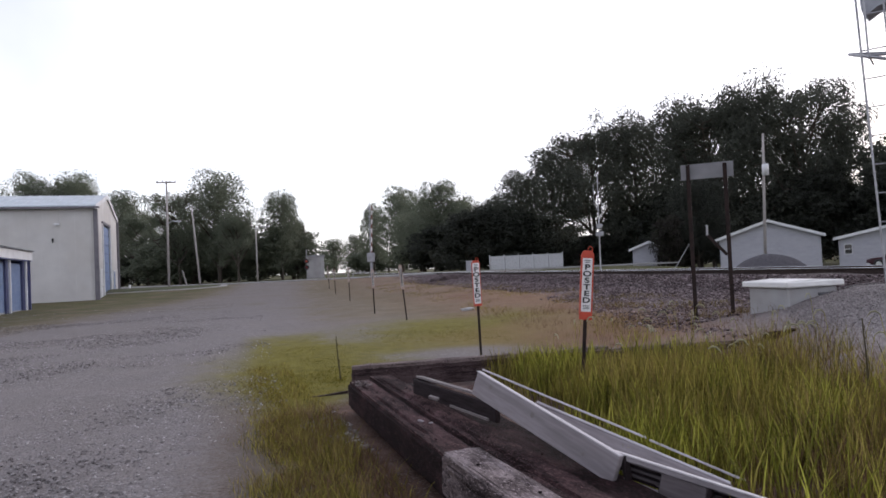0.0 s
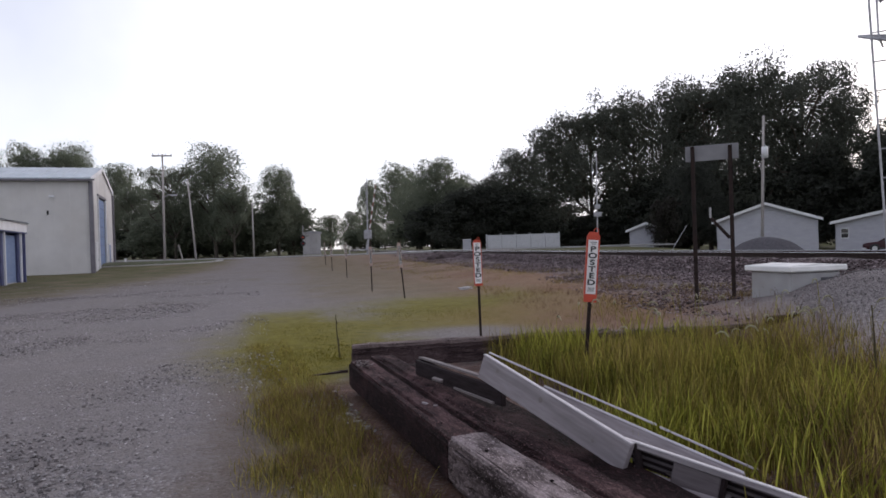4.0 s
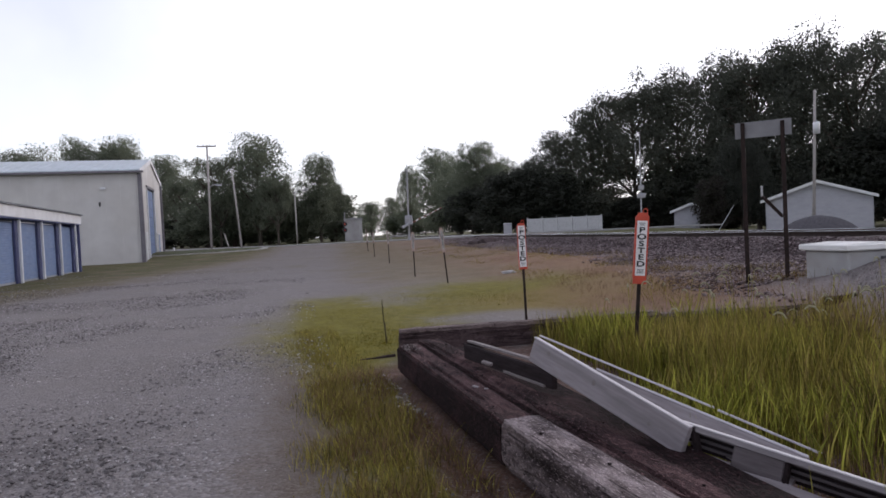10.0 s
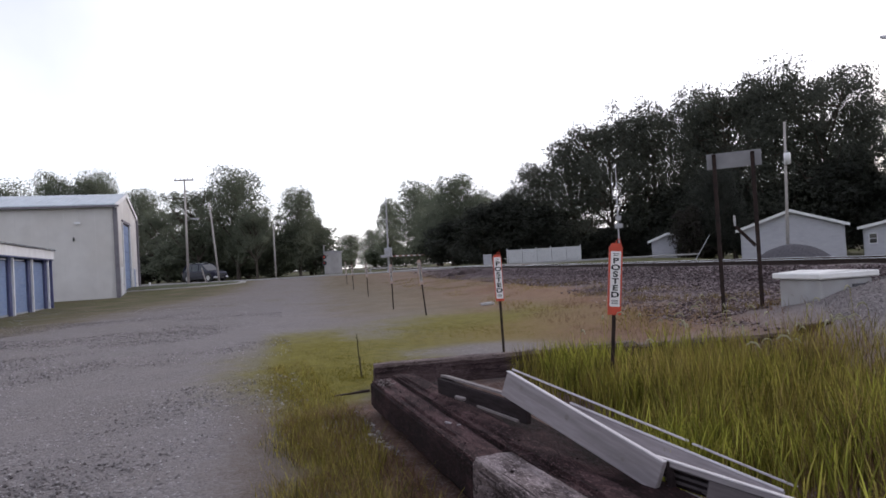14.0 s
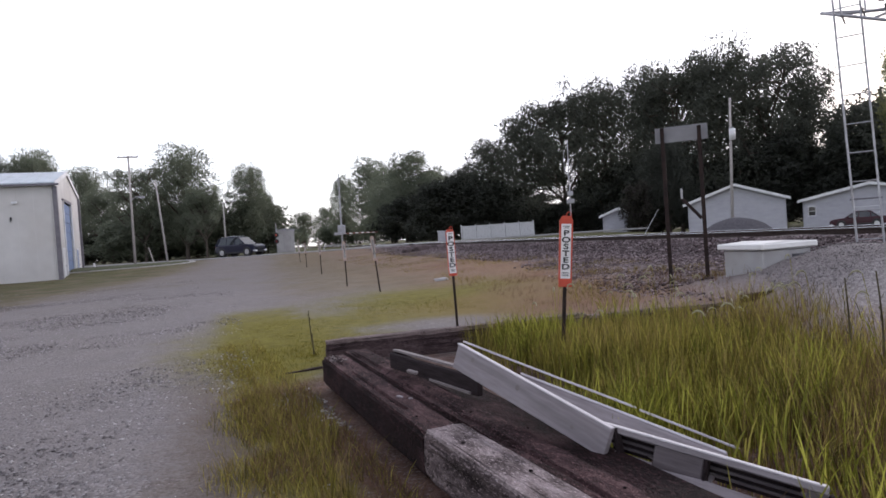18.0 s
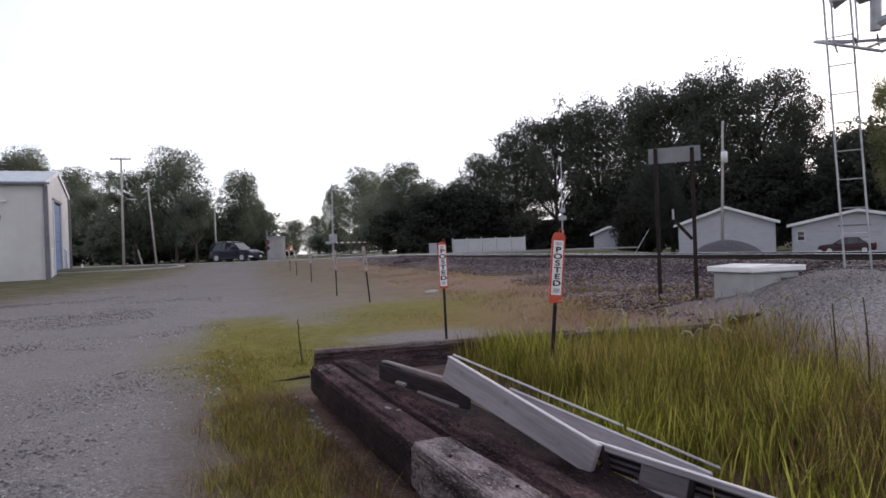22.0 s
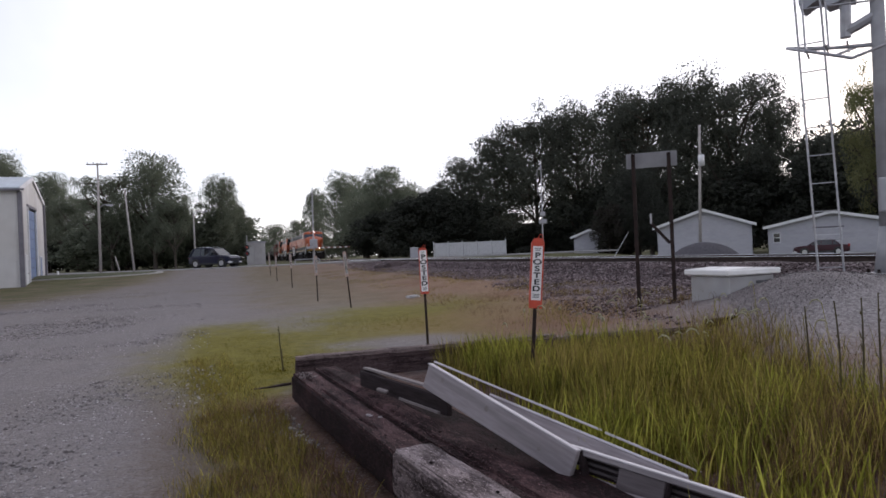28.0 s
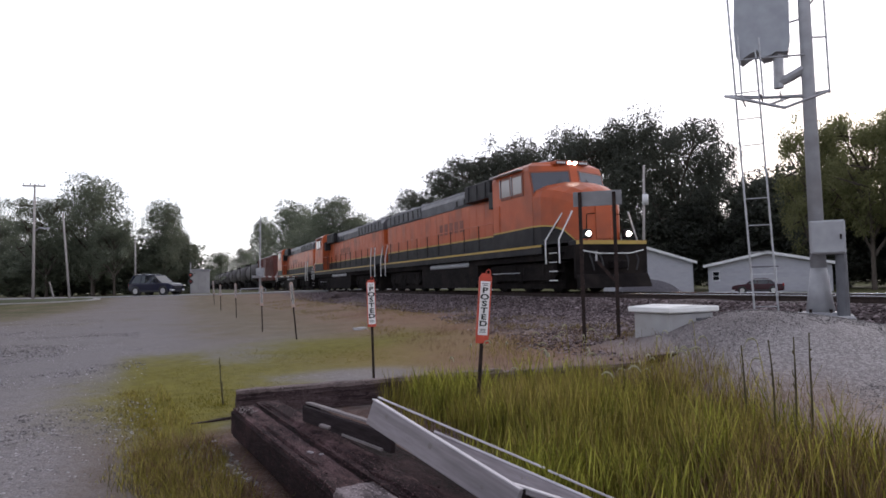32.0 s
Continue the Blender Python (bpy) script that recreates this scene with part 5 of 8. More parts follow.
def build_signal():
    """Railway signal: a steel column on a concrete foot, a caged platform with the signal head seen from behind, and its ladder."""
    cx, cy = 8.26, 10.76
    gz = ground_z(cx, cy)
    sight = Vector((cx - 0.1, cy - 0.1, 0)).normalized()
    right = Vector((sight.y, -sight.x, 0))
    e = thing("railway_signal", "tall grey steel railway signal with ladder and platform", "railway signal", basis((cx, cy, 0), right, sight))
    bm = BM()
    bm_box(bm, 0.0, 0.0, gz + 0.02, 1.0, 0.9, 0.34, bevel=0.03)
    part("footing", bm, M_CONCRETE, e)
    bm = BM()
    bm_cyl(bm, (0, 0, gz + 0.18), (0, 0, gz + 0.24), 0.36, 0.36, 16)
    part("base_plate", bm, M_GALVDULL, e)
    for k in range(6):
        a = math.pi * k / 3
        bm = BM()
        bm_cyl(bm, (0.3 * math.cos(a), 0.3 * math.sin(a), gz + 0.2), (0.3 * math.cos(a), 0.3 * math.sin(a), gz + 0.30), 0.025, n=6)
        part("bolt", bm, M_IRON, e)
    bm = BM()
    bm_cyl(bm, (0, 0, gz + 0.22), (0.0, 0, 1.45), 0.225, 0.125, 18)
    bm_cyl(bm, (0.0, 0, 1.45), (-0.02, 0, 8.0), 0.125, 0.088, 18)
    part("column", bm, M_GALVDULL, e, smooth_shade=True)
    # platform of angle bars
    z = 4.40
    ring = [(-1.36, 0.1, 4.66), (-1.02, -0.45, 4.42), (-0.38, -0.55, 4.16), (0.30, -0.15, 4.44), (-0.12, 0.35, 4.54), (-0.66, 0.4, 4.6)]
    bm = BM()
    bm_tube(bm, [*ring, ring[0]], 0.028, 6)
    bm_tube(bm, [(-1.04, -0.3, 4.48), (0.05, 0.02, 4.42)], 0.025, 6)
    bm_tube(bm, [(-0.60, -0.5, 4.26), (-0.34, 0.38, 4.54)], 0.025, 6)
    part("platform_frame", bm, M_GALV, e)
    for k in range(3):
        bm = BM()
        bm_box(bm, -1.04 + 0.3 * k, -0.05, 4.47, 0.03, 0.8, 0.02)
        part("grating_bar", bm, M_GALV, e)
    for x, y, top in ((-1.04, -0.42, 5.6), (-0.70, -0.48, 5.45), (0.30, -0.13, 7.2)):
        bm = BM()
        bm_tube(bm, [(x, y, 4.40), (x - 0.03, y, top)], 0.018, 6)
        part("stanchion", bm, M_GALV, e)
    for pts in ([(-1.05, -0.4, 5.14), (-0.70, -0.45, 5.10), (-0.05, -0.1, 5.14)], [(-0.28, 0.0, 5.78), (0.0, 0.05, 5.84)], [(0.0, 0.05, 5.98), (0.28, -0.13, 6.22)], [(0.0, 0, 5.46), (0.29, -0.13, 5.38)]):
        bm = BM()
        bm_tube(bm, pts, 0.016, 6)
        part("guard_rail", bm, M_GALV, e)
    # head: a hooded back box on a bracket
    head = part("signal_head", (lambda b: (bm_prism(b, [(-1.13, 5.31), (-1.06, 5.20), (-0.90, 5.30), (-0.78, 5.34), (-0.70, 5.20), (-0.57, 5.22), (-0.48, 5.26), (-0.30, 5.24), (-0.26, 5.40), (-0.24, 6.9), (-0.50, 7.05), (-0.88, 7.0), (-1.12, 6.42), (-1.15, 5.76)], -0.15, 0.30), b)[1])(BM()), M_SIGNALHEAD, e, "dull grey signal head")
    for zc in (5.7, 6.3):
        bm = BM()
        bm_cyl(bm, (-0.66, 0.30, zc), (-0.66, 0.62, zc - 0.03), 0.14, 0.14, 14, caps=False)
        part("hood", bm, M_SIGNALBLACK, head)
    bm = BM()
    bm_tube(bm, [(-0.05, 0, 4.92), (-0.30, 0, 4.80), (-0.46, 0, 4.74)], 0.085, 8)
    bm_tube(bm, [(-0.47, 0, 4.64), (-0.45, 0, 5.3)], 0.085, 8)
    part("bracket", bm, M_GALV, e)
    # ladder, its near rail running on past the platform
    a0, a1 = Vector((-0.99, -0.35, gz - 0.1)), Vector((-1.24, -0.35, 7.0))
    b0, b1 = Vector((-0.62, -0.35, gz - 0.1)), Vector((-0.80, -0.35, 5.3))
    for p, q in ((a0, a1), (b0, b1)):
        bm = BM()
        bm_cyl(bm, p, q, 0.017, 0.017, 8)
        part("ladder_rail", bm, M_GALV, e)
    for k in range(9):
        z = gz + 0.35 + 0.47 * k
        bm = BM()
        bm_cyl(bm, a0.lerp(a1, (z - a0.z) / (a1.z - a0.z)), b0.lerp(b1, (z - b0.z) / (b1.z - b0.z)), 0.011, 0.011, 6)
        part("rung", bm, M_GALV, e)
    # control cabinet on a post of its own
    f = thing("control_cabinet", "grey control cabinet on a dark post beside the signal", "cabinet", basis((cx, cy, 0), right, sight))
    bm = BM()
    bm_box(bm, 0.15, -0.26, 1.95, 0.52, 0.30, 0.56, bevel=0.02)
    body = part("body", bm, M_GALVDULL, f)
    bm = BM()
    bm_box(bm, 0.15, -0.418, 1.95, 0.46, 0.012, 0.50, bevel=0.004)
    part("door", bm, M_GALVDULL, body)
    bm = BM()
    bm_box(bm, 0.34, -0.43, 1.95, 0.03, 0.03, 0.08)
    part("latch", bm, M_IRON, body)
    bm = BM()
    bm_cyl(bm, (0.33, -0.26, gz - 0.2), (0.33, -0.26, 1.68), 0.10, 0.085, 12)
    part("post", bm, M_SIGNALBLACK, f)


build_signal()


# ---- timbers, pallet and weeds close to the camera ----
E_ = Vector((math.cos(BT), math.sin(BT), 0))         # across the timbers


def worn_beam(bm, length, w, h, m, seed, rough=0.012, cuts=26):
    """Adds a squared beam with split, uneven faces; x along it."""
    r = random.Random(seed)
    ny, nz = 12, 8
    ring = [(-w / 2 + w * k / ny, h / 2) for k in range(ny)] + [(w / 2, h / 2 - h * k / nz) for k in range(nz)] + [(w / 2 - w * k / ny, -h / 2) for k in range(ny)] + [(-w / 2, -h / 2 + h * k / nz) for k in range(nz)]
    crack = [r.uniform(-1, 1) if (w + h) / 2 - abs(y) - abs(z) > 0.03 else -1 for y, z in ring]
    rows = []
    for i in range(cuts + 1):
        x = -length / 2 + length * i / cuts
        row = []
        for k, (y, z) in enumerate(ring):
            n = noise.noise((x * 2.3 + seed, y * 9, z * 9)) * rough + noise.noise((x * 9 + seed, y * 30, z * 30)) * rough * 0.5
            corner = 0.016 + 0.008 * noise.noise((x * 6, k * 2.0, seed)) if abs(abs(y) - w / 2) < 1e-6 and abs(abs(z) - h / 2) < 1e-6 else 0.0
            cr = -0.017 if 1 < i < cuts - 1 and crack[k] > 0.62 and noise.noise((x * 1.5, k * 3.1, seed)) > -0.1 else 0.0
            s = 1 + (n + cr - corner) / (w / 2)
            xe = x + (0.02 * noise.noise((y * 14, z * 14, seed + 5)) if i in (0, cuts) else 0)
            row.append(bm.verts.new(m @ Vector((xe, y * s, z * s))))
        rows.append(row)
    n = len(ring)
    for a, b_ in zip(rows, rows[1:]):
        for k in range(n):
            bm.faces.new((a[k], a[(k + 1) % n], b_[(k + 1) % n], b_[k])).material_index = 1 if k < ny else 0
    bm.faces.new(rows[0][::-1])
    bm.faces.new(rows[-1])


def beam(name, label, category, a, b, w, h, m, seed, group="", top=None):
    """A worn beam whose top centre line runs from a to b."""
    a, b = Vector(a), Vector(b)
    xa = (b - a).normalized()
    ya = Vector((0, 0, 1)).cross(xa).normalized()
    za = xa.cross(ya)
    c = (a + b) / 2 - za * h / 2
    fm = Matrix(((xa.x, ya.x, za.x, c.x), (xa.y, ya.y, za.y, c.y), (xa.z, ya.z, za.z, c.z), (0, 0, 0, 1)))
    bm = BM()
    worn_beam(bm, (b - a).length, w, h, Matrix.Identity(4), seed, 0.005, 44)
    bmesh.ops.recalc_face_normals(bm, faces=bm.faces[:])
    ob = solid(name, bm, m, label, category, group, m=fm)
    # Slot 1 is the upper face; on most sleepers its colour carries the top light.
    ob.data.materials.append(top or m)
    r = random.Random(seed)
    n = int((b - a).length / 0.45)
    for k in range(n if name == "railway_sleeper" else 0):          # old spike holes in the upper face
        x, y = ((k + 0.5) / n - 0.5) * (b - a).length * 0.94, r.uniform(-0.32, 0.32) * w
        hole, rx = BM(), r.uniform(0.006, 0.011)
        ring = [hole.verts.new((rx * (1 + 0.5 * r.random()) * math.cos(t), 0.8 * rx * (1 + 0.5 * r.random()) * math.sin(t), 0.0)) for t in [math.pi * j / 5 for j in range(10)]]
        deep = [hole.verts.new((0.6 * v.co.x, 0.6 * v.co.y, -0.006)) for v in ring]
        for j in range(10):
            hole.faces.new((ring[j], ring[(j + 1) % 10], deep[(j + 1) % 10], deep[j]))
        hole.faces.new(deep)
        part("spike_hole", hole, M_PALLETDARK, ob, m=pose(x, y, h / 2 + 0.0075))
    return ob


T0 = Vector((0.09, 3.74, 0))                       # left far corner of the pale sleeper
def tie_pt(b, a, z):
    """b metres along the row of sleepers, a metres across it."""
    q = T0 + BU * b + E_ * a
    return Vector((q.x, q.y, z))


TIES = "old sleepers laid as an edging"
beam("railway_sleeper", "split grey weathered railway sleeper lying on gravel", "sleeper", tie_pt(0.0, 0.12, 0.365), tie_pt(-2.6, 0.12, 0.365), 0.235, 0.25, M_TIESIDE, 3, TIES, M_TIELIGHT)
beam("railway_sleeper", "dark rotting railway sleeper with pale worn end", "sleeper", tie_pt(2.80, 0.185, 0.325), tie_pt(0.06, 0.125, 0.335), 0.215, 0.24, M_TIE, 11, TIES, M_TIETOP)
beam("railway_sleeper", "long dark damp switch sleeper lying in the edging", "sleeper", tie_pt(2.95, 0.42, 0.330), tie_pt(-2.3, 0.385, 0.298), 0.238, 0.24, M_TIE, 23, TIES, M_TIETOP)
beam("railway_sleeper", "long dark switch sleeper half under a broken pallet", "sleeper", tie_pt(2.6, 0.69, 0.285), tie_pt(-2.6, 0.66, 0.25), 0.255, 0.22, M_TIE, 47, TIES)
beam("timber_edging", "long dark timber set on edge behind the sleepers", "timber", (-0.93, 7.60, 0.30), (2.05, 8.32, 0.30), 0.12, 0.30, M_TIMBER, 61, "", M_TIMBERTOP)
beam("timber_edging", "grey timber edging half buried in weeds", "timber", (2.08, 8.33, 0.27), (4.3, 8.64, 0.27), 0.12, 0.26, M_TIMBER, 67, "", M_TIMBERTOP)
beam("wood_offcut", "short dark offcut of timber in the weeds", "timber", (-1.36, 7.38, 0.025), (-0.97, 7.50, 0.050), 0.06, 0.11, M_TIMBER, 71)
beam("wood_offcut", "rotten dark wood fragment at the edge of the gravel", "timber", (3.95, 8.28, ground_z(4.2, 8.4) + 0.05), (4.5, 8.52, ground_z(4.2, 8.4) + 0.06), 0.10, 0.09, M_TIE, 73)


def plank(parent, name, a, b, up, w, t, m, label=""):
    """A board: its upper edge runs from a to b, it hangs w along -up and is t thick."""
    a, b = Vector(a), Vector(b)
    xa = (b - a).normalized()
    za = (Vector(up) - xa * xa.dot(Vector(up))).normalized()
    ya = za.cross(xa)
    c = (a + b) / 2 - za * w / 2
    fm = Matrix(((xa.x, ya.x, za.x, c.x), (xa.y, ya.y, za.y, c.y), (xa.z, ya.z, za.z, c.z), (0, 0, 0, 1)))
    bm = BM()
    bm_box(bm, 0, 0, 0, (b - a).length, t, w, bevel=min(t, w) * 0.12)
    return part(name, bm, m, parent, label, m=fm)


def build_pallet():
    """A broken wooden pallet that leans on the sleepers, its boards splayed."""
    e = thing("broken_pallet", "broken grey wooden pallet leaning across the sleepers", "pallet")
    up = (0.05, 0.25, 1)
    front = plank(e, "stringer", (0.34, 4.36, 0.68), (0.975, 3.46, 0.378), up, 0.145, 0.032, M_PALLET, "pale grey outer board")
    for x, z, k in ((-0.04, 0.02, 1.0), (0.36, -0.015, 0.7), (-0.42, 0.03, 0.8)):
        bm = BM()
        bm_cyl(bm, (x, -0.0175, z), (x, -0.0155, z), 0.016 * k, 0.014 * k, 9)
        part("knot", bm, M_KNOT, front)
    plank(e, "board_edge", (0.338, 4.362, 0.686), (0.975, 3.462, 0.384), up, 0.006, 0.034, M_PALLETEDGE, "pale upper edge")
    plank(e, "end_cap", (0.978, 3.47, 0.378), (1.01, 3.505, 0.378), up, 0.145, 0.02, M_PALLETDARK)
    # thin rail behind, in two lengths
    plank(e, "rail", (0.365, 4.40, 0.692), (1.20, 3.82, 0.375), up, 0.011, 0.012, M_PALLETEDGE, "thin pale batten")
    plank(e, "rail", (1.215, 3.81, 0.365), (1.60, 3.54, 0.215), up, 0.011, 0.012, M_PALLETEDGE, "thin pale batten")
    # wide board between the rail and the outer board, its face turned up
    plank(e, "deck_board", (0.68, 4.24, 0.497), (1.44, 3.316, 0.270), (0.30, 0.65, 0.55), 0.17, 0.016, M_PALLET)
    plank(e, "board_edge", (0.678, 4.246, 0.503), (1.44, 3.322, 0.276), (0.30, 0.65, 0.55), 0.014, 0.02, M_PALLETEDGE, "pale upper edge")
    # lower half: a long top board, blocks and slats that show in the openings between them
    A, B = Vector((0.955, 3.545, 0.385)), Vector((1.66, 2.93, 0.245))
    plank(e, "lower_board", A, B, up, 0.026, 0.05, M_PALLET)
    plank(e, "board_edge", A + Vector((0, 0, 0.005)), B + Vector((0, 0, 0.005)), up, 0.006, 0.054, M_PALLETEDGE, "pale upper edge")
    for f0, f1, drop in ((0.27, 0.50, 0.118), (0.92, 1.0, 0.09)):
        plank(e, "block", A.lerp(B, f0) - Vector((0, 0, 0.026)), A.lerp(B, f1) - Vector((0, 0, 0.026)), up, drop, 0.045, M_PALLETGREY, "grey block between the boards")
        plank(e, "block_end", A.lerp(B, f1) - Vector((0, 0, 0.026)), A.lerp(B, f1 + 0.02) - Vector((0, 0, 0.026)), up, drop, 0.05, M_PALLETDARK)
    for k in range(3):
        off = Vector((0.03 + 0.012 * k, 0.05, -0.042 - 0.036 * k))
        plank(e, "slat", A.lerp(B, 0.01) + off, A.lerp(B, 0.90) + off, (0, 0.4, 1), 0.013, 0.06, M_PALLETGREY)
        # Added dark strip stands for the shaded cavity under each slat.
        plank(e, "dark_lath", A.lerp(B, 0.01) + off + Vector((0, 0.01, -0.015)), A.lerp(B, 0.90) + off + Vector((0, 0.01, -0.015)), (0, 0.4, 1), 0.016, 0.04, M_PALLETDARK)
    C, D = Vector((0.99, 3.50, 0.262)), Vector((1.62, 2.88, 0.130))
    plank(e, "bottom_board", C, D, (0.5, 0.6, 0.6), 0.10, 0.016, M_PALLET, "grey bottom board")
    d = thing("pallet_fragment", "dark pallet fragment with pale top edge on the sleepers", "pallet")
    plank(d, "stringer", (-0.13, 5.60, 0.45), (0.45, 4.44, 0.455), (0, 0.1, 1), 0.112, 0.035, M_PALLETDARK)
    plank(d, "top_board", (-0.125, 5.63, 0.468), (0.47, 4.44, 0.474), (-0.9, -0.2, 0.15), 0.060, 0.016, M_KNOT, "pale top edge")
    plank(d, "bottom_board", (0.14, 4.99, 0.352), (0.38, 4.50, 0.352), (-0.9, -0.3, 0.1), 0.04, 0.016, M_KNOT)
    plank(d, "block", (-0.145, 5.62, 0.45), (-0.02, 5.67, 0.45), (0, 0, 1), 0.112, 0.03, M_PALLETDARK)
    bm = BM()
    bm_box(bm, 0, 0, 0, 0.09, 0.03, 0.022, Matrix.Translation((0.03, 5.05, 0.40)) @ pose(0, 0, 0, 12, 8, -40), bevel=0.005)
    part("splinter", bm, M_KNOT, d)


build_pallet()


def scatter_blades(name, label, count, spot, hmin, hmax, width, m, seed, lean=0.35, segs=3):
    """Grass: many narrow bent blades joined into one object."""
    r = np.random.RandomState(seed)
    V, F = [], []
    made = 0
    while made < count:
        got = spot(r)
        if got is None:
            continue
        x, y, k = got
        z = ground_z(x, y) - 0.01
        h = (hmin + (hmax - hmin) * r.rand() ** 1.3) * k
        a, fl = r.rand() * 6.283, r.rand() * 6.283
        bend = lean * h * (0.3 + r.rand())
        w = width * (0.6 + 0.8 * r.rand())
        dx, dy, wx, wy = math.cos(a) * bend, math.sin(a) * bend, math.cos(fl) * w, math.sin(fl) * w
        i = len(V)
        for s in range(segs):
            t = s / segs
            tt, ww = t * t, 1 - 0.55 * t
            V.append((x + dx * tt - wx * ww, y + dy * tt - wy * ww, z + h * t * (1 - 0.12 * t)))
            V.append((x + dx * tt + wx * ww, y + dy * tt + wy * ww, z + h * t * (1 - 0.12 * t)))
        V.append((x + dx, y + dy, z + h * (0.86 + 0.1 * r.rand())))
        for s in range(segs - 1):
            q = i + 2 * s
            F.append((q, q + 1, q + 3, q + 2))
        F.append((i + 2 * segs - 2, i + 2 * segs - 1, i + 2 * segs))
        made += 1
    me = bpy.data.meshes.new(name)
    me.from_pydata(V, [], F)
    me.materials.append(m)
    return tagged(new(name, me), label, "grass", kind="stuff")


def tall_spot(r):
    b, a = -3.2 + 6.9 * r.rand(), 0.78 + 3.9 * r.rand()
    q = tie_pt(b, a, 0)
    if b > 3.35 - 0.28 * a * 0 and q.y > 8.2 + 0.16 * q.x - 0.1:
        return None
    edge = min(4.15, 3.65 + 0.25 * (b + 0.5)) + 0.5 * noise.noise((q.x * 0.9, q.y * 0.9, 2)) + 0.25 * noise.noise((q.x * 4, q.y * 4, 6))
    if a > edge - 0.6 * smooth(1.5, 3.5, b):
        return None
    if b > -0.9 and b < 1.0 and a < 1.15 - 0.2 * b:
        return None
    n = noise.noise((q.x * 1.7, q.y * 1.7, 0)) + 0.8 * noise.noise((q.x * 5, q.y * 5, 8))
    if r.rand() > (0.62 + 0.9 * n) * (0.28 + 0.72 * smooth(-1.3, 0.5, b)) * smooth(0.90 + 0.70 * smooth(0.0, 1.5, b), 1.42 + 0.80 * smooth(0.0, 1.5, b), a + 0.35 * noise.noise((q.x * 2.1, q.y * 2.1, 4))):
        return None
    return q.x, q.y, (0.78 + 0.40 * noise.noise((q.x * 0.8, q.y * 0.8, 9)) + 0.25 * noise.noise((q.x * 3, q.y * 3, 1))) * (0.55 + 0.45 * smooth(1.0, 2.0, a))


def strip_spot(r):
    y = 2.6 + 7.4 * r.rand() ** 1.3
    left = -0.99 - 0.32 * (y - 3.92) + 0.12 * noise.noise((y * 1.3, 0, 5)) + 0.06 * (1 - smooth(4.5, 6.5, y))
    right = min(left + 0.66 + 0.10 * (y - 4.4), 0.02 - 0.364 * (y - 3.74))
    left += 0.34 * r.rand() - 0.20 * r.rand() ** 2
    x = left + (right - left) * r.rand()
    if y > 7.3 and x > -1.0:
        return None
    n = noise.noise((x * 1.8, y * 1.8, 7))
    if r.rand() > 0.62 + 0.7 * n or (right - x) < 0.35 and r.rand() > 0.22:
        return None
    return x, y, (0.85 + 0.4 * n) * (1.25 - 0.85 * smooth(4.6, 7.4, y)) * (0.45 + 0.55 * smooth(0.0, 0.5, x - left))


def bare_spot(r):
    y = 2.6 + 3.8 * r.rand()
    right = 0.02 - 0.364 * (y - 3.74)
    x = right - 0.72 * r.rand() ** 1.2
    if noise.noise((x * 2.2, y * 2.2, 13)) < -0.12:
        return None
    return x, y, 0.8 + 0.5 * r.rand()


def moss_spot(r):
    cx, cy, rx, ry = ((-1.8, 10.1, 1.4, 2.5), (-1.2, 8.4, 1.0, 1.2), (0.4, 14.5, 2.4, 3.2), (2.2, 11.6, 1.9, 1.6), (-1.8, 10.1, 1.4, 2.5), (0.4, 14.5, 2.4, 3.2))[r.randint(6)]
    a, d = r.rand() * 6.283, r.rand() ** 0.8
    x, y = cx + rx * d * math.cos(a), cy + ry * d * math.sin(a)
    if y < 7.6 + 0.2 * x or d + 0.8 * noise.noise((x * 0.6, y * 0.6, 1)) + 0.4 * noise.noise((x * 2, y * 2, 8)) > 0.95:
        return None
    return x, y, 1.0


def verge_spot(r):
    s, p = 6.0 + 40 * r.rand() ** 1.6, 5.0 + 4.2 * r.rand()
    q = at_track(s, p)
    if noise.noise((q.x * 0.6, q.y * 0.6, 3)) < 0.05 or q.x > 4.4 and q.y < 10.5:
        return None
    return q.x, q.y, 1.0


def weed_spot(r):
    s, p = 7.0 + 9 * r.rand(), 4.6 + 3.2 * r.rand()
    q = at_track(s, p)
    if noise.noise((q.x * 1.4, q.y * 1.4, 27)) < -0.05 or q.y < 8.6 + 0.2 * q.x or q.x > 4.9:
        return None
    return q.x, q.y, 1.0


def lush_spot(r):
    b, a = -3.2 + 6.6 * r.rand(), 0.95 + 3.0 * r.rand()
    q = tie_pt(b, a, 0)
    if noise.noise((q.x * 1.3, q.y * 1.3, 17)) + 0.5 * noise.noise((q.x * 4, q.y * 4, 3)) < 0.10 or q.y > 8.1 + 0.16 * q.x or a < 0.95 + 0.95 * smooth(0.3, 1.8, b) or r.rand() > (0.15 + 0.85 * smooth(-1.0, 0.6, b)) * (1 - 0.7 * smooth(2.2, 3.2, q.x)):
        return None
    return q.x, q.y, 1.0 + 0.3 * noise.noise((q.x, q.y, 12))


def brown_spot(r):
    got = tall_spot(r)
    if got is None or noise.noise((got[0] * 0.9, got[1] * 0.9, 19)) + 0.35 * (got[0] - 2.6) + 0.8 * (1 - smooth(3.4, 4.8, got[1])) < 0.0:
        return None
    return got


def fringe_spot(r):
    x, y = 3.0 + 2.2 * r.rand(), 4.4 + 4.0 * r.rand()
    edge = 3.1 + 0.18 * (y - 5) + 0.7 * noise.noise((x * 0.8, y * 0.8, 23))
    if x < edge or x > edge + 1.1 * r.rand():
        return None
    return x, y, 1.0


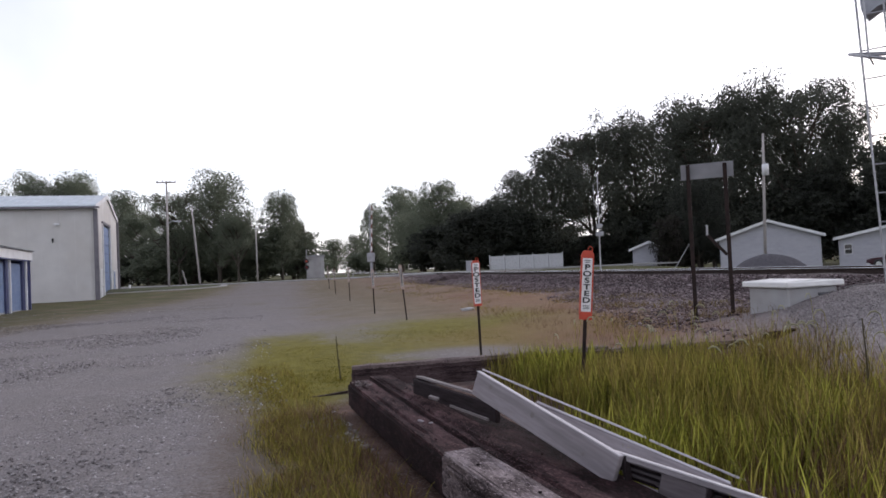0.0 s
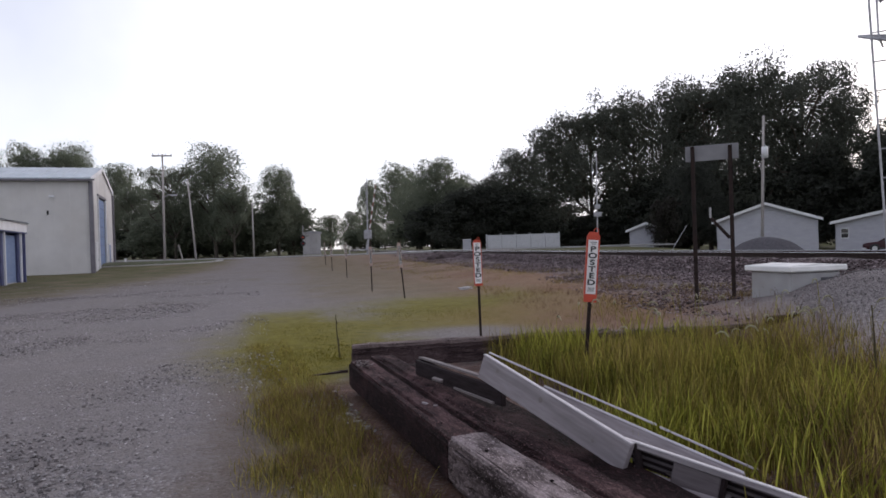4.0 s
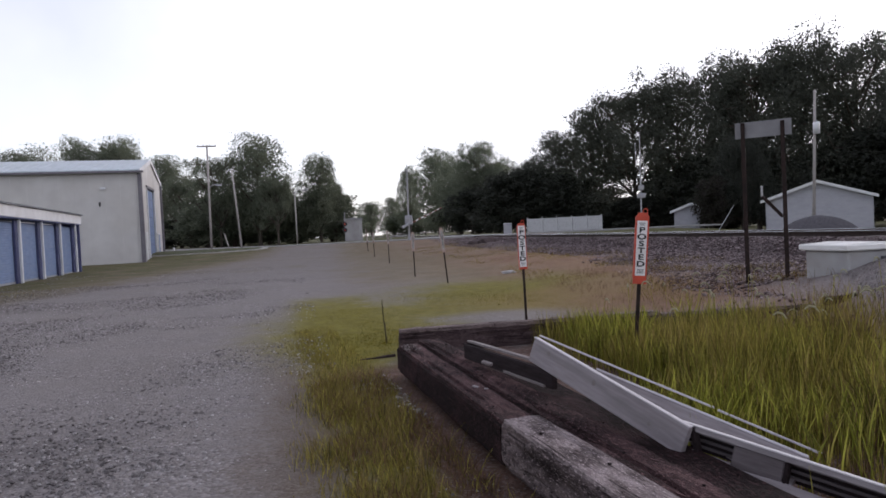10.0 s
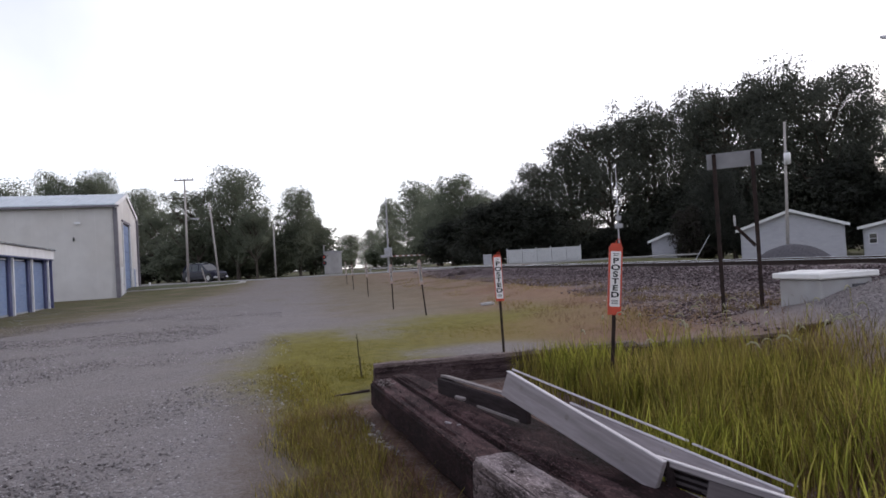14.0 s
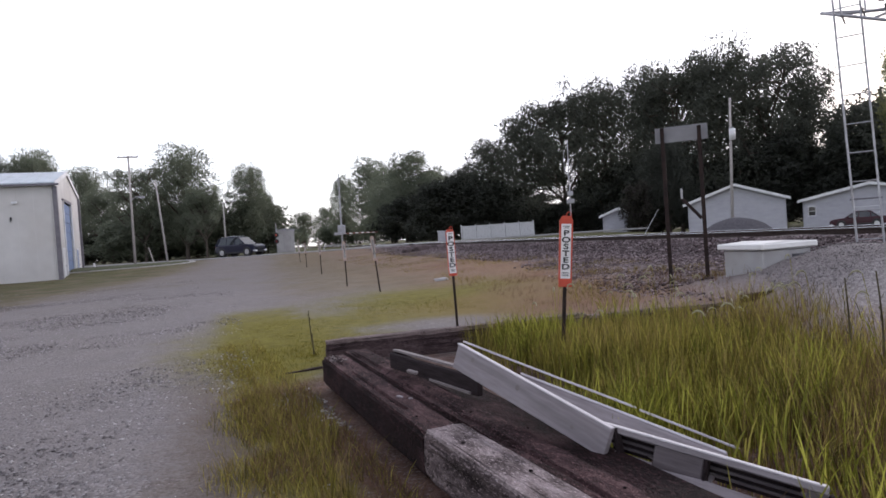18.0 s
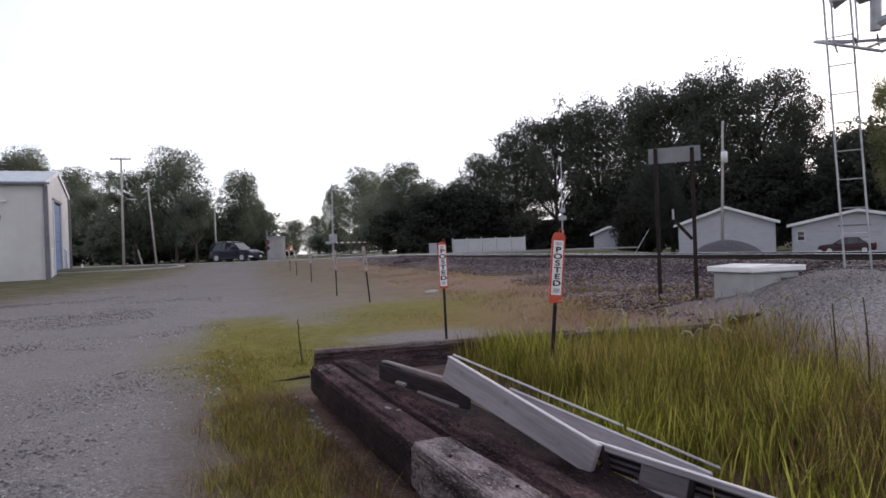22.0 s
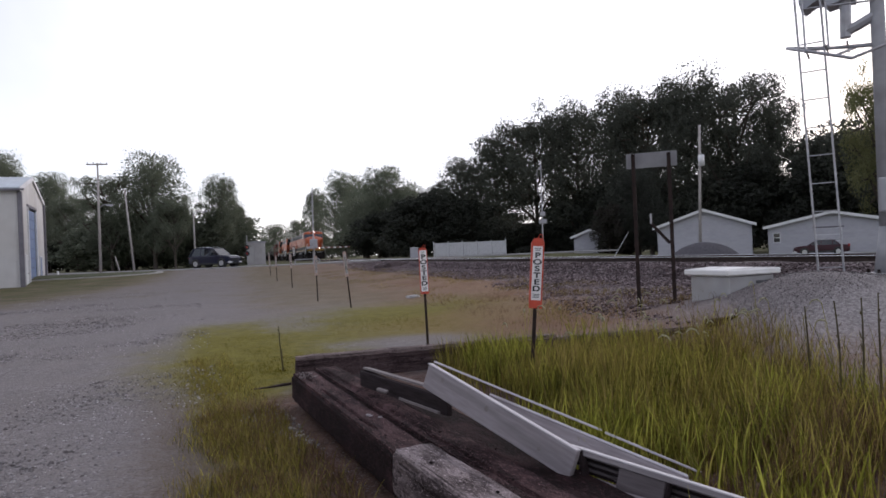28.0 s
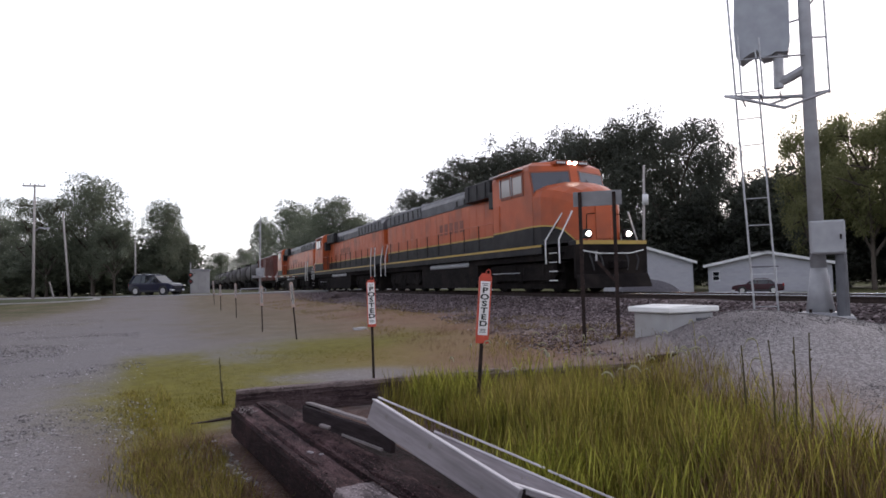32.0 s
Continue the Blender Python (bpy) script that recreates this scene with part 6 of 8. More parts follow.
scatter_blades("tall_grass", "tall green grass growing behind the sleepers", 16500, tall_spot, 0.22, 0.62, 0.0038, M_GRASS, 1, 0.24, 4)
scatter_blades("tall_grass", "lush bright green blades in the tall grass", 5200, lush_spot, 0.20, 0.54, 0.0054, M_LUSH, 12, 0.30, 4)
scatter_blades("tall_grass", "yellowing stems among the tall grass", 5000, tall_spot, 0.35, 0.70, 0.0026, M_DRYGRASS, 2, 0.2, 4)
scatter_blades("dead_grass", "fine dead brown stems in the tall grass", 10000, brown_spot, 0.20, 0.56, 0.0024, M_DEADGRASS, 7, 0.4, 3)
scatter_blades("dead_grass", "thin brown weeds at the edge of the gravel mound", 1500, fringe_spot, 0.10, 0.42, 0.0018, M_DEADGRASS, 14, 0.4, 3)
scatter_blades("tall_grass", "thin green grass at the foot of the gravel mound", 1500, fringe_spot, 0.12, 0.44, 0.0028, M_GRASS, 15, 0.4, 3)
scatter_blades("dead_grass", "dry brown weeds round the iron sign posts", 2000, weed_spot, 0.03, 0.17, 0.0030, M_DEADGRASS, 16, 0.6, 3)
scatter_blades("dead_grass", "dead brown tufts between the grass and the sleepers", 5200, bare_spot, 0.03, 0.20, 0.0020, M_DEADGRASS, 8, 0.8, 2)
scatter_blades("rough_grass", "scattered green blades on the soil by the sleepers", 2200, bare_spot, 0.03, 0.17, 0.0022, M_GRASS, 18, 0.6, 3)
scatter_blades("rough_grass", "rough yellow-green grass along the gravel edge", 6500, strip_spot, 0.05, 0.30, 0.0020, M_DRYGRASS, 3, 0.35)
scatter_blades("rough_grass", "short green grass along the gravel edge", 10000, strip_spot, 0.05, 0.27, 0.0024, M_GRASS, 4, 0.35)
scatter_blades("short_grass", "thin short grass round the markers", 16000, moss_spot, 0.010, 0.045, 0.0026, M_MOSSBLADE, 5, 0.7, 2)
scatter_blades("dry_grass", "dry tufts at the foot of the ballast", 9000, verge_spot, 0.03, 0.15, 0.004, M_DRYGRASS, 6, 0.7, 2)


def build_weeds():
    """Single weeds that stand out: bent foxtail heads over the grass, and tall dry stalks."""
    r = random.Random(21)
    k = 0
    while k < 46:
        b, a = r.uniform(0.2, 3.4), r.uniform(1.9, 4.4)
        q = tie_pt(b, a, 0)
        if k >= 34:                                # a looser group at the end of the timber edging
            q = Vector((r.uniform(3.0, 4.25), r.uniform(6.8, 8.1), 0))
        z = ground_z(q.x, q.y)
        e = thing("foxtail", "bent foxtail grass with a pale seed head", "weed", pose(q.x, q.y, z), "foxtails in the tall grass")
        h, ang = r.uniform(0.52, 0.80) * (0.66 if k >= 34 else 1.0), r.uniform(0, 6.28)
        d = Vector((math.cos(ang), math.sin(ang), 0))
        bm = BM()
        bm_tube(bm, [(0, 0, -0.02), d * 0.04 + Vector((0, 0, h * 0.6)), d * 0.09 + Vector((0, 0, h))], 0.0022, 4)
        part("stem", bm, M_GRASS, e)
        bm = BM()
        p0 = d * 0.09 + Vector((0, 0, h))
        pts = [p0, p0 + d * 0.03 + Vector((0, 0, 0.022)), p0 + d * 0.065 + Vector((0, 0, 0.015)), p0 + d * 0.09 + Vector((0, 0, -0.02))]
        for (u, v), (r1, r2) in zip(zip(pts, pts[1:]), ((0.004, 0.0075), (0.0075, 0.007), (0.007, 0.003))):
            bm_cyl(bm, u, v, r1, r2, 6)
        part("seed_head", bm, M_SEED, e)
        k += 1
    for x, y, h, lean in ((-1.2, 8.4, 0.55, -0.03), (3.40, 5.45, 0.76, 0.0), (3.32, 4.95, 0.86, -0.02), (3.32, 4.72, 0.90, 0.02), (3.44, 4.72, 0.92, 0.03)):
        z = ground_z(x, y)
        e = thing("dry_stalk", "tall dry brown weed stalk", "weed", pose(x, y, z), "dry stalks")
        bm = BM()
        pts = [Vector((lean * t * t + 0.008 * math.sin(5 * t + x * 9), 0.01 * t, h * t - 0.02)) for t in (0, 0.2, 0.4, 0.6, 0.8, 1.0)]
        for i, (u, v) in enumerate(zip(pts, pts[1:])):
            bm_cyl(bm, u, v, 0.0105 - 0.0012 * i, 0.0105 - 0.0012 * (i + 1), 6)
        part("stem", bm, M_STALK, e)
        for i in range(9):                          # narrow dead leaves hugging the stem
            t = 0.12 + 0.09 * i
            ang = r.uniform(0, 6.28)
            d = Vector((math.cos(ang), math.sin(ang), 0))
            p0 = Vector((lean * t * t, 0.01 * t, h * t))
            bm = BM()
            side = Vector((-d.y, d.x, 0)) * 0.006
            tip = p0 + d * r.uniform(0.015, 0.035) + Vector((0, 0, r.uniform(0.05, 0.12) * (1.2 - t)))
            mid = p0.lerp(tip, 0.5) + d * 0.008
            q = [bm.verts.new(c) for c in (p0 - side * 0.6, p0 + side * 0.6, mid + side, mid - side, tip)]
            bm.faces.new((q[0], q[1], q[2], q[3]))
            bm.faces.new((q[3], q[2], q[4]))
            part("leaf", bm, M_STALK, e)
    # broad-leaved blades by the pallet
    for x, y, n in ((1.66, 3.62, 5), (1.42, 4.0, 4), (1.95, 3.5, 5)):
        z = ground_z(x, y)
        e = thing("broad_grass", "clump of broad bright grass blades beside the pallet", "grass clump", pose(x, y, z), "broad grass clumps")
        for i in range(n):
            ang, h = r.uniform(0, 6.28), r.uniform(0.22, 0.42)
            d = Vector((math.cos(ang), math.sin(ang), 0))
            s = Vector((-d.y, d.x, 0)) * 0.007
            bm = BM()
            prev = None
            for t in (0, 0.3, 0.6, 0.85, 1.0):
                c = d * (0.18 * t * t) + Vector((0, 0, h * (t - 0.22 * t * t)))
                w = s * (1 - t) ** 0.6
                cur = (bm.verts.new(c - w), bm.verts.new(c + w)) if t < 1 else (bm.verts.new(c),)
                if prev:
                    bm.faces.new((prev[0], prev[1], *cur[::-1]))
                prev = cur
            part("blade", bm, M_GRASS, e)


build_weeds()


def scatter_stones(name, label, count, spot, smin, smax, m, seed, category="stones"):
    """Loose stones: small uneven eight-sided lumps joined into one object."""
    r = np.random.RandomState(seed)
    V, F = [], []
    made = 0
    while made < count:
        got = spot(r)
        if got is None:
            continue
        x, y, z = got
        s = smin + (smax - smin) * r.rand() ** 2.5
        i = len(V)
        j = 0.6 + 0.8 * r.rand(6)
        a = r.rand() * 6.283
        c, d = math.cos(a) * s, math.sin(a) * s
        V += [(x + c * j[0], y + d * j[0], z), (x - d * j[1], y + c * j[1], z + 0.2 * s), (x - c * j[2], y - d * j[2], z), (x + d * j[3], y - c * j[3], z + 0.1 * s), (x + 0.25 * s * (j[5] - 1), y, z + 0.62 * s * j[4]), (x, y, z - 0.6 * s)]
        for k in range(4):
            F.append((i + k, i + (k + 1) % 4, i + 4))
            F.append((i + (k + 1) % 4, i + k, i + 5))
        made += 1
    me = bpy.data.meshes.new(name)
    me.from_pydata(V, [], F)
    me.materials.append(m)
    return tagged(new(name, me), label, category, kind="stuff")


def yard_spot(r):
    y = 1.8 + 20 * r.rand() ** 2
    x = -0.35 - 0.29 * max(0, y - 3) - (y * 0.75 + 1.4) * r.rand()
    if r.rand() > 0.7 + 0.45 * noise.noise((x * 0.8, y * 0.8, 11)):
        return None
    return x, y, ground_z(x, y)


def coarse_spot(r):
    y = 7.0 + 25 * r.rand() ** 1.2
    x = -1.6 - 0.30 * (y - 4) - (y * 0.55 + 2) * r.rand()
    if r.rand() > 0.55 + 0.7 * noise.noise((x * 0.5, y * 0.5, 31)):
        return None
    return x, y, ground_z(x, y) - 0.004


def mound_spot(r):
    x, y = 3.5 + 6.2 * r.rand(), 4.6 + 6.6 * r.rand()
    if x < 3.6 + 0.25 * (y - 5) or (x - 5.18) ** 2 + (y - 10.05) ** 2 < 0.6 or y < 4.6:
        return None
    return x, y, ground_z(x, y) + 0.005


def bank_spot(r):
    s, p = -8 + 62 * r.rand() ** 1.5, -5.4 + 3.8 * r.rand() ** 0.8
    prof = ((-5.5, -0.3), (-4.3, -0.2), (-3.9, 0.22), (-3.0, 0.36), (-2.1, 0.68), (-1.75, 0.765), (-1.0, 0.765))
    for (a, za), (b, zb) in zip(prof, prof[1:]):
        if a <= p <= b:
            q = at_track(s, TRACK + p)
            if p < -3.6 and (q.y < 10.3 or s > 12 and r.rand() > 0.35):
                return None
            return q.x, q.y, max(za + (zb - za) * (p - a) / (b - a), ground_z(q.x, q.y)) + 0.01
    return None


def foot_spot(r):
    s, p = 2 + 44 * r.rand() ** 1.6, 9.5 - 4.0 * r.rand() ** 1.2
    q = at_track(s, p)
    if q.x > 4.0 and q.y < 10.6 or p < 6.0 + 0.2 * min(max(s - 10.5, 0), 12) - 0.5 * r.rand() ** 2:
        return None
    return q.x, q.y, ground_z(q.x, q.y)


def edge_spot(r):
    b, a = -2.5 + 5.5 * r.rand(), -0.75 + 0.75 * r.rand()
    q = tie_pt(b, a, 0)
    return q.x, q.y, ground_z(q.x, q.y)


def chip_spot(r):
    a, d = r.rand() * 6.283, 0.16 * r.rand() ** 0.6
    q = tie_pt(2.62 + 1.2 * d * math.cos(a), 0.17 + 0.55 * d * math.sin(a), 0.327)
    return q.x, q.y, q.z


for _x, _y, _z, _s in ((-0.05, 4.62, 0.336, 0.030), (0.02, 4.55, 0.336, 0.018), (0.12, 5.6, 0.336, 0.03)):
    _b = BM()
    bm_box(_b, 0, 0, 0, _s * 1.6, _s * 0.7, 0.010, pose(_x, _y, _z, 6, 4, 900 * _x), bevel=0.003)
    solid("wood_chip", _b, M_PALLET, "pale splintered chip lying on a dark sleeper", "wood chip", "chips on the sleepers")


M_STONES = leaf_mat("mixed_gravel_stone", (0.145, 0.130, 0.131), (0.25, 0.230, 0.234), (0.54, 0.51, 0.515))
scatter_stones("wood_crumbs", "pale crumbs of rotten wood on a sleeper end", 90, chip_spot, 0.004, 0.013, M_CRUMBS, 9, "wood crumbs")
M_BANKSTONES = leaf_mat("mixed_ballast_stone", (0.042, 0.028, 0.030), (0.155, 0.114, 0.118), (0.42, 0.345, 0.355))
M_MOUNDSTONES = leaf_mat("pale_crushed_stone", (0.125, 0.113, 0.113), (0.225, 0.206, 0.206), (0.40, 0.37, 0.37))
scatter_stones("loose_gravel", "loose grey stones on the gravel yard", 54000, yard_spot, 0.005, 0.021, M_STONES, 1)
scatter_stones("coarse_gravel", "coarse dark and pale stones on the yard", 18000, coarse_spot, 0.007, 0.024, M_STONES, 21)
scatter_stones("mound_gravel", "grey gravel heaped by the signal", 34000, mound_spot, 0.005, 0.013, M_MOUNDSTONES, 2)
scatter_stones("ballast_stones", "crushed grey ballast stones", 44000, bank_spot, 0.02, 0.055, M_BANKSTONES, 3)
scatter_stones("scattered_ballast", "scattered stones at the foot of the ballast", 17000, foot_spot, 0.010, 0.042, M_BANKSTONES, 4)
scatter_stones("edge_gravel", "loose stones beside the sleepers", 6000, edge_spot, 0.006, 0.030, M_STONES, 5)


# ---- trees ----
def tree_meshes(seed, leaves, leaf, lobes=26, low=0.08):
    """Trunk with limbs, and a crown of leaf clumps: meshes for a tree 1 m high and about 1 m in crown radius."""
    r = np.random.RandomState(seed)
    centres = []
    for k in range(lobes):
        t = (k + 0.5) / lobes
        z = low + 0.10 + (0.86 - low) * t
        rad = (0.42 + 0.58 * math.sin(math.pi * min(1, (z - low) / (1 - low) * 0.85 + 0.12)) ) * 0.72 * (0.5 + 0.5 * r.rand())
        a = k * 2.399 + r.rand()
        centres.append((rad * math.cos(a), rad * math.sin(a), z, 0.30 + 0.16 * r.rand()))
    centres += [(0.1 * r.randn(), 0.1 * r.randn(), 0.35 + 0.5 * k / 5, 0.40) for k in range(6)]
    V, F = [], []
    per = leaves // len(centres)
    for cx, cy, cz, cr in centres:
        d = r.randn(per, 3)
        d /= np.linalg.norm(d, axis=1)[:, None]
        rr = cr * (0.55 + 0.5 * r.rand(per)) * (1 + 0.25 * np.sin(d[:, 0] * 5 + d[:, 2] * 4))
        P = np.stack([cx + d[:, 0] * rr, cy + d[:, 1] * rr, cz + d[:, 2] * rr * 0.30], 1)
        n1 = r.randn(per, 3)
        n1 /= np.linalg.norm(n1, axis=1)[:, None]
        n2 = np.cross(n1, r.randn(per, 3))
        n2 /= np.linalg.norm(n2, axis=1)[:, None]
        s = leaf * (0.6 + 0.8 * r.rand(per))[:, None]
        sc = np.array([1, 1, 0.36])
        for p, u, v in zip(P, n1 * s * sc, n2 * s * 0.55 * sc):
            i = len(V)
            V += [tuple(p - u), tuple(p + v), tuple(p + u), tuple(p - v)]
            F.append((i, i + 1, i + 2, i + 3))
    crown = bpy.data.meshes.new("crown")
    crown.from_pydata(V, [], F)
    bm = BM()
    bm_cyl(bm, (0, 0, -0.02), (0.01, 0, 0.35), 0.055, 0.038, 9)
    bm_cyl(bm, (0.01, 0, 0.35), (0.0, 0.02, 0.8), 0.038, 0.012, 8)
    for cx, cy, cz, cr in centres[::2]:
        z0 = max(0.12, cz - 0.22)
        bm_cyl(bm, (0.0, 0, z0), (cx * 0.8, cy * 0.8, cz), 0.018, 0.006, 6)
    trunk = bpy.data.meshes.new("trunk")
    bm.to_mesh(trunk)
    bm.free()
    trunk.materials.append(M_BARK)
    return trunk, crown


def open_tree_meshes(seed, limbs=15, leaf=0.018, per=330):
    """An airy tree: limbs that fan upwards, twigs on them, a small cluster of leaves on each twig."""
    r = np.random.RandomState(seed)
    V, F = [], []
    bm = BM()
    bm_cyl(bm, (0, 0, -0.02), (0.01, 0, 0.30), 0.05, 0.036, 9)
    bm_cyl(bm, (0.01, 0, 0.30), (0.0, 0.02, 0.80), 0.036, 0.010, 8)
    spots = [(0.0, 0.0, 0.86), (0.22, 0.12, 0.85), (-0.2, -0.15, 0.86), (0.15, -0.26, 0.84), (-0.2, 0.25, 0.84)]
    for k in range(limbs):
        t = (k + 0.5) / limbs
        a, z0 = k * 2.399 + 0.6 * r.rand(), 0.16 + 0.50 * t
        reach = (0.62 + 0.38 * math.sin(math.pi * (0.25 + 0.6 * t))) * (0.65 + 0.3 * r.rand()) * (1.05 - 0.22 * t)
        z1 = min(0.86 + 0.06 * r.rand(), z0 + 0.20 + 0.14 * r.rand() + 0.10 * t)
        o, tip = Vector((0, 0, z0)), Vector((reach * math.cos(a), reach * math.sin(a), z1))
        bm_cyl(bm, o, tip, 0.017, 0.005, 6)
        spots.append(tuple(tip))
        for j in range(6):
            u = 0.35 + 0.65 * r.rand()
            p = o.lerp(tip, u)
            q = p + Vector((0.24 * r.randn(), 0.24 * r.randn(), 0.03 + 0.055 * r.randn()))
            bm_cyl(bm, p, q, 0.006, 0.003, 5)
            spots.append(tuple(q))
    for cx, cy, cz in spots:
        cr = 0.15 + 0.10 * r.rand()
        n = int(per * (0.6 + 0.8 * r.rand()))
        d = r.randn(n, 3)
        d *= (r.rand(n) ** 0.45 / np.linalg.norm(d, axis=1))[:, None] * 1.05
        P = np.stack([cx + d[:, 0] * cr, cy + d[:, 1] * cr, cz + d[:, 2] * cr * 0.36], 1)
        n1 = r.randn(n, 3)
        n1 /= np.linalg.norm(n1, axis=1)[:, None]
        n2 = np.cross(n1, r.randn(n, 3))
        n2 /= np.linalg.norm(n2, axis=1)[:, None]
        s = leaf * (0.6 + 0.8 * r.rand(n))[:, None]
        sc = np.array([1, 1, 0.36])
        for p, u, v in zip(P, n1 * s * sc, n2 * s * 0.55 * sc):
            i = len(V)
            V += [tuple(p - u), tuple(p + v), tuple(p + u), tuple(p - v)]
            F.append((i, i + 1, i + 2, i + 3))
    crown = bpy.data.meshes.new("crown")
    crown.from_pydata(V, [], F)
    trunk = bpy.data.meshes.new("trunk")
    bm.to_mesh(trunk)
    bm.free()
    trunk.materials.append(M_BARK)
    return trunk, crown


FORMS = [tree_meshes(100 + k, 40000, 0.0185) for k in range(4)]
OPEN_FORMS = [open_tree_meshes(200 + k) for k in range(3)]
BUSH = [tree_meshes(300 + k, 13000, 0.045, 16, 0.0) for k in range(2)]
CROWNS = {}


def tree(x, y, top, r, form, leaf_m, label, turn, group="trees"):
    trunk, crown = form
    key = (crown.name, leaf_m.name)
    if key not in CROWNS:
        me = crown.copy()
        me.materials.clear()
        me.materials.append(leaf_m)
        CROWNS[key] = me
    gz = ground_z(x, y)
    e = thing("tree", label, "tree", Matrix.LocRotScale((x, y, gz), Euler((0, 0, turn)), (r, r, top - gz)), group)
    share("trunk", trunk, e, Matrix.Identity(4))
    share("crown", CROWNS[key], e, Matrix.Identity(4))


LEFT = "tall leafy green tree beside the road"
MID = "broad dark green tree beyond the crossing"
RIGHT = "tall dark leafy tree behind the houses"
LACY = "tall open tree with light through its leaves"
tree(-64.9, 107.1, 18.9, 5.7, FORMS[0], M_LEAF2, LEFT, 0.0)
tree(-62.5, 114.0, 19.3, 6.2, FORMS[3], M_LEAF2, LEFT, 1.2)
tree(-60.1, 109.8, 19.1, 5.3, FORMS[1], M_LEAF2, LEFT, 2.4)
tree(-45.2, 93.9, 14.0, 4.4, FORMS[2], M_LEAF2, LEFT, 4.8)
tree(-39.8, 89.8, 11.1, 3.2, OPEN_FORMS[0], M_LEAF2, LEFT, 0.92)
tree(-30.2, 76.5, 11.8, 3.5, OPEN_FORMS[1], M_LEAF2, LEFT, 3.32)
tree(-25.5, 76.1, 13.3, 4.6, FORMS[1], M_LEAF2, LEFT, 5.72)
tree(-22.4, 72.9, 8.7, 2.5, OPEN_FORMS[0], M_LEAF2, LEFT, 1.84)
tree(-18.9, 78.0, 10.9, 3.3, FORMS[3], M_LEAF2, LEFT, 4.24)
tree(-17.6, 80.3, 7.9, 2.0, FORMS[0], M_LEAF2, LEFT, 0.36)
tree(-69.2, 414.5, 21.9, 11.0, FORMS[1], M_LEAF2, MID, 2.76)
tree(-27.4, 203.4, 12.5, 4.1, FORMS[2], M_LEAF2, MID, 5.16)
tree(-77.5, 423.2, 14.8, 4.8, FORMS[3], M_LEAF2, MID, 1.28)
tree(-19.2, 179.2, 18.9, 4.7, FORMS[0], M_LEAF2, MID, 3.68)
tree(-9.7, 150.0, 19.4, 7.0, FORMS[1], M_LEAF2, MID, 6.08)
tree(-0.6, 114.3, 16.0, 6.0, FORMS[2], M_LEAF2, MID, 2.2)
tree(2.8, 112.2, 11.6, 3.2, FORMS[3], M_LEAF2, MID, 4.6)
tree(-5.2, 138.0, 15.6, 6.5, FORMS[3], M_LEAF2, MID, 4.1)
tree(3.0, 122.0, 13.5, 5.5, FORMS[0], M_LEAF2, MID, 1.9)
tree(-4.0, 124.2, 11.7, 7.2, FORMS[0], M_LEAF2, MID, 0.72)
tree(7.1, 98.0, 11.0, 3.6, FORMS[1], M_LEAF, RIGHT, 3.12)
tree(11.0, 95.7, 14.5, 5.1, FORMS[2], M_LEAF, RIGHT, 5.52)
tree(15.4, 93.0, 17.2, 6.6, FORMS[3], M_LEAF, RIGHT, 1.64)
tree(20.1, 90.1, 19.9, 6.5, OPEN_FORMS[2], M_LEAF, RIGHT, 4.04)
tree(24.9, 86.8, 19.5, 6.3, FORMS[0], M_LEAF, RIGHT, 0.16)
tree(29.2, 83.3, 20.5, 5.8, FORMS[2], M_LEAF, RIGHT, 2.56)
tree(31.9, 80.2, 20.5, 5.9, OPEN_FORMS[2], M_LEAF, RIGHT, 4.96)
tree(36.1, 78.4, 20.9, 7.2, FORMS[3], M_LEAF, RIGHT, 1.08)
tree(40.9, 76.1, 21.0, 5.9, OPEN_FORMS[1], M_LEAF, RIGHT, 3.48)
tree(44.1, 74.2, 17.6, 4.2, FORMS[1], M_LEAF, RIGHT, 5.88)
tree(47.0, 70.1, 12.5, 4.3, BUSH[1], M_LEAF, RIGHT, 2.0)
tree(47.6, 64.7, 12.4, 4.5, BUSH[0], M_LEAF, RIGHT, 4.4)
tree(50.9, 62.2, 12.6, 5.4, BUSH[1], M_LEAF, RIGHT, 0.52)
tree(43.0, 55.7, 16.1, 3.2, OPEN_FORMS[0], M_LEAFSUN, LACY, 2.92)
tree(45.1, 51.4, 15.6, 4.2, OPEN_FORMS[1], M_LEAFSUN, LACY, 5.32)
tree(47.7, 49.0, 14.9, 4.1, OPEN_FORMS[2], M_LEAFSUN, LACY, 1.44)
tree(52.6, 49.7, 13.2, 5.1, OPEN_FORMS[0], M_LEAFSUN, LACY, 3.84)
tree(-56.6, 70.2, 12.6, 7.3, FORMS[2], M_LEAF2, LEFT, 6.24)
tree(-57.3, 82.2, 14.1, 6.0, FORMS[3], M_LEAF2, LEFT, 2.36)
for k, (x, y) in enumerate(((-34, 82), (-30, 80), (-26, 81), (-22, 80), (-18.5, 82), (-37, 92))):
    tree(x, y, 6.0 + (k % 3), 5.2, BUSH[k % 2], M_LEAF2, "dense green bush beside the road", k * 1.3, "bushes")
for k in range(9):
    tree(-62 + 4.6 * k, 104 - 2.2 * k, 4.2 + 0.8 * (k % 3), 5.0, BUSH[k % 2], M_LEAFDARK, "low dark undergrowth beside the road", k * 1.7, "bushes")
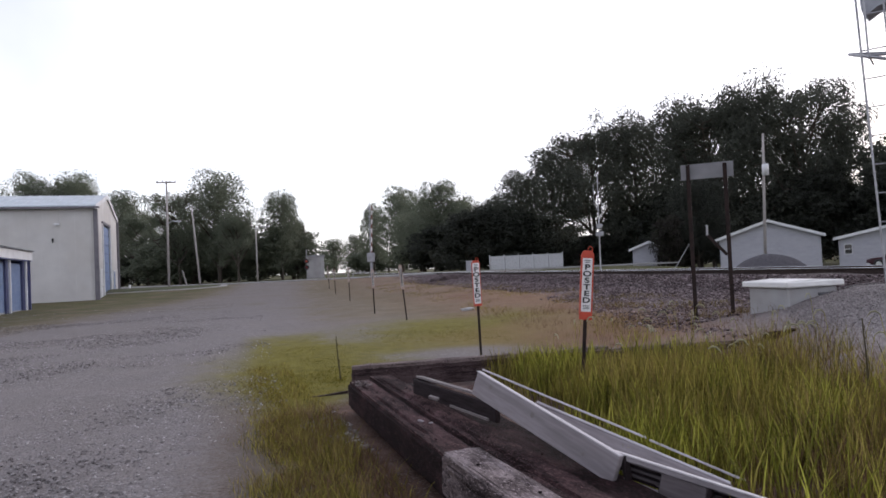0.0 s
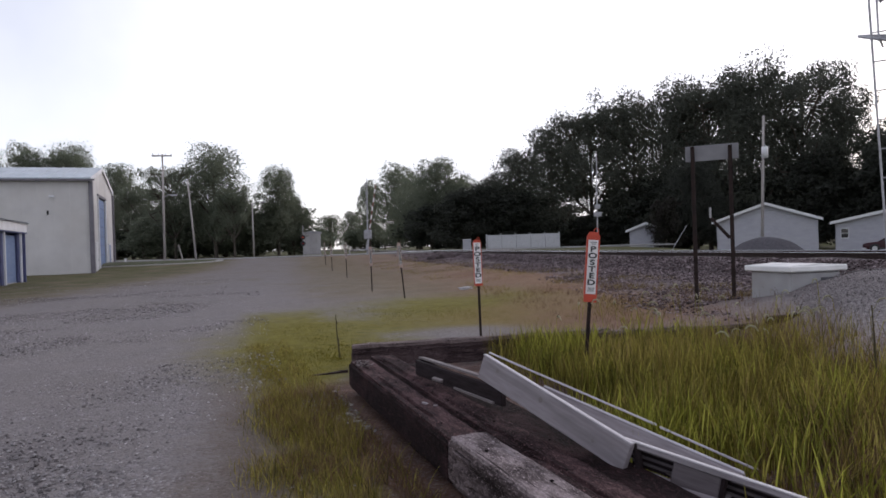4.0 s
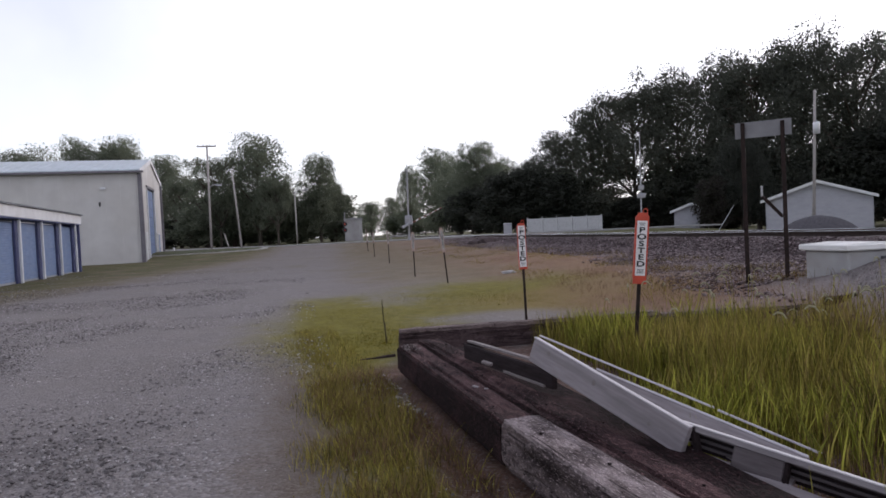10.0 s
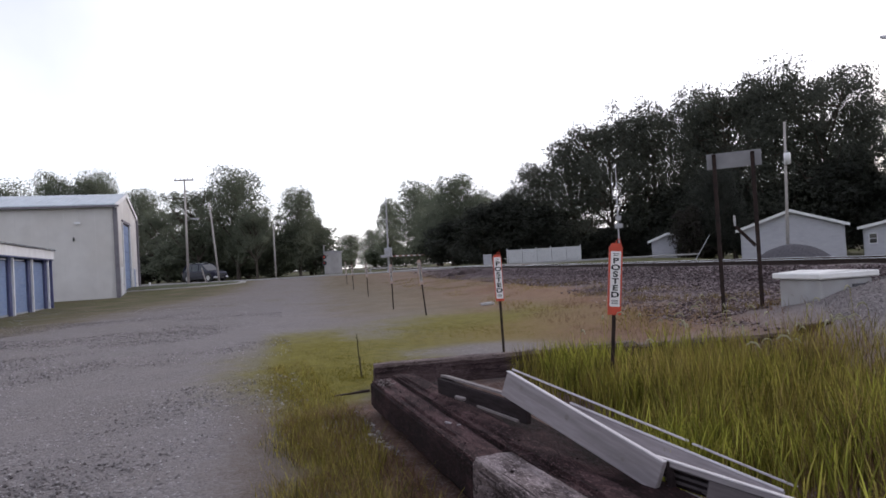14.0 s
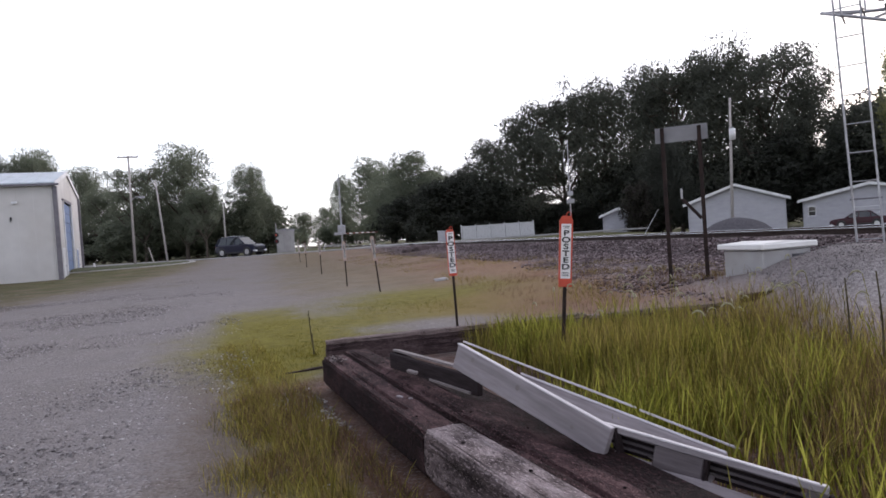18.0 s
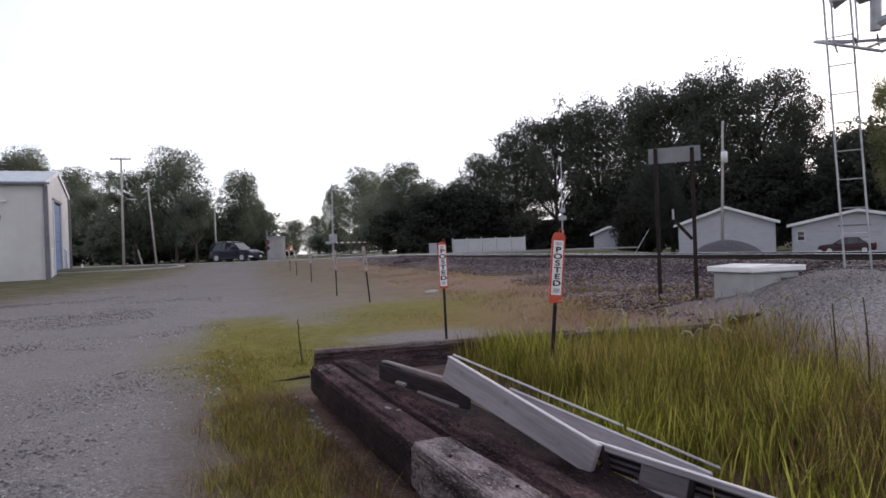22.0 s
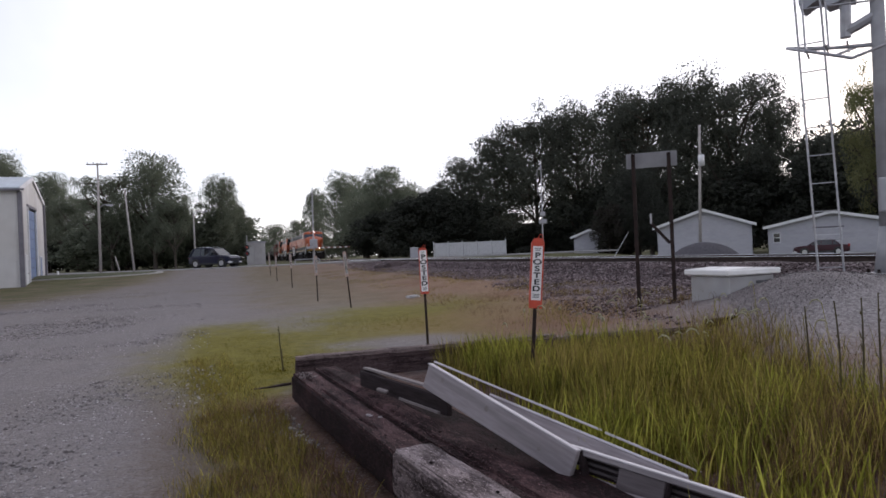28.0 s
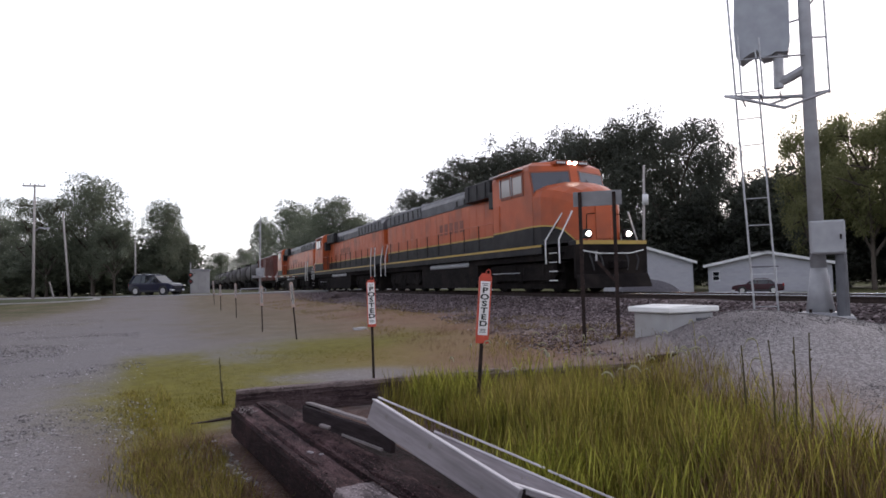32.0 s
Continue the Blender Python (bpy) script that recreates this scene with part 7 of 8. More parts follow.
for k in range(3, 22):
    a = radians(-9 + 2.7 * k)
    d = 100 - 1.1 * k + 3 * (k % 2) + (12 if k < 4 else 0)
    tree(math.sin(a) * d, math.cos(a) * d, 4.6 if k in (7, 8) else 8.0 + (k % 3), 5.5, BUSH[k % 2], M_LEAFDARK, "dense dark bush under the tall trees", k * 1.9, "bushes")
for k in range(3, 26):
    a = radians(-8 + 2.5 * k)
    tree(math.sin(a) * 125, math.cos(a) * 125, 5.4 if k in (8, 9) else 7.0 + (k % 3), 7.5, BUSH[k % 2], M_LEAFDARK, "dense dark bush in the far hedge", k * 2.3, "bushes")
tree(-75.8, 443.5, 13.0, 6.0, BUSH[0], M_LEAF2, "small pale green tree far beyond the crossing", 0.6)
for k in range(4):
    a = radians(-7.5 + 1.3 * k)
    tree(math.sin(a) * 190, math.cos(a) * 190, 6.0 + 2 * (k % 2), 5.0, BUSH[k % 2], M_LEAF2, "small pale green tree far beyond the crossing", k * 1.7)
tree(25.2, 73.0, 5.0, 2.6, BUSH[0], M_LEAF3, "small dark-leaved tree beside the shed", 0.4)
tree(23.0, 69.4, 5.4, 1.9, BUSH[1], M_LEAF3, "small dark-leaved tree before the shed", 0.4)
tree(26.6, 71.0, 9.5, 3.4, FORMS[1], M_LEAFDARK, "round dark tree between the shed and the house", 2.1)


# ---- cars ----
def loft(bm, sections):
    """Joins cross-sections (lists of places, equal in number) into a closed skin."""
    rows = [[bm.verts.new(p) for p in s] for s in sections]
    n = len(rows[0])
    for a, b in zip(rows, rows[1:]):
        for k in range(n):
            bm.faces.new((a[k], a[(k + 1) % n], b[(k + 1) % n], b[k]))
    bm.faces.new(rows[0][::-1])
    bm.faces.new(rows[-1])
    bmesh.ops.recalc_face_normals(bm, faces=bm.faces[:])


def build_car(label, paint, m, suv=True):
    """A car: x ahead, wheels on z = 0. Returns the thing and its wheels."""
    e = thing("suv" if suv else "car", label, "car", m)
    L_, W_, H_ = (4.40, 1.82, 1.74) if suv else (4.5, 1.78, 1.46)
    hl, hw = L_ / 2, W_ / 2
    belt = 0.98 if suv else 0.90
    # lower body: sections from tail to nose, each a rounded ring
    prof = [(-hl, 0.42, 0.86, 0.80), (-hl + 0.06, 0.30, belt - 0.02, 0.90), (-hl + 0.5, 0.24, belt + 0.01, 0.99), (-0.3, 0.23, belt, 1.0), (0.75, 0.23, belt + 0.02, 1.0), (1.25, 0.24, belt - 0.01, 0.98), (hl - 0.35, 0.26, belt - 0.07, 0.95), (hl - 0.06, 0.32, belt - 0.17, 0.86), (hl, 0.42, belt - 0.32, 0.74)]
    if suv:
        prof = [(-hl, 0.45, 0.90, 0.84), (-hl + 0.08, 0.33, 1.00, 0.94), (-1.7, 0.25, 1.05, 1.0), (-0.3, 0.24, 1.03, 1.0), (0.85, 0.24, 1.04, 1.0), (1.2, 0.25, 1.05, 0.985), (1.72, 0.26, 1.00, 0.965), (2.05, 0.30, 0.91, 0.90), (2.21, 0.36, 0.76, 0.82), (hl, 0.42, 0.63, 0.76)]
    bm = BM()
    secs = []
    for x, z0, z1, k in prof:
        w = hw * k
        secs.append([(x, -w * 0.88, z0), (x, -w, z0 + 0.12), (x, -w, (z0 + z1) / 2), (x, -w * 0.98, z1 - 0.10), (x, -w * 0.90, z1), (x, w * 0.90, z1), (x, w * 0.98, z1 - 0.10), (x, w, (z0 + z1) / 2), (x, w, z0 + 0.12), (x, w * 0.88, z0)])
    loft(bm, secs)
    part("body", bm, paint, e, smooth_shade=False)
    # cabin: glass shell with a painted roof and pillars
    xr0, xr1, xf0, xf1 = (-hl + 0.10, -hl + 0.52, 1.28, 0.36) if suv else (-1.55, -0.95, 1.15, 0.30)
    bm = BM()
    loft(bm, [[(xr0, -hw * 0.86, belt - 0.03), (xr1, -hw * 0.72, H_ - 0.06), (xr1, hw * 0.72, H_ - 0.06), (xr0, hw * 0.86, belt - 0.03)],
              [(-0.5, -hw * 0.90, belt - 0.03), (-0.5, -hw * 0.76, H_ - 0.03), (-0.5, hw * 0.76, H_ - 0.03), (-0.5, hw * 0.90, belt - 0.03)],
              [(xf0, -hw * 0.86, belt - 0.05), (xf1, -hw * 0.72, H_ - 0.05), (xf1, hw * 0.72, H_ - 0.05), (xf0, hw * 0.86, belt - 0.05)]])
    part("window_glass", bm, M_CARGLASS, e, "dark tinted glass")
    bm = BM()
    loft(bm, [[(xr1 - 0.05, -hw * 0.74, H_ - 0.10), (xr1 - 0.02, -hw * 0.70, H_ - 0.02), (xr1 - 0.02, hw * 0.70, H_ - 0.02), (xr1 - 0.05, hw * 0.74, H_ - 0.10)],
              [(-0.5, -hw * 0.78, H_ - 0.08), (-0.5, -hw * 0.70, H_ + 0.01), (-0.5, hw * 0.70, H_ + 0.01), (-0.5, hw * 0.78, H_ - 0.08)],
              [(xf1 + 0.06, -hw * 0.74, H_ - 0.10), (xf1 + 0.02, -hw * 0.70, H_ - 0.03), (xf1 + 0.02, hw * 0.70, H_ - 0.03), (xf1 + 0.06, hw * 0.74, H_ - 0.10)]])
    part("roof", bm, paint, e)
    for sy in (-1, 1):
        for a, b_ in (((xr0, belt), (xr1, H_ - 0.07)), ((-0.95 if suv else -0.9, belt), (-0.9, H_ - 0.05)), ((0.02, belt), (-0.02, H_ - 0.05)), ((xf0, belt - 0.04), (xf1, H_ - 0.07))):
            bm = BM()
            bm_tube(bm, [(a[0], sy * hw * 0.885, a[1] - 0.02), (b_[0], sy * hw * 0.745, b_[1])], 0.075 if suv and a[0] == xr0 else 0.035, 6)
            part("pillar", bm, paint, e)
        bm = BM()
        bm_box(bm, 0.82, sy * (hw + 0.07), belt + 0.06, 0.16, 0.16, 0.13, bevel=0.03)
        part("mirror", bm, paint, e)
        bm = BM()
        bm_box(bm, -0.05, sy * hw * 0.995, 0.33, 2.5, 0.03, 0.14, bevel=0.01)
        part("sill_trim", bm, M_BLACKPLASTIC, e)
        for x in (-0.45, 0.55):
            bm = BM()
            bm_box(bm, x, sy * (hw + 0.005), belt - 0.14, 0.18, 0.03, 0.035, bevel=0.008)
            part("door_handle", bm, paint, e)
        bm = BM()
        bm_box(bm, hl - 0.20, sy * hw * 0.72, belt - 0.27, 0.36, 0.34, 0.14, pose(0, 0, 0, 0, 8, 0), bevel=0.03)
        part("headlight", bm, M_LAMPGLASS, e)
        bm = BM()
        bm_box(bm, -hl + 0.08, sy * hw * 0.80, belt - 0.08, 0.16, 0.18, 0.24, bevel=0.03)
        part("tail_light", bm, M_REDLENS, e)
        if suv:
            bm = BM()
            bm_tube(bm, [(-1.5, sy * hw * 0.66, H_ + 0.0), (-1.4, sy * hw * 0.66, H_ + 0.05), (-0.1, sy * hw * 0.66, H_ + 0.06), (0.1, sy * hw * 0.66, H_ + 0.0)], 0.018, 6)
            part("roof_rail", bm, M_CHROME, e)
    bm = BM()
    bm_box(bm, hl - 0.01, 0, belt - 0.36, 0.05, 1.05, 0.22, bevel=0.02)
    part("grille", bm, M_BLACKPLASTIC, e)
    bm = BM()
    bm_box(bm, hl + 0.0, 0, 0.36, 0.06, 1.3, 0.14, bevel=0.02)
    part("bumper", bm, M_BLACKPLASTIC, e)
    bm = BM()
    bm_box(bm, hl - 0.05, 0, belt - 0.22, 0.08, 1.0, 0.03)
    part("chrome_strip", bm, M_CHROME, e)
    wheels = []
    R = 0.36 if suv else 0.32
    for x in ((-1.36, 1.40) if suv else (-1.32, 1.34)):
        for sy in (-1, 1):
            bm = BM()
            bm_cyl(bm, (x, sy * (hw - 0.26), R + 0.02), (x, sy * (hw + 0.004), R + 0.02), R + 0.065, R + 0.065, 24)
            part("wheel_arch", bm, M_BLACKPLASTIC, e)
            w = thing("wheel", "", "", pose(x, sy * (hw - 0.08), R))
            w.parent = e
            bm = BM()
            bm_cyl(bm, (0, -0.1, 0), (0, 0.1, 0), R, R, 24)
            part("tyre", bm, M_TYRE, w)
            bm = BM()
            bm_cyl(bm, (0, sy * 0.09, 0), (0, sy * 0.112, 0), R * 0.66, R * 0.62, 20)
            for k in range(5):
                a = 2 * math.pi * k / 5
                bm_box(bm, R * 0.36, sy * 0.115, 0, R * 0.5, 0.02, 0.06, pose(0, 0, 0, 0, math.degrees(a), 0))
            part("rim", bm, M_ALLOY, w)
            wheels.append(w)
    return e, wheels


SUV, SUV_WHEELS = build_car("dark navy SUV waiting on the road at the crossing", M_NAVY, Matrix.Identity(4))
_cx, _cy = 34.6, 51.9
build_car("dark maroon saloon parked before the white house", M_MAROON, basis((_cx, _cy, ground_z(_cx, _cy)), (-0.83, 0.56, 0), (-0.56, -0.83, 0)) @ Matrix.Scale(0.88, 4), False)


def build_pile():
    """A low dark dome of crushed stone beyond the track."""
    x, y = 24.2, 50.5
    gz = ground_z(x, y)
    verts, faces, n, rings = [], [], 30, 10
    d = Vector((0.90, -0.43, 0))
    c = Vector((-d.y, d.x, 0))
    for j in range(rings):
        t = j / (rings - 1)
        for k in range(n):
            a = 2 * math.pi * k / n
            q = Vector((x, y, 0)) + d * (2.9 * t * math.cos(a)) + c * (1.6 * t * math.sin(a))
            z = gz - 0.05 + 1.42 * (1 - t * t) ** 0.9 + 0.05 * noise.noise((q.x * 2, q.y * 2, 0)) * (t < 0.95)
            verts.append((q.x, q.y, z))
    for j in range(rings - 1):
        for k in range(n):
            faces.append((j * n + k, (j + 1) * n + k, (j + 1) * n + (k + 1) % n, j * n + (k + 1) % n))
    me = bpy.data.meshes.new("heap")
    me.from_pydata(verts, [], faces)
    me.materials.append(M_PILE)
    tagged(new("gravel_mound", me), "low dark heap of crushed stone beyond the rails", "gravel mound")


build_pile()


# ---- the train ----
def truck(parent, y, axles, wb, r, name="truck"):
    """A truck under a vehicle, with a frame and its wheelsets."""
    t = thing(name, "", "", pose(0, y, 0))
    t.parent = parent
    bm = BM()
    half = wb * (axles - 1) / 2
    for sx in (-1, 1):
        bm_prism(bm, [(-half - 0.55, 0.62), (-half - 0.3, 0.44), (half + 0.3, 0.44), (half + 0.55, 0.62), (half + 0.45, 0.98), (half * 0.4, 1.05), (-half * 0.4, 1.05), (-half - 0.45, 0.98)], sx * 1.02, sx * 1.16, Matrix(((0, 1, 0, 0), (1, 0, 0, 0), (0, 0, 1, 0), (0, 0, 0, 1))))
        for k in range(axles):
            yy = -half + wb * k
            bm_box(bm, sx * 1.12, yy, r, 0.16, 0.36, 0.36, bevel=0.03)
            for q in (-0.32, 0.32):
                bm_cyl(bm, (sx * 1.10, yy + q, 0.62), (sx * 1.10, yy + q, 0.92), 0.10, 0.10, 8)
    bm_box(bm, 0, 0, 0.60, 2.0, half * 2 + 1.5, 0.92)
    part("truck_frame", bm, M_UNDER, t)
    sets = []
    for k in range(axles):
        bm = BM()
        for sx in (-1, 1):
            bm_cyl(bm, (sx * 0.70, 0, 0), (sx * 0.83, 0, 0), r, r, 22)
            bm_cyl(bm, (sx * 0.66, 0, 0), (sx * 0.70, 0, 0), r + 0.03, r + 0.03, 22)
        bm_cyl(bm, (-0.7, 0, 0), (0.7, 0, 0), 0.09, 0.09, 10)
        w = part("wheelset", bm, M_UNDER, t, m=pose(0, -half + wb * k, r + 0.002))
        sets.append(w)
    return t, sets


YX = Matrix(((0, 1, 0, 0), (1, 0, 0, 0), (0, 0, 1, 0), (0, 0, 0, 1)))


def side(bm, profile, x0, x1):
    """Adds a prism: a side profile of (y, z) drawn across from x0 to x1."""
    bm_prism(bm, profile, x0, x1, YX)
    bmesh.ops.recalc_face_normals(bm, faces=bm.faces[:])


def build_loco(label):
    """Wide-nosed diesel locomotive: y ahead, z up from the rail; y = 0 at the ditch lights."""
    e = thing("locomotive", label, "locomotive")
    # frame, sill and stripes
    bm = BM()
    bm_box(bm, 0, -10.4, 1.32, 2.7, 20.9, 0.42)
    part("underframe", bm, M_UNDER, e)
    for sx in (-1, 1):
        bm = BM()
        bm_box(bm, sx * 1.49, -11.15, 1.46, 0.05, 18.9, 0.24)
        part("sill", bm, M_LOCO_DARK, e)
        bm = BM()
        bm_box(bm, sx * 1.52, -11.15, 1.60, 0.02, 18.9, 0.075)
        part("sill_stripe", bm, M_LOCO_YELLOW, e, "yellow sill stripe")
        # dark sweep low on the cab side, under a dirty yellow line
        bm = BM()
        side(bm, [(-2.2, 1.66), (-5.3, 1.66), (-5.3, 2.22), (-2.2, 2.27)], sx * 1.530 - 0.006, sx * 1.530 + 0.006)
        part("dark_band", bm, M_LOCO_DARK, e)
        bm = BM()
        side(bm, [(-2.2, 2.27), (-5.3, 2.22), (-5.3, 2.27), (-2.2, 2.32)], sx * 1.530 - 0.004, sx * 1.530 + 0.004)
        part("yellow_line", bm, M_LOCO_YELLOW, e)
    bm = BM()
    bm_box(bm, 0, -10.6, 1.66, 3.0, 20.4, 0.06)
    part("walkway", bm, M_LOCO_DARK, e)
    # nose: as wide as the cab at its root, tapering to a narrow front with a door
    shape = ((-2.30, 1.515, 3.86), (-1.75, 1.47, 3.84), (-1.30, 1.30, 3.76), (-0.95, 1.09, 3.65), (-0.62, 0.88, 3.50), (-0.40, 0.74, 3.36), (-0.28, 0.62, 3.18))
    bm = BM()
    loft(bm, [[(-w, y, 1.69), (-w, y, z - 0.56), (-w * 0.93, y, z - 0.30), (-w * 0.66, y, z - 0.12), (-w * 0.3, y, z - 0.02), (0, y, z), (w * 0.3, y, z - 0.02), (w * 0.66, y, z - 0.12), (w * 0.93, y, z - 0.30), (w, y, z - 0.56), (w, y, 1.69)] for y, w, z in shape])
    nose = part("nose", bm, M_LOCO_ORANGE, e)
    bm = BM()
    bm_box(bm, 0.0, -0.27, 2.36, 0.62, 0.05, 1.25, bevel=0.02)
    part("nose_door", bm, M_LOCO_ORANGE, nose)
    for sx in (-1, 1):                           # dark fields low on either cheek of the nose, with rounded fronts
        for off, tops, nm, m in ((0.008, (2.27, 2.26, 2.22, 2.06, 1.72), "dark_field", M_LOCO_DARK), (0.005, (2.32, 2.31, 2.27, 2.12, 1.76), "yellow_edge", M_LOCO_YELLOW)):
            bm = BM()
            loft(bm, [[(sx * (w - 0.2), y, 1.69), (sx * (w - 0.2), y, z), (sx * (w + off), y, z), (sx * (w + off), y, 1.69)] for (y, w, _), z in zip(shape, tops)])
            bmesh.ops.recalc_face_normals(bm, faces=bm.faces[:])
            part(nm, bm, m, nose)
        bm = BM()
        bm_tube(bm, [(sx * 0.66, -0.30, 1.72), (sx * 0.66, -0.24, 2.55), (sx * 0.36, -0.20, 2.58)], 0.016, 6)
        part("nose_rail", bm, M_UNDER, nose)
    # cab with a windscreen swept back from its middle
    def front(z):
        k = max(0.0, z - 3.45)
        return -1.72 - 0.27 * k, -2.22 - 0.27 * k
    secs = []
    for z, w, back, cut in ((1.69, 1.52, -5.3, 0), (3.45, 1.52, -5.3, 0), (4.28, 1.52, -5.3, 0), (4.46, 1.47, -5.3, 0.0), (4.62, 1.20, -5.25, 0.12), (4.70, 0.70, -5.15, 0.35)):
        yc, yo = front(z)
        secs.append([(-w, back, z), (-w, yo - cut, z), (-0.15, yc - cut, z), (0.15, yc - cut, z), (w, yo - cut, z), (w, back, z)])
    bm = BM()
    loft(bm, secs)
    bmesh.ops.recalc_face_normals(bm, faces=bm.faces[:])
    cab = part("cab", bm, M_LOCO_ORANGE, e)

    def on_front(sx, u, z, off):
        yc, yo = front(z)
        n = Vector((sx * 0.5, 1.37, 0.36)).normalized()
        return Vector((sx * (0.15 + 1.37 * u), yc + (yo - yc) * u, z)) + n * off

    def pane(sx, u0, u1, zi, zo, zt, t0, t1):
        bm = BM()
        q = [(u0, zi), (u1, zo), (u1, zt - 0.03), (u0, zt)]
        A, B = [bm.verts.new(on_front(sx, u, z, t0)) for u, z in q], [bm.verts.new(on_front(sx, u, z, t1)) for u, z in q]
        bm.faces.new(A)
        bm.faces.new(B)
        for k in range(4):
            bm.faces.new((A[k], A[(k + 1) % 4], B[(k + 1) % 4], B[k]))
        bmesh.ops.recalc_face_normals(bm, faces=bm.faces[:])
        return bm
    for sx in (-1, 1):
        fr = part("windscreen_frame", pane(sx, 0.01, 0.985, 3.72, 3.43, 4.27, -0.02, 0.012), M_NAMEPRINT, cab)
        part("windscreen", pane(sx, 0.05, 0.95, 3.78, 3.49, 4.22, -0.01, 0.020), M_LOCOGLASS, fr)
        bm = BM()
        bm_tube(bm, [on_front(sx, 0.55, 3.60, 0.04), on_front(sx, 0.25, 3.95, 0.04)], 0.012, 5)
        part("wiper", bm, M_BLACKPLASTIC, fr)
        for y0, y1 in ((-2.85, -3.60), (-3.75, -4.50)):
            bm = BM()
            bm_box(bm, sx * 1.525, (y0 + y1) / 2, 3.87, 0.05, abs(y1 - y0) + 0.08, 0.84, bevel=0.015)
            fr = part("side_window_frame", bm, M_NAMEPRINT, cab)
            bm = BM()
            bm_box(bm, sx * 1.555, (y0 + y1) / 2, 3.87, 0.02, abs(y1 - y0) - 0.10, 0.62)
            part("pane", bm, M_CABPANE, fr, "pale cab side window")
        for y in (-3.66, -4.56):
            bm = BM()
            bm_box(bm, sx * 1.56, y, 3.90, 0.05, 0.06, 0.7)
            part("window_post", bm, M_GALV, cab, "pale window post")
        bm = BM()
        bm_box(bm, sx * 1.60, -4.05, 4.40, 0.22, 2.3, 0.04, bevel=0.01)
        part("sunshade", bm, M_WHITE, cab, "pale sunshade over the side windows")
        bm = BM()
        bm_box(bm, sx * 1.53, -4.98, 2.80, 0.03, 0.5, 1.0, bevel=0.01)
        part("cab_door", bm, M_LOCO_ORANGE, cab)
        # dark block and intake behind the cab
        bm = BM()
        bm_box(bm, sx * 1.16, -5.62, 3.63, 0.5, 0.60, 0.66, bevel=0.03)
        part("sand_box", bm, M_LOCO_DARK, e)
    # headlights and number boards above the windscreen
    bm = BM()
    bm_box(bm, 0, -2.18, 4.55, 1.36, 0.36, 0.16, bevel=0.03)
    box = part("headlight_box", bm, M_LOCO_ORANGE, cab)
    for sx in (-0.115, 0.115):
        bm = BM()
        bm_cyl(bm, (sx, -2.005, 4.55), (sx, -1.985, 4.55), 0.055, 0.055, 14)
        part("headlight", bm, M_BEAM, box, "lit headlight")
    for sx in (-0.45, 0.45):
        bm = BM()
        bm_box(bm, sx, -2.005, 4.55, 0.40, 0.02, 0.12)
        nb = part("number_board", bm, M_LOCO_DARK, box)
        for k in range(4):
            bm = BM()
            bm_box(bm, sx - 0.135 + 0.09 * k, -1.992, 4.55, 0.05, 0.006, 0.07)
            part("print_bar", bm, M_LABEL, nb)
    # ditch lights on the front deck
    bm = BM()
    bm_box(bm, 0, -0.06, 1.60, 2.76, 0.42, 0.16, bevel=0.02)
    pil = part("front_deck", bm, M_LOCO_DARK, e)
    bm = BM()
    bm_box(bm, 0, 0.160, 1.61, 2.70, 0.02, 0.12)
    part("deck_stripe", bm, M_LOCO_YELLOW, pil, "yellow stripe across the front deck")
    for sx in (-0.775, 0.775):
        bm = BM()
        bm_box(bm, sx, -0.09, 1.90, 0.30, 0.18, 0.30, bevel=0.04)
        hs = part("ditch_light_housing", bm, M_LOCO_DARK, e)
        bm = BM()
        bm_cyl(bm, (sx, 0.0, 1.90), (sx, 0.03, 1.90), 0.075, 0.075, 14)
        part("ditch_light", bm, M_BEAM, hs, "lit ditch light")
    # pilot, plough and coupler
    bm = BM()
    bm_box(bm, 0, 0.08, 1.0, 2.74, 0.12, 1.05)
    part("pilot", bm, M_UNDER, e)
    bm = BM()
    side(bm, [(0.145, 0.16), (0.36, 0.16), (0.24, 0.50), (0.145, 0.60)], -1.36, 1.36)
    part("snow_plough", bm, M_UNDER, e)
    bm = BM()
    bm_box(bm, 0, 0.42, 0.88, 0.30, 0.75, 0.28, bevel=0.05)
    part("coupler", bm, M_UNDER, e)
    for x in (-0.9, -0.5, 0.5, 0.9):
        bm = BM()
        bm_tube(bm, [(x, 0.14, 1.30), (x, 0.30, 1.05), (x * 0.9, 0.30, 0.72)], 0.025, 6)
        part("air_hose", bm, M_BLACKPLASTIC, e)
    bm = BM()
    bm_tube(bm, [(-1.2, 0.18, 1.36), (-0.6, 0.28, 1.25), (0.6, 0.28, 1.25), (1.2, 0.18, 1.36)], 0.018, 6)
    part("cut_lever", bm, M_HANDRAIL, e)
    # white grab rails by the front steps, and steps
    for sx in (-1, 1):
        for y, dy in ((-0.56, 0.16), (-1.41, 0.41)):
            bm = BM()
            bm_tube(bm, [(sx * 1.53, y, 0.98), (sx * 1.53, y, 1.76), (sx * 1.10, y + dy, 2.66)], 0.026, 8)
            part("grab_rail", bm, M_HANDRAIL, e, "white grab rail")
        for k in range(4):
            bm = BM()
            bm_box(bm, sx * 1.36, -0.98, 0.42 + 0.3 * k, 0.3, 0.8, 0.04)
            step = part("step", bm, M_UNDER, e)
            bm = BM()
            bm_box(bm, sx * 1.515, -0.98, 0.425 + 0.3 * k, 0.012, 0.5, 0.03)
            part("step_edge", bm, M_HANDRAIL, step, "white step edge")
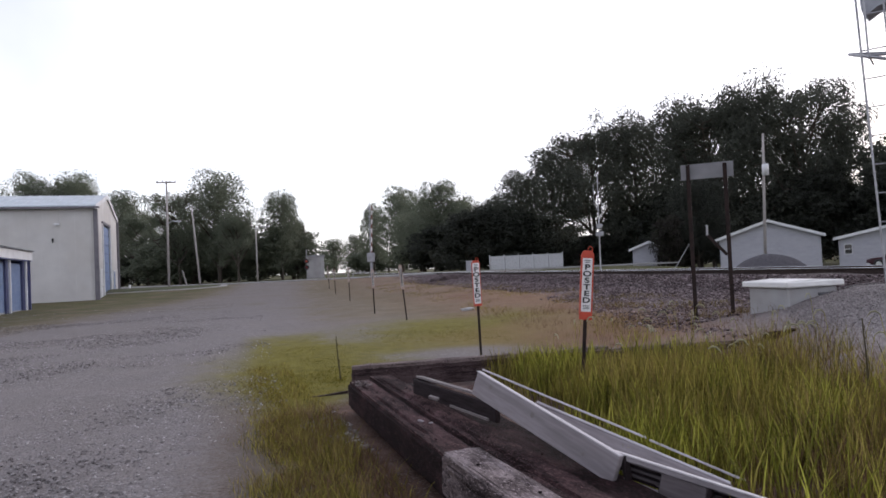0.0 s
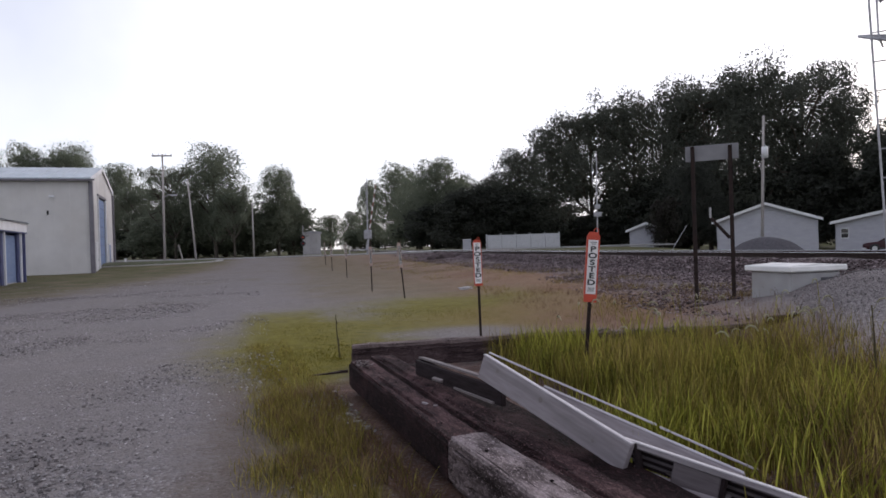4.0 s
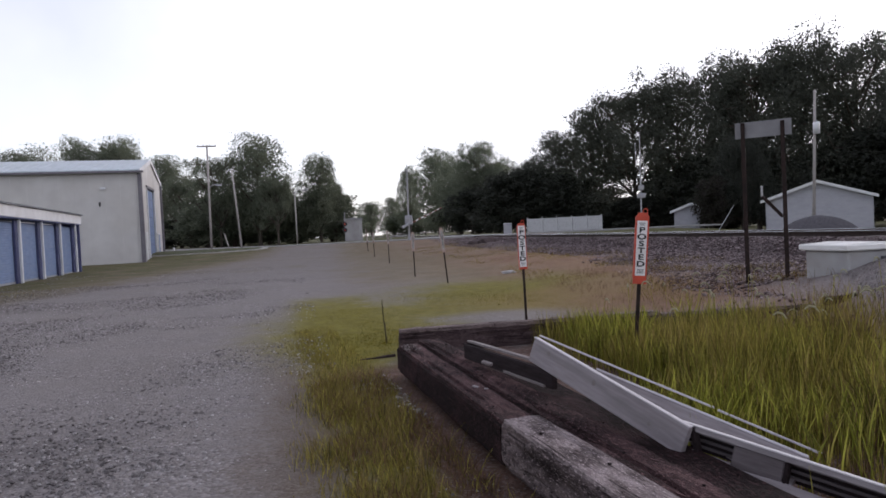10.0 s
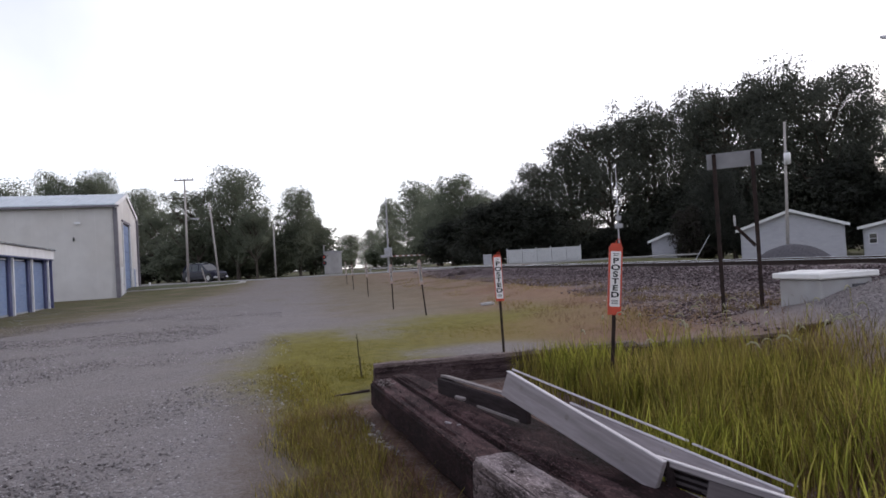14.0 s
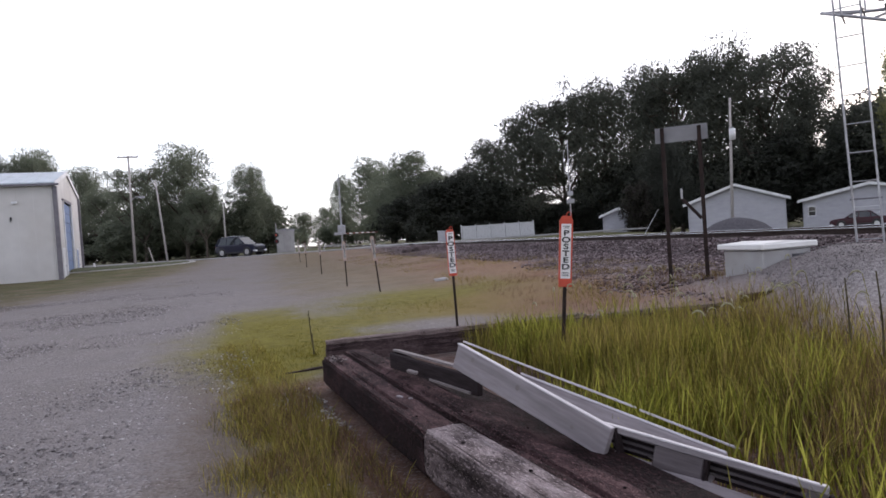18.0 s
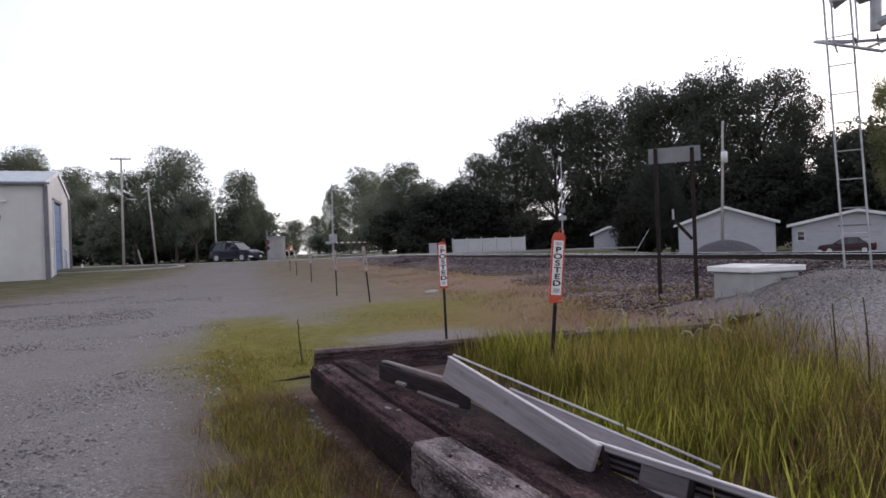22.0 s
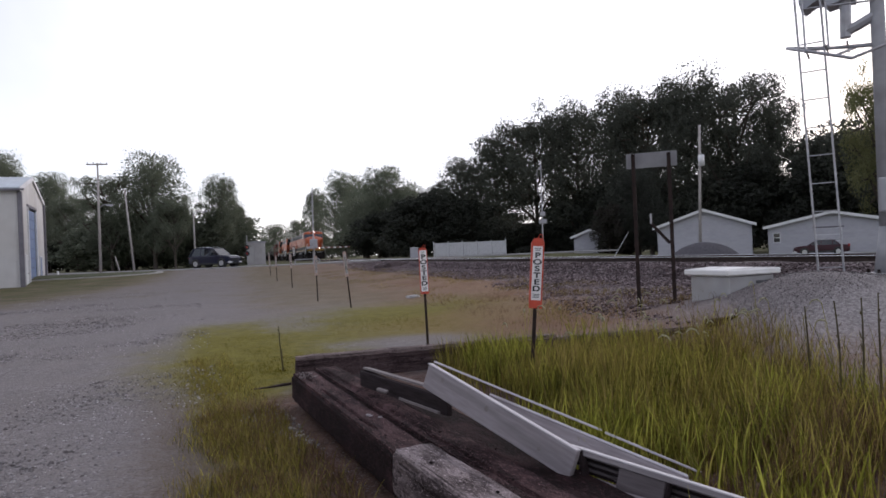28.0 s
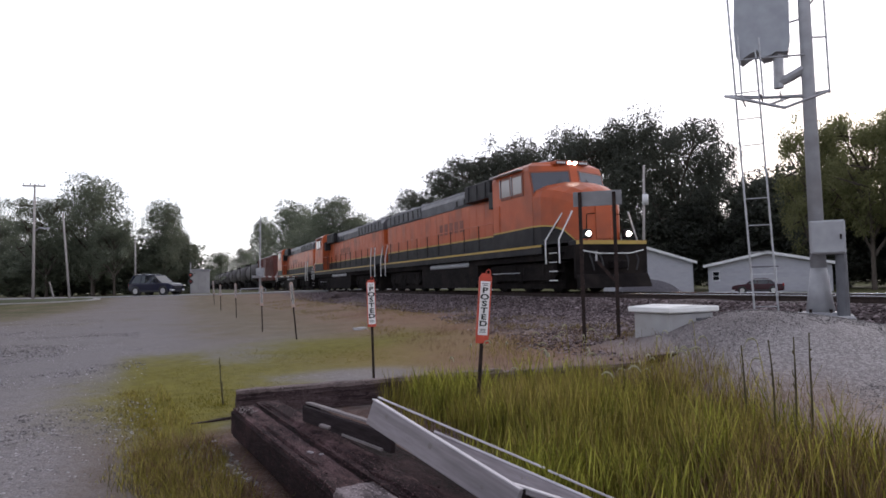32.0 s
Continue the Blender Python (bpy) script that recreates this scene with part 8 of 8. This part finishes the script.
        for y in (-20.6, -19.7):
            bm = BM()
            bm_tube(bm, [(sx * 1.53, y, 0.9), (sx * 1.53, y, 1.85), (sx * 1.42, y + 0.2, 2.7)], 0.028, 8)
            part("grab_rail", bm, M_HANDRAIL, e, "white grab rail")
    # long hood: lower orange doors, upper dark panels, roof
    bm = BM()
    bm_box(bm, 0, -13.05, 2.74, 1.94, 15.6, 2.10, bevel=0.03)
    hood = part("hood", bm, M_LOCO_ORANGE, e)
    for sx in (-1, 1):
        n = 19
        for k in range(n):
            bm = BM()
            bm_box(bm, sx * 0.980, -5.6 - (k + 0.5) * 0.79, 3.03, 0.024, 0.775, 1.46, bevel=0.006)
            part("hood_door", bm, M_LOCO_ORANGE, hood)
        bm = BM()
        bm_box(bm, sx * 0.985, -13.05, 1.965, 0.04, 15.5, 0.53)
        part("dark_band", bm, M_LOCO_DARK, hood)
        bm = BM()
        bm_box(bm, sx * 0.985, -13.05, 2.265, 0.03, 15.5, 0.06)
        part("yellow_line", bm, M_LOCO_YELLOW, hood)
    bm = BM()
    bm_prism(bm, [(-1.0, 3.79), (-1.0, 4.20), (-0.72, 4.50), (0.72, 4.50), (1.0, 4.20), (1.0, 3.79)], -20.85, -5.3)
    up = part("upper_hood", bm, M_HOODGREY, e, "dark grey upper hood")
    bm = BM()
    side(bm, [(-5.3, 4.503), (-20.8, 4.503), (-20.8, 4.55), (-5.3, 4.55)], -0.74, 0.74)
    part("hood_roof", bm, M_ROOFGREY, e)
    for sx in (-1, 1):
        for y0, y1, z0, z1, nm in ((-5.95, -8.45, 3.80, 4.52, "brake_intake"), (-8.7, -10.4, 3.84, 4.16, "air_intake"), (-14.8, -20.4, 3.82, 4.40, "radiator_intake")):
            bm = BM()
            w = {"brake_intake": 0.34, "air_intake": 0.05, "radiator_intake": 0.05}[nm]
            bm_box(bm, sx * (0.99 + w / 2), (y0 + y1) / 2, (z0 + z1) / 2, w, abs(y1 - y0), z1 - z0, bevel=0.03)
            it = part(nm, bm, M_LOCO_DARK if nm == "brake_intake" else M_HOODGREY, up)
            n = int(abs(y1 - y0) / 0.7)
            for k in range(n):
                bm = BM()
                bm_box(bm, sx * (0.99 + w + 0.01), y0 - (k + 0.5) * abs(y1 - y0) / n, (z0 + z1) / 2, 0.03, 0.1, (z1 - z0) * 0.8)
                part("louvre", bm, M_LOCO_DARK, it)
    for y in (-9.8, -10.9, -15.6, -17.4, -19.2):
        bm = BM()
        bm_cyl(bm, (0, y, 4.54), (0, y, 4.66), 0.62 if y < -15 else 0.3, 0.62 if y < -15 else 0.3, 18)
        part("roof_fan", bm, M_ROOFGREY, e)
    bm = BM()
    bm_box(bm, 0, -12.6, 4.62, 0.7, 1.3, 0.2, bevel=0.03)
    part("exhaust", bm, M_UNDER, e)
    bm = BM()
    bm_tube(bm, [(0.35, -3.2, 4.72), (0.35, -3.2, 4.80), (0.35, -3.7, 4.80)], 0.06, 8)
    part("air_horn", bm, M_GALV, e)
    # a pale plain panel where the sides carry a name
    for sx in (-1, 1):
        for k in range(5):
            bm = BM()
            bm_box(bm, sx * 0.995, -9.6 - 0.62 * k, 2.95, 0.006, 0.42, 0.52)
            part("print_bar", bm, M_NAMEPRINT, hood)
    # handrails with stanchions along the walkways
    for sx in (-1, 1):
        bm = BM()
        bm_tube(bm, [(sx * 1.46, -5.1, 2.72), (sx * 1.46, -20.6, 2.72)], 0.02, 6)
        hr = part("handrail", bm, M_LOCO_ORANGE, e)
        for k in range(11):
            bm = BM()
            bm_cyl(bm, (sx * 1.46, -5.3 - 1.5 * k, 1.66), (sx * 1.46, -5.3 - 1.5 * k, 2.72), 0.02, 0.02, 6)
            part("stanchion", bm, M_LOCO_DARK, hr)
    # fuel tank, air reservoirs
    bm = BM()
    side(bm, [(-7.2, 1.12), (-13.9, 1.12), (-13.9, 0.42), (-13.6, 0.18), (-7.5, 0.18), (-7.2, 0.42)], -1.36, 1.36)
    part("fuel_tank", bm, M_UNDER, e)
    for sx in (-1, 1):
        bm = BM()
        bm_cyl(bm, (sx * 1.30, -8.1, 1.16), (sx * 1.30, -12.6, 1.16), 0.12, 0.12, 10)
        part("air_reservoir", bm, M_GALVDULL, e, smooth_shade=True)
        bm = BM()
        bm_box(bm, sx * 1.40, -4.6, 0.72, 0.02, 2.2, 0.03)
        part("pipe_run", bm, M_GALV, e)
    wheels = []
    for y in (-3.9, -17.2):
        _, w = truck(e, y, 3, 2.05, 0.533)
        wheels += w
    return e, wheels


LOCO, LOCO_WHEELS = build_loco("orange diesel locomotive with lit headlights leading the train")
LOCO_B = copy_thing(LOCO, Matrix.Identity(4))
tagged(LOCO_B, "orange diesel locomotive coupled second in the train", "locomotive", "locomotives of the train")
LOCO_C = copy_thing(LOCO, Matrix.Identity(4))
tagged(LOCO_C, "orange diesel locomotive coupled third in the train", "locomotive", "locomotives of the train")
tagged(LOCO, group="locomotives of the train")
for _lo in (LOCO_B, LOCO_C):                       # their lamps are not lit
    for _o in _lo.children_recursive:
        if _o.name.split(".")[0] in ("headlight", "ditch_light"):
            _me = _o.data.copy()
            _me.materials.clear()
            _me.materials.append(M_LAMPGLASS)
            _o.data = _me
            _o["label"] = "unlit lamp"


def build_boxcar():
    e = thing("boxcar", "dark red boxcar with ribbed sides", "railway wagon")
    bm = BM()
    bm_box(bm, 0, -8.0, 2.75, 2.9, 15.6, 3.1, bevel=0.04)
    body = part("body", bm, M_BOXCAR, e)
    rib = BM()
    bm_box(rib, 0, 0, 2.75, 0.07, 0.10, 3.0)
    me = mesh_of("rib", rib, M_BOXCAR)
    for sx in (-1, 1):
        for k in range(16):
            share("rib", me, body, pose(sx * 1.47, -0.7 - 0.97 * k, 0))
        bm = BM()
        bm_box(bm, sx * 1.49, -8.0, 2.7, 0.08, 3.0, 2.8, bevel=0.01)
        part("sliding_door", bm, M_BOXCAR, body)
    bm = BM()
    side(bm, [(-0.1, 4.30), (-15.9, 4.30), (-15.9, 4.36), (-0.1, 4.36)], -1.4, 1.4)
    part("roof", bm, M_ROOFGREY, e)
    bm = BM()
    bm_box(bm, 0, -8.0, 1.08, 2.2, 16.2, 0.3)
    part("underframe", bm, M_UNDER, e)
    for y in (0.35, -16.35):
        bm = BM()
        bm_box(bm, 0, y, 0.9, 0.28, 0.7, 0.26)
        part("coupler", bm, M_UNDER, e)
    for y in (-2.1, -13.9):
        truck(e, y, 2, 1.75, 0.42)
    return e


def build_tank_car():
    e = thing("tank_car", "dark grey cylindrical tank car", "railway wagon")
    bm = BM()
    secs = []
    for y, r in ((-0.7, 0.35), (-0.78, 0.9), (-1.0, 1.3), (-1.4, 1.48), (-15.6, 1.48), (-16.0, 1.3), (-16.22, 0.9), (-16.3, 0.35)):
        secs.append([(r * math.cos(2 * math.pi * k / 24), y, 2.72 + r * math.sin(2 * math.pi * k / 24)) for k in range(24)])
    loft(bm, secs)
    part("tank", bm, M_TANK, e, smooth_shade=True)
    bm = BM()
    bm_cyl(bm, (0, -8.5, 4.15), (0, -8.5, 4.55), 0.45, 0.45, 14)
    part("dome", bm, M_TANK, e)
    bm = BM()
    bm_box(bm, 0, -8.5, 4.30, 1.3, 3.0, 0.05)
    part("platform", bm, M_UNDER, e)
    for sx in (-1, 1):
        bm = BM()
        bm_tube(bm, [(sx * 1.5, -7.9, 1.0), (sx * 1.5, -7.9, 4.3)], 0.03, 6)
        bm_tube(bm, [(sx * 1.5, -8.4, 1.0), (sx * 1.5, -8.4, 4.3)], 0.03, 6)
        part("ladder", bm, M_UNDER, e)
    bm = BM()
    bm_box(bm, 0, -8.5, 1.12, 0.8, 17.0, 0.32)
    bm_box(bm, 0, -2.4, 1.35, 2.4, 0.5, 0.5)
    bm_box(bm, 0, -14.6, 1.35, 2.4, 0.5, 0.5)
    part("underframe", bm, M_UNDER, e)
    for y in (0.2, -17.2):
        bm = BM()
        bm_box(bm, 0, y, 0.9, 0.28, 0.7, 0.26)
        part("coupler", bm, M_UNDER, e)
    for y in (-2.4, -14.6):
        truck(e, y, 2, 1.75, 0.42)
    return e


BOXCAR = build_boxcar()
TANK = build_tank_car()
tagged(TANK, group="tank cars of the train")
TANKS = [TANK] + [copy_thing(TANK, Matrix.Identity(4)) for _ in range(9)]


def motions():
    """The train passes at an even 22.6 m/s, the gate comes down, and the SUV drives up and waits."""
    speed, s32 = 22.6, 18.45
    consist = [(LOCO, 0.0), (LOCO_B, 22.4 + 20.1), (LOCO_C, 44.8 + 20.1), (BOXCAR, 67.2)] + [(w, 84.6 + 17.9 * k) for k, w in enumerate(TANKS)]
    for w, back in consist:
        way = -1 if w in (LOCO_B, LOCO_C) else 1             # the second and third units run long hood first
        walk(w, [(t, basis(at_track(s32 + back + speed * (32 - t), TRACK, RAIL_Z), NV * -way, U * -way)) for t in (0.0, 8.0, 16.0, 24.0, 28.0, 32.0)])
    for w in LOCO_WHEELS:
        home = w.matrix_basis.copy()
        rows = [(0.0, home), (26.0, home)]
        k = 1
        while 26 + k / FPS <= 32:
            rows.append((26 + k / FPS, home @ pose(0, 0, 0, -math.degrees(k / FPS * speed / 0.533), 0, 0)))
            k += 1
        walk(w, rows)
    falling = [(0, 86), (3.5, 80), (5.5, 58), (6, 56), (7, 48), (8, 37), (9, 26), (10, 17), (11, 11), (12, 5), (13, 0), (32, 0)]
    walk(GATE_ARM, [(t, basis((0.05, -0.1, 1.42), (0.57, 0.82, 0), (-0.82, 0.57, 0)) @ pose(0, 0, 0, 0, -a, 0)) for t, a in falling])
    # the SUV comes in on the side road, turns onto the crossing road and stops: time, x, y, degrees of heading right of the crossing road
    drive = [(0, -75.0, 107.9, 42), (9, -46.0, 81.7, 42), (11, -36.2, 72.8, 42), (12, -32.0, 69.0, 42), (12.5, -30.0, 67.2, 42), (13, -28.0, 65.6, 41), (14, -25.0, 64.8, 39), (15, -21.6, 63.9, 38), (15.5, -20.0, 63.4, 38), (16, -18.9, 63.0, 38), (17, -17.0, 62.2, 38), (18, -15.9, 61.6, 38), (19, -15.4, 61.3, 38), (32, -15.4, 61.3, 38)]
    def heading(deg):
        a = -radians(deg)
        d = Vector((NV.x * math.cos(a) - NV.y * math.sin(a), NV.x * math.sin(a) + NV.y * math.cos(a), 0))
        return d, Vector((-d.y, d.x, 0))
    walk(SUV, [(t, basis((x, y, 0.845), *heading(h))) for t, x, y, h in drive])
    run = [0.0]
    for (_, x0, y0, _), (_, x1, y1, _) in zip(drive, drive[1:]):
        run.append(run[-1] + math.hypot(x1 - x0, y1 - y0))
    times = [row[0] for row in drive]
    for w in SUV_WHEELS:
        home = w.matrix_basis.copy()
        rows = [(0.0, home), (11.0, home)]
        k = 1
        while 11 + k / FPS <= 19:
            p = float(np.interp(11 + k / FPS, times, run)) - run[2]
            rows.append((11 + k / FPS, home @ pose(0, 0, 0, 0, math.degrees(p / 0.36), 0)))
            k += 1
        rows.append((32.0, rows[-1][1]))
        walk(w, rows)


motions()
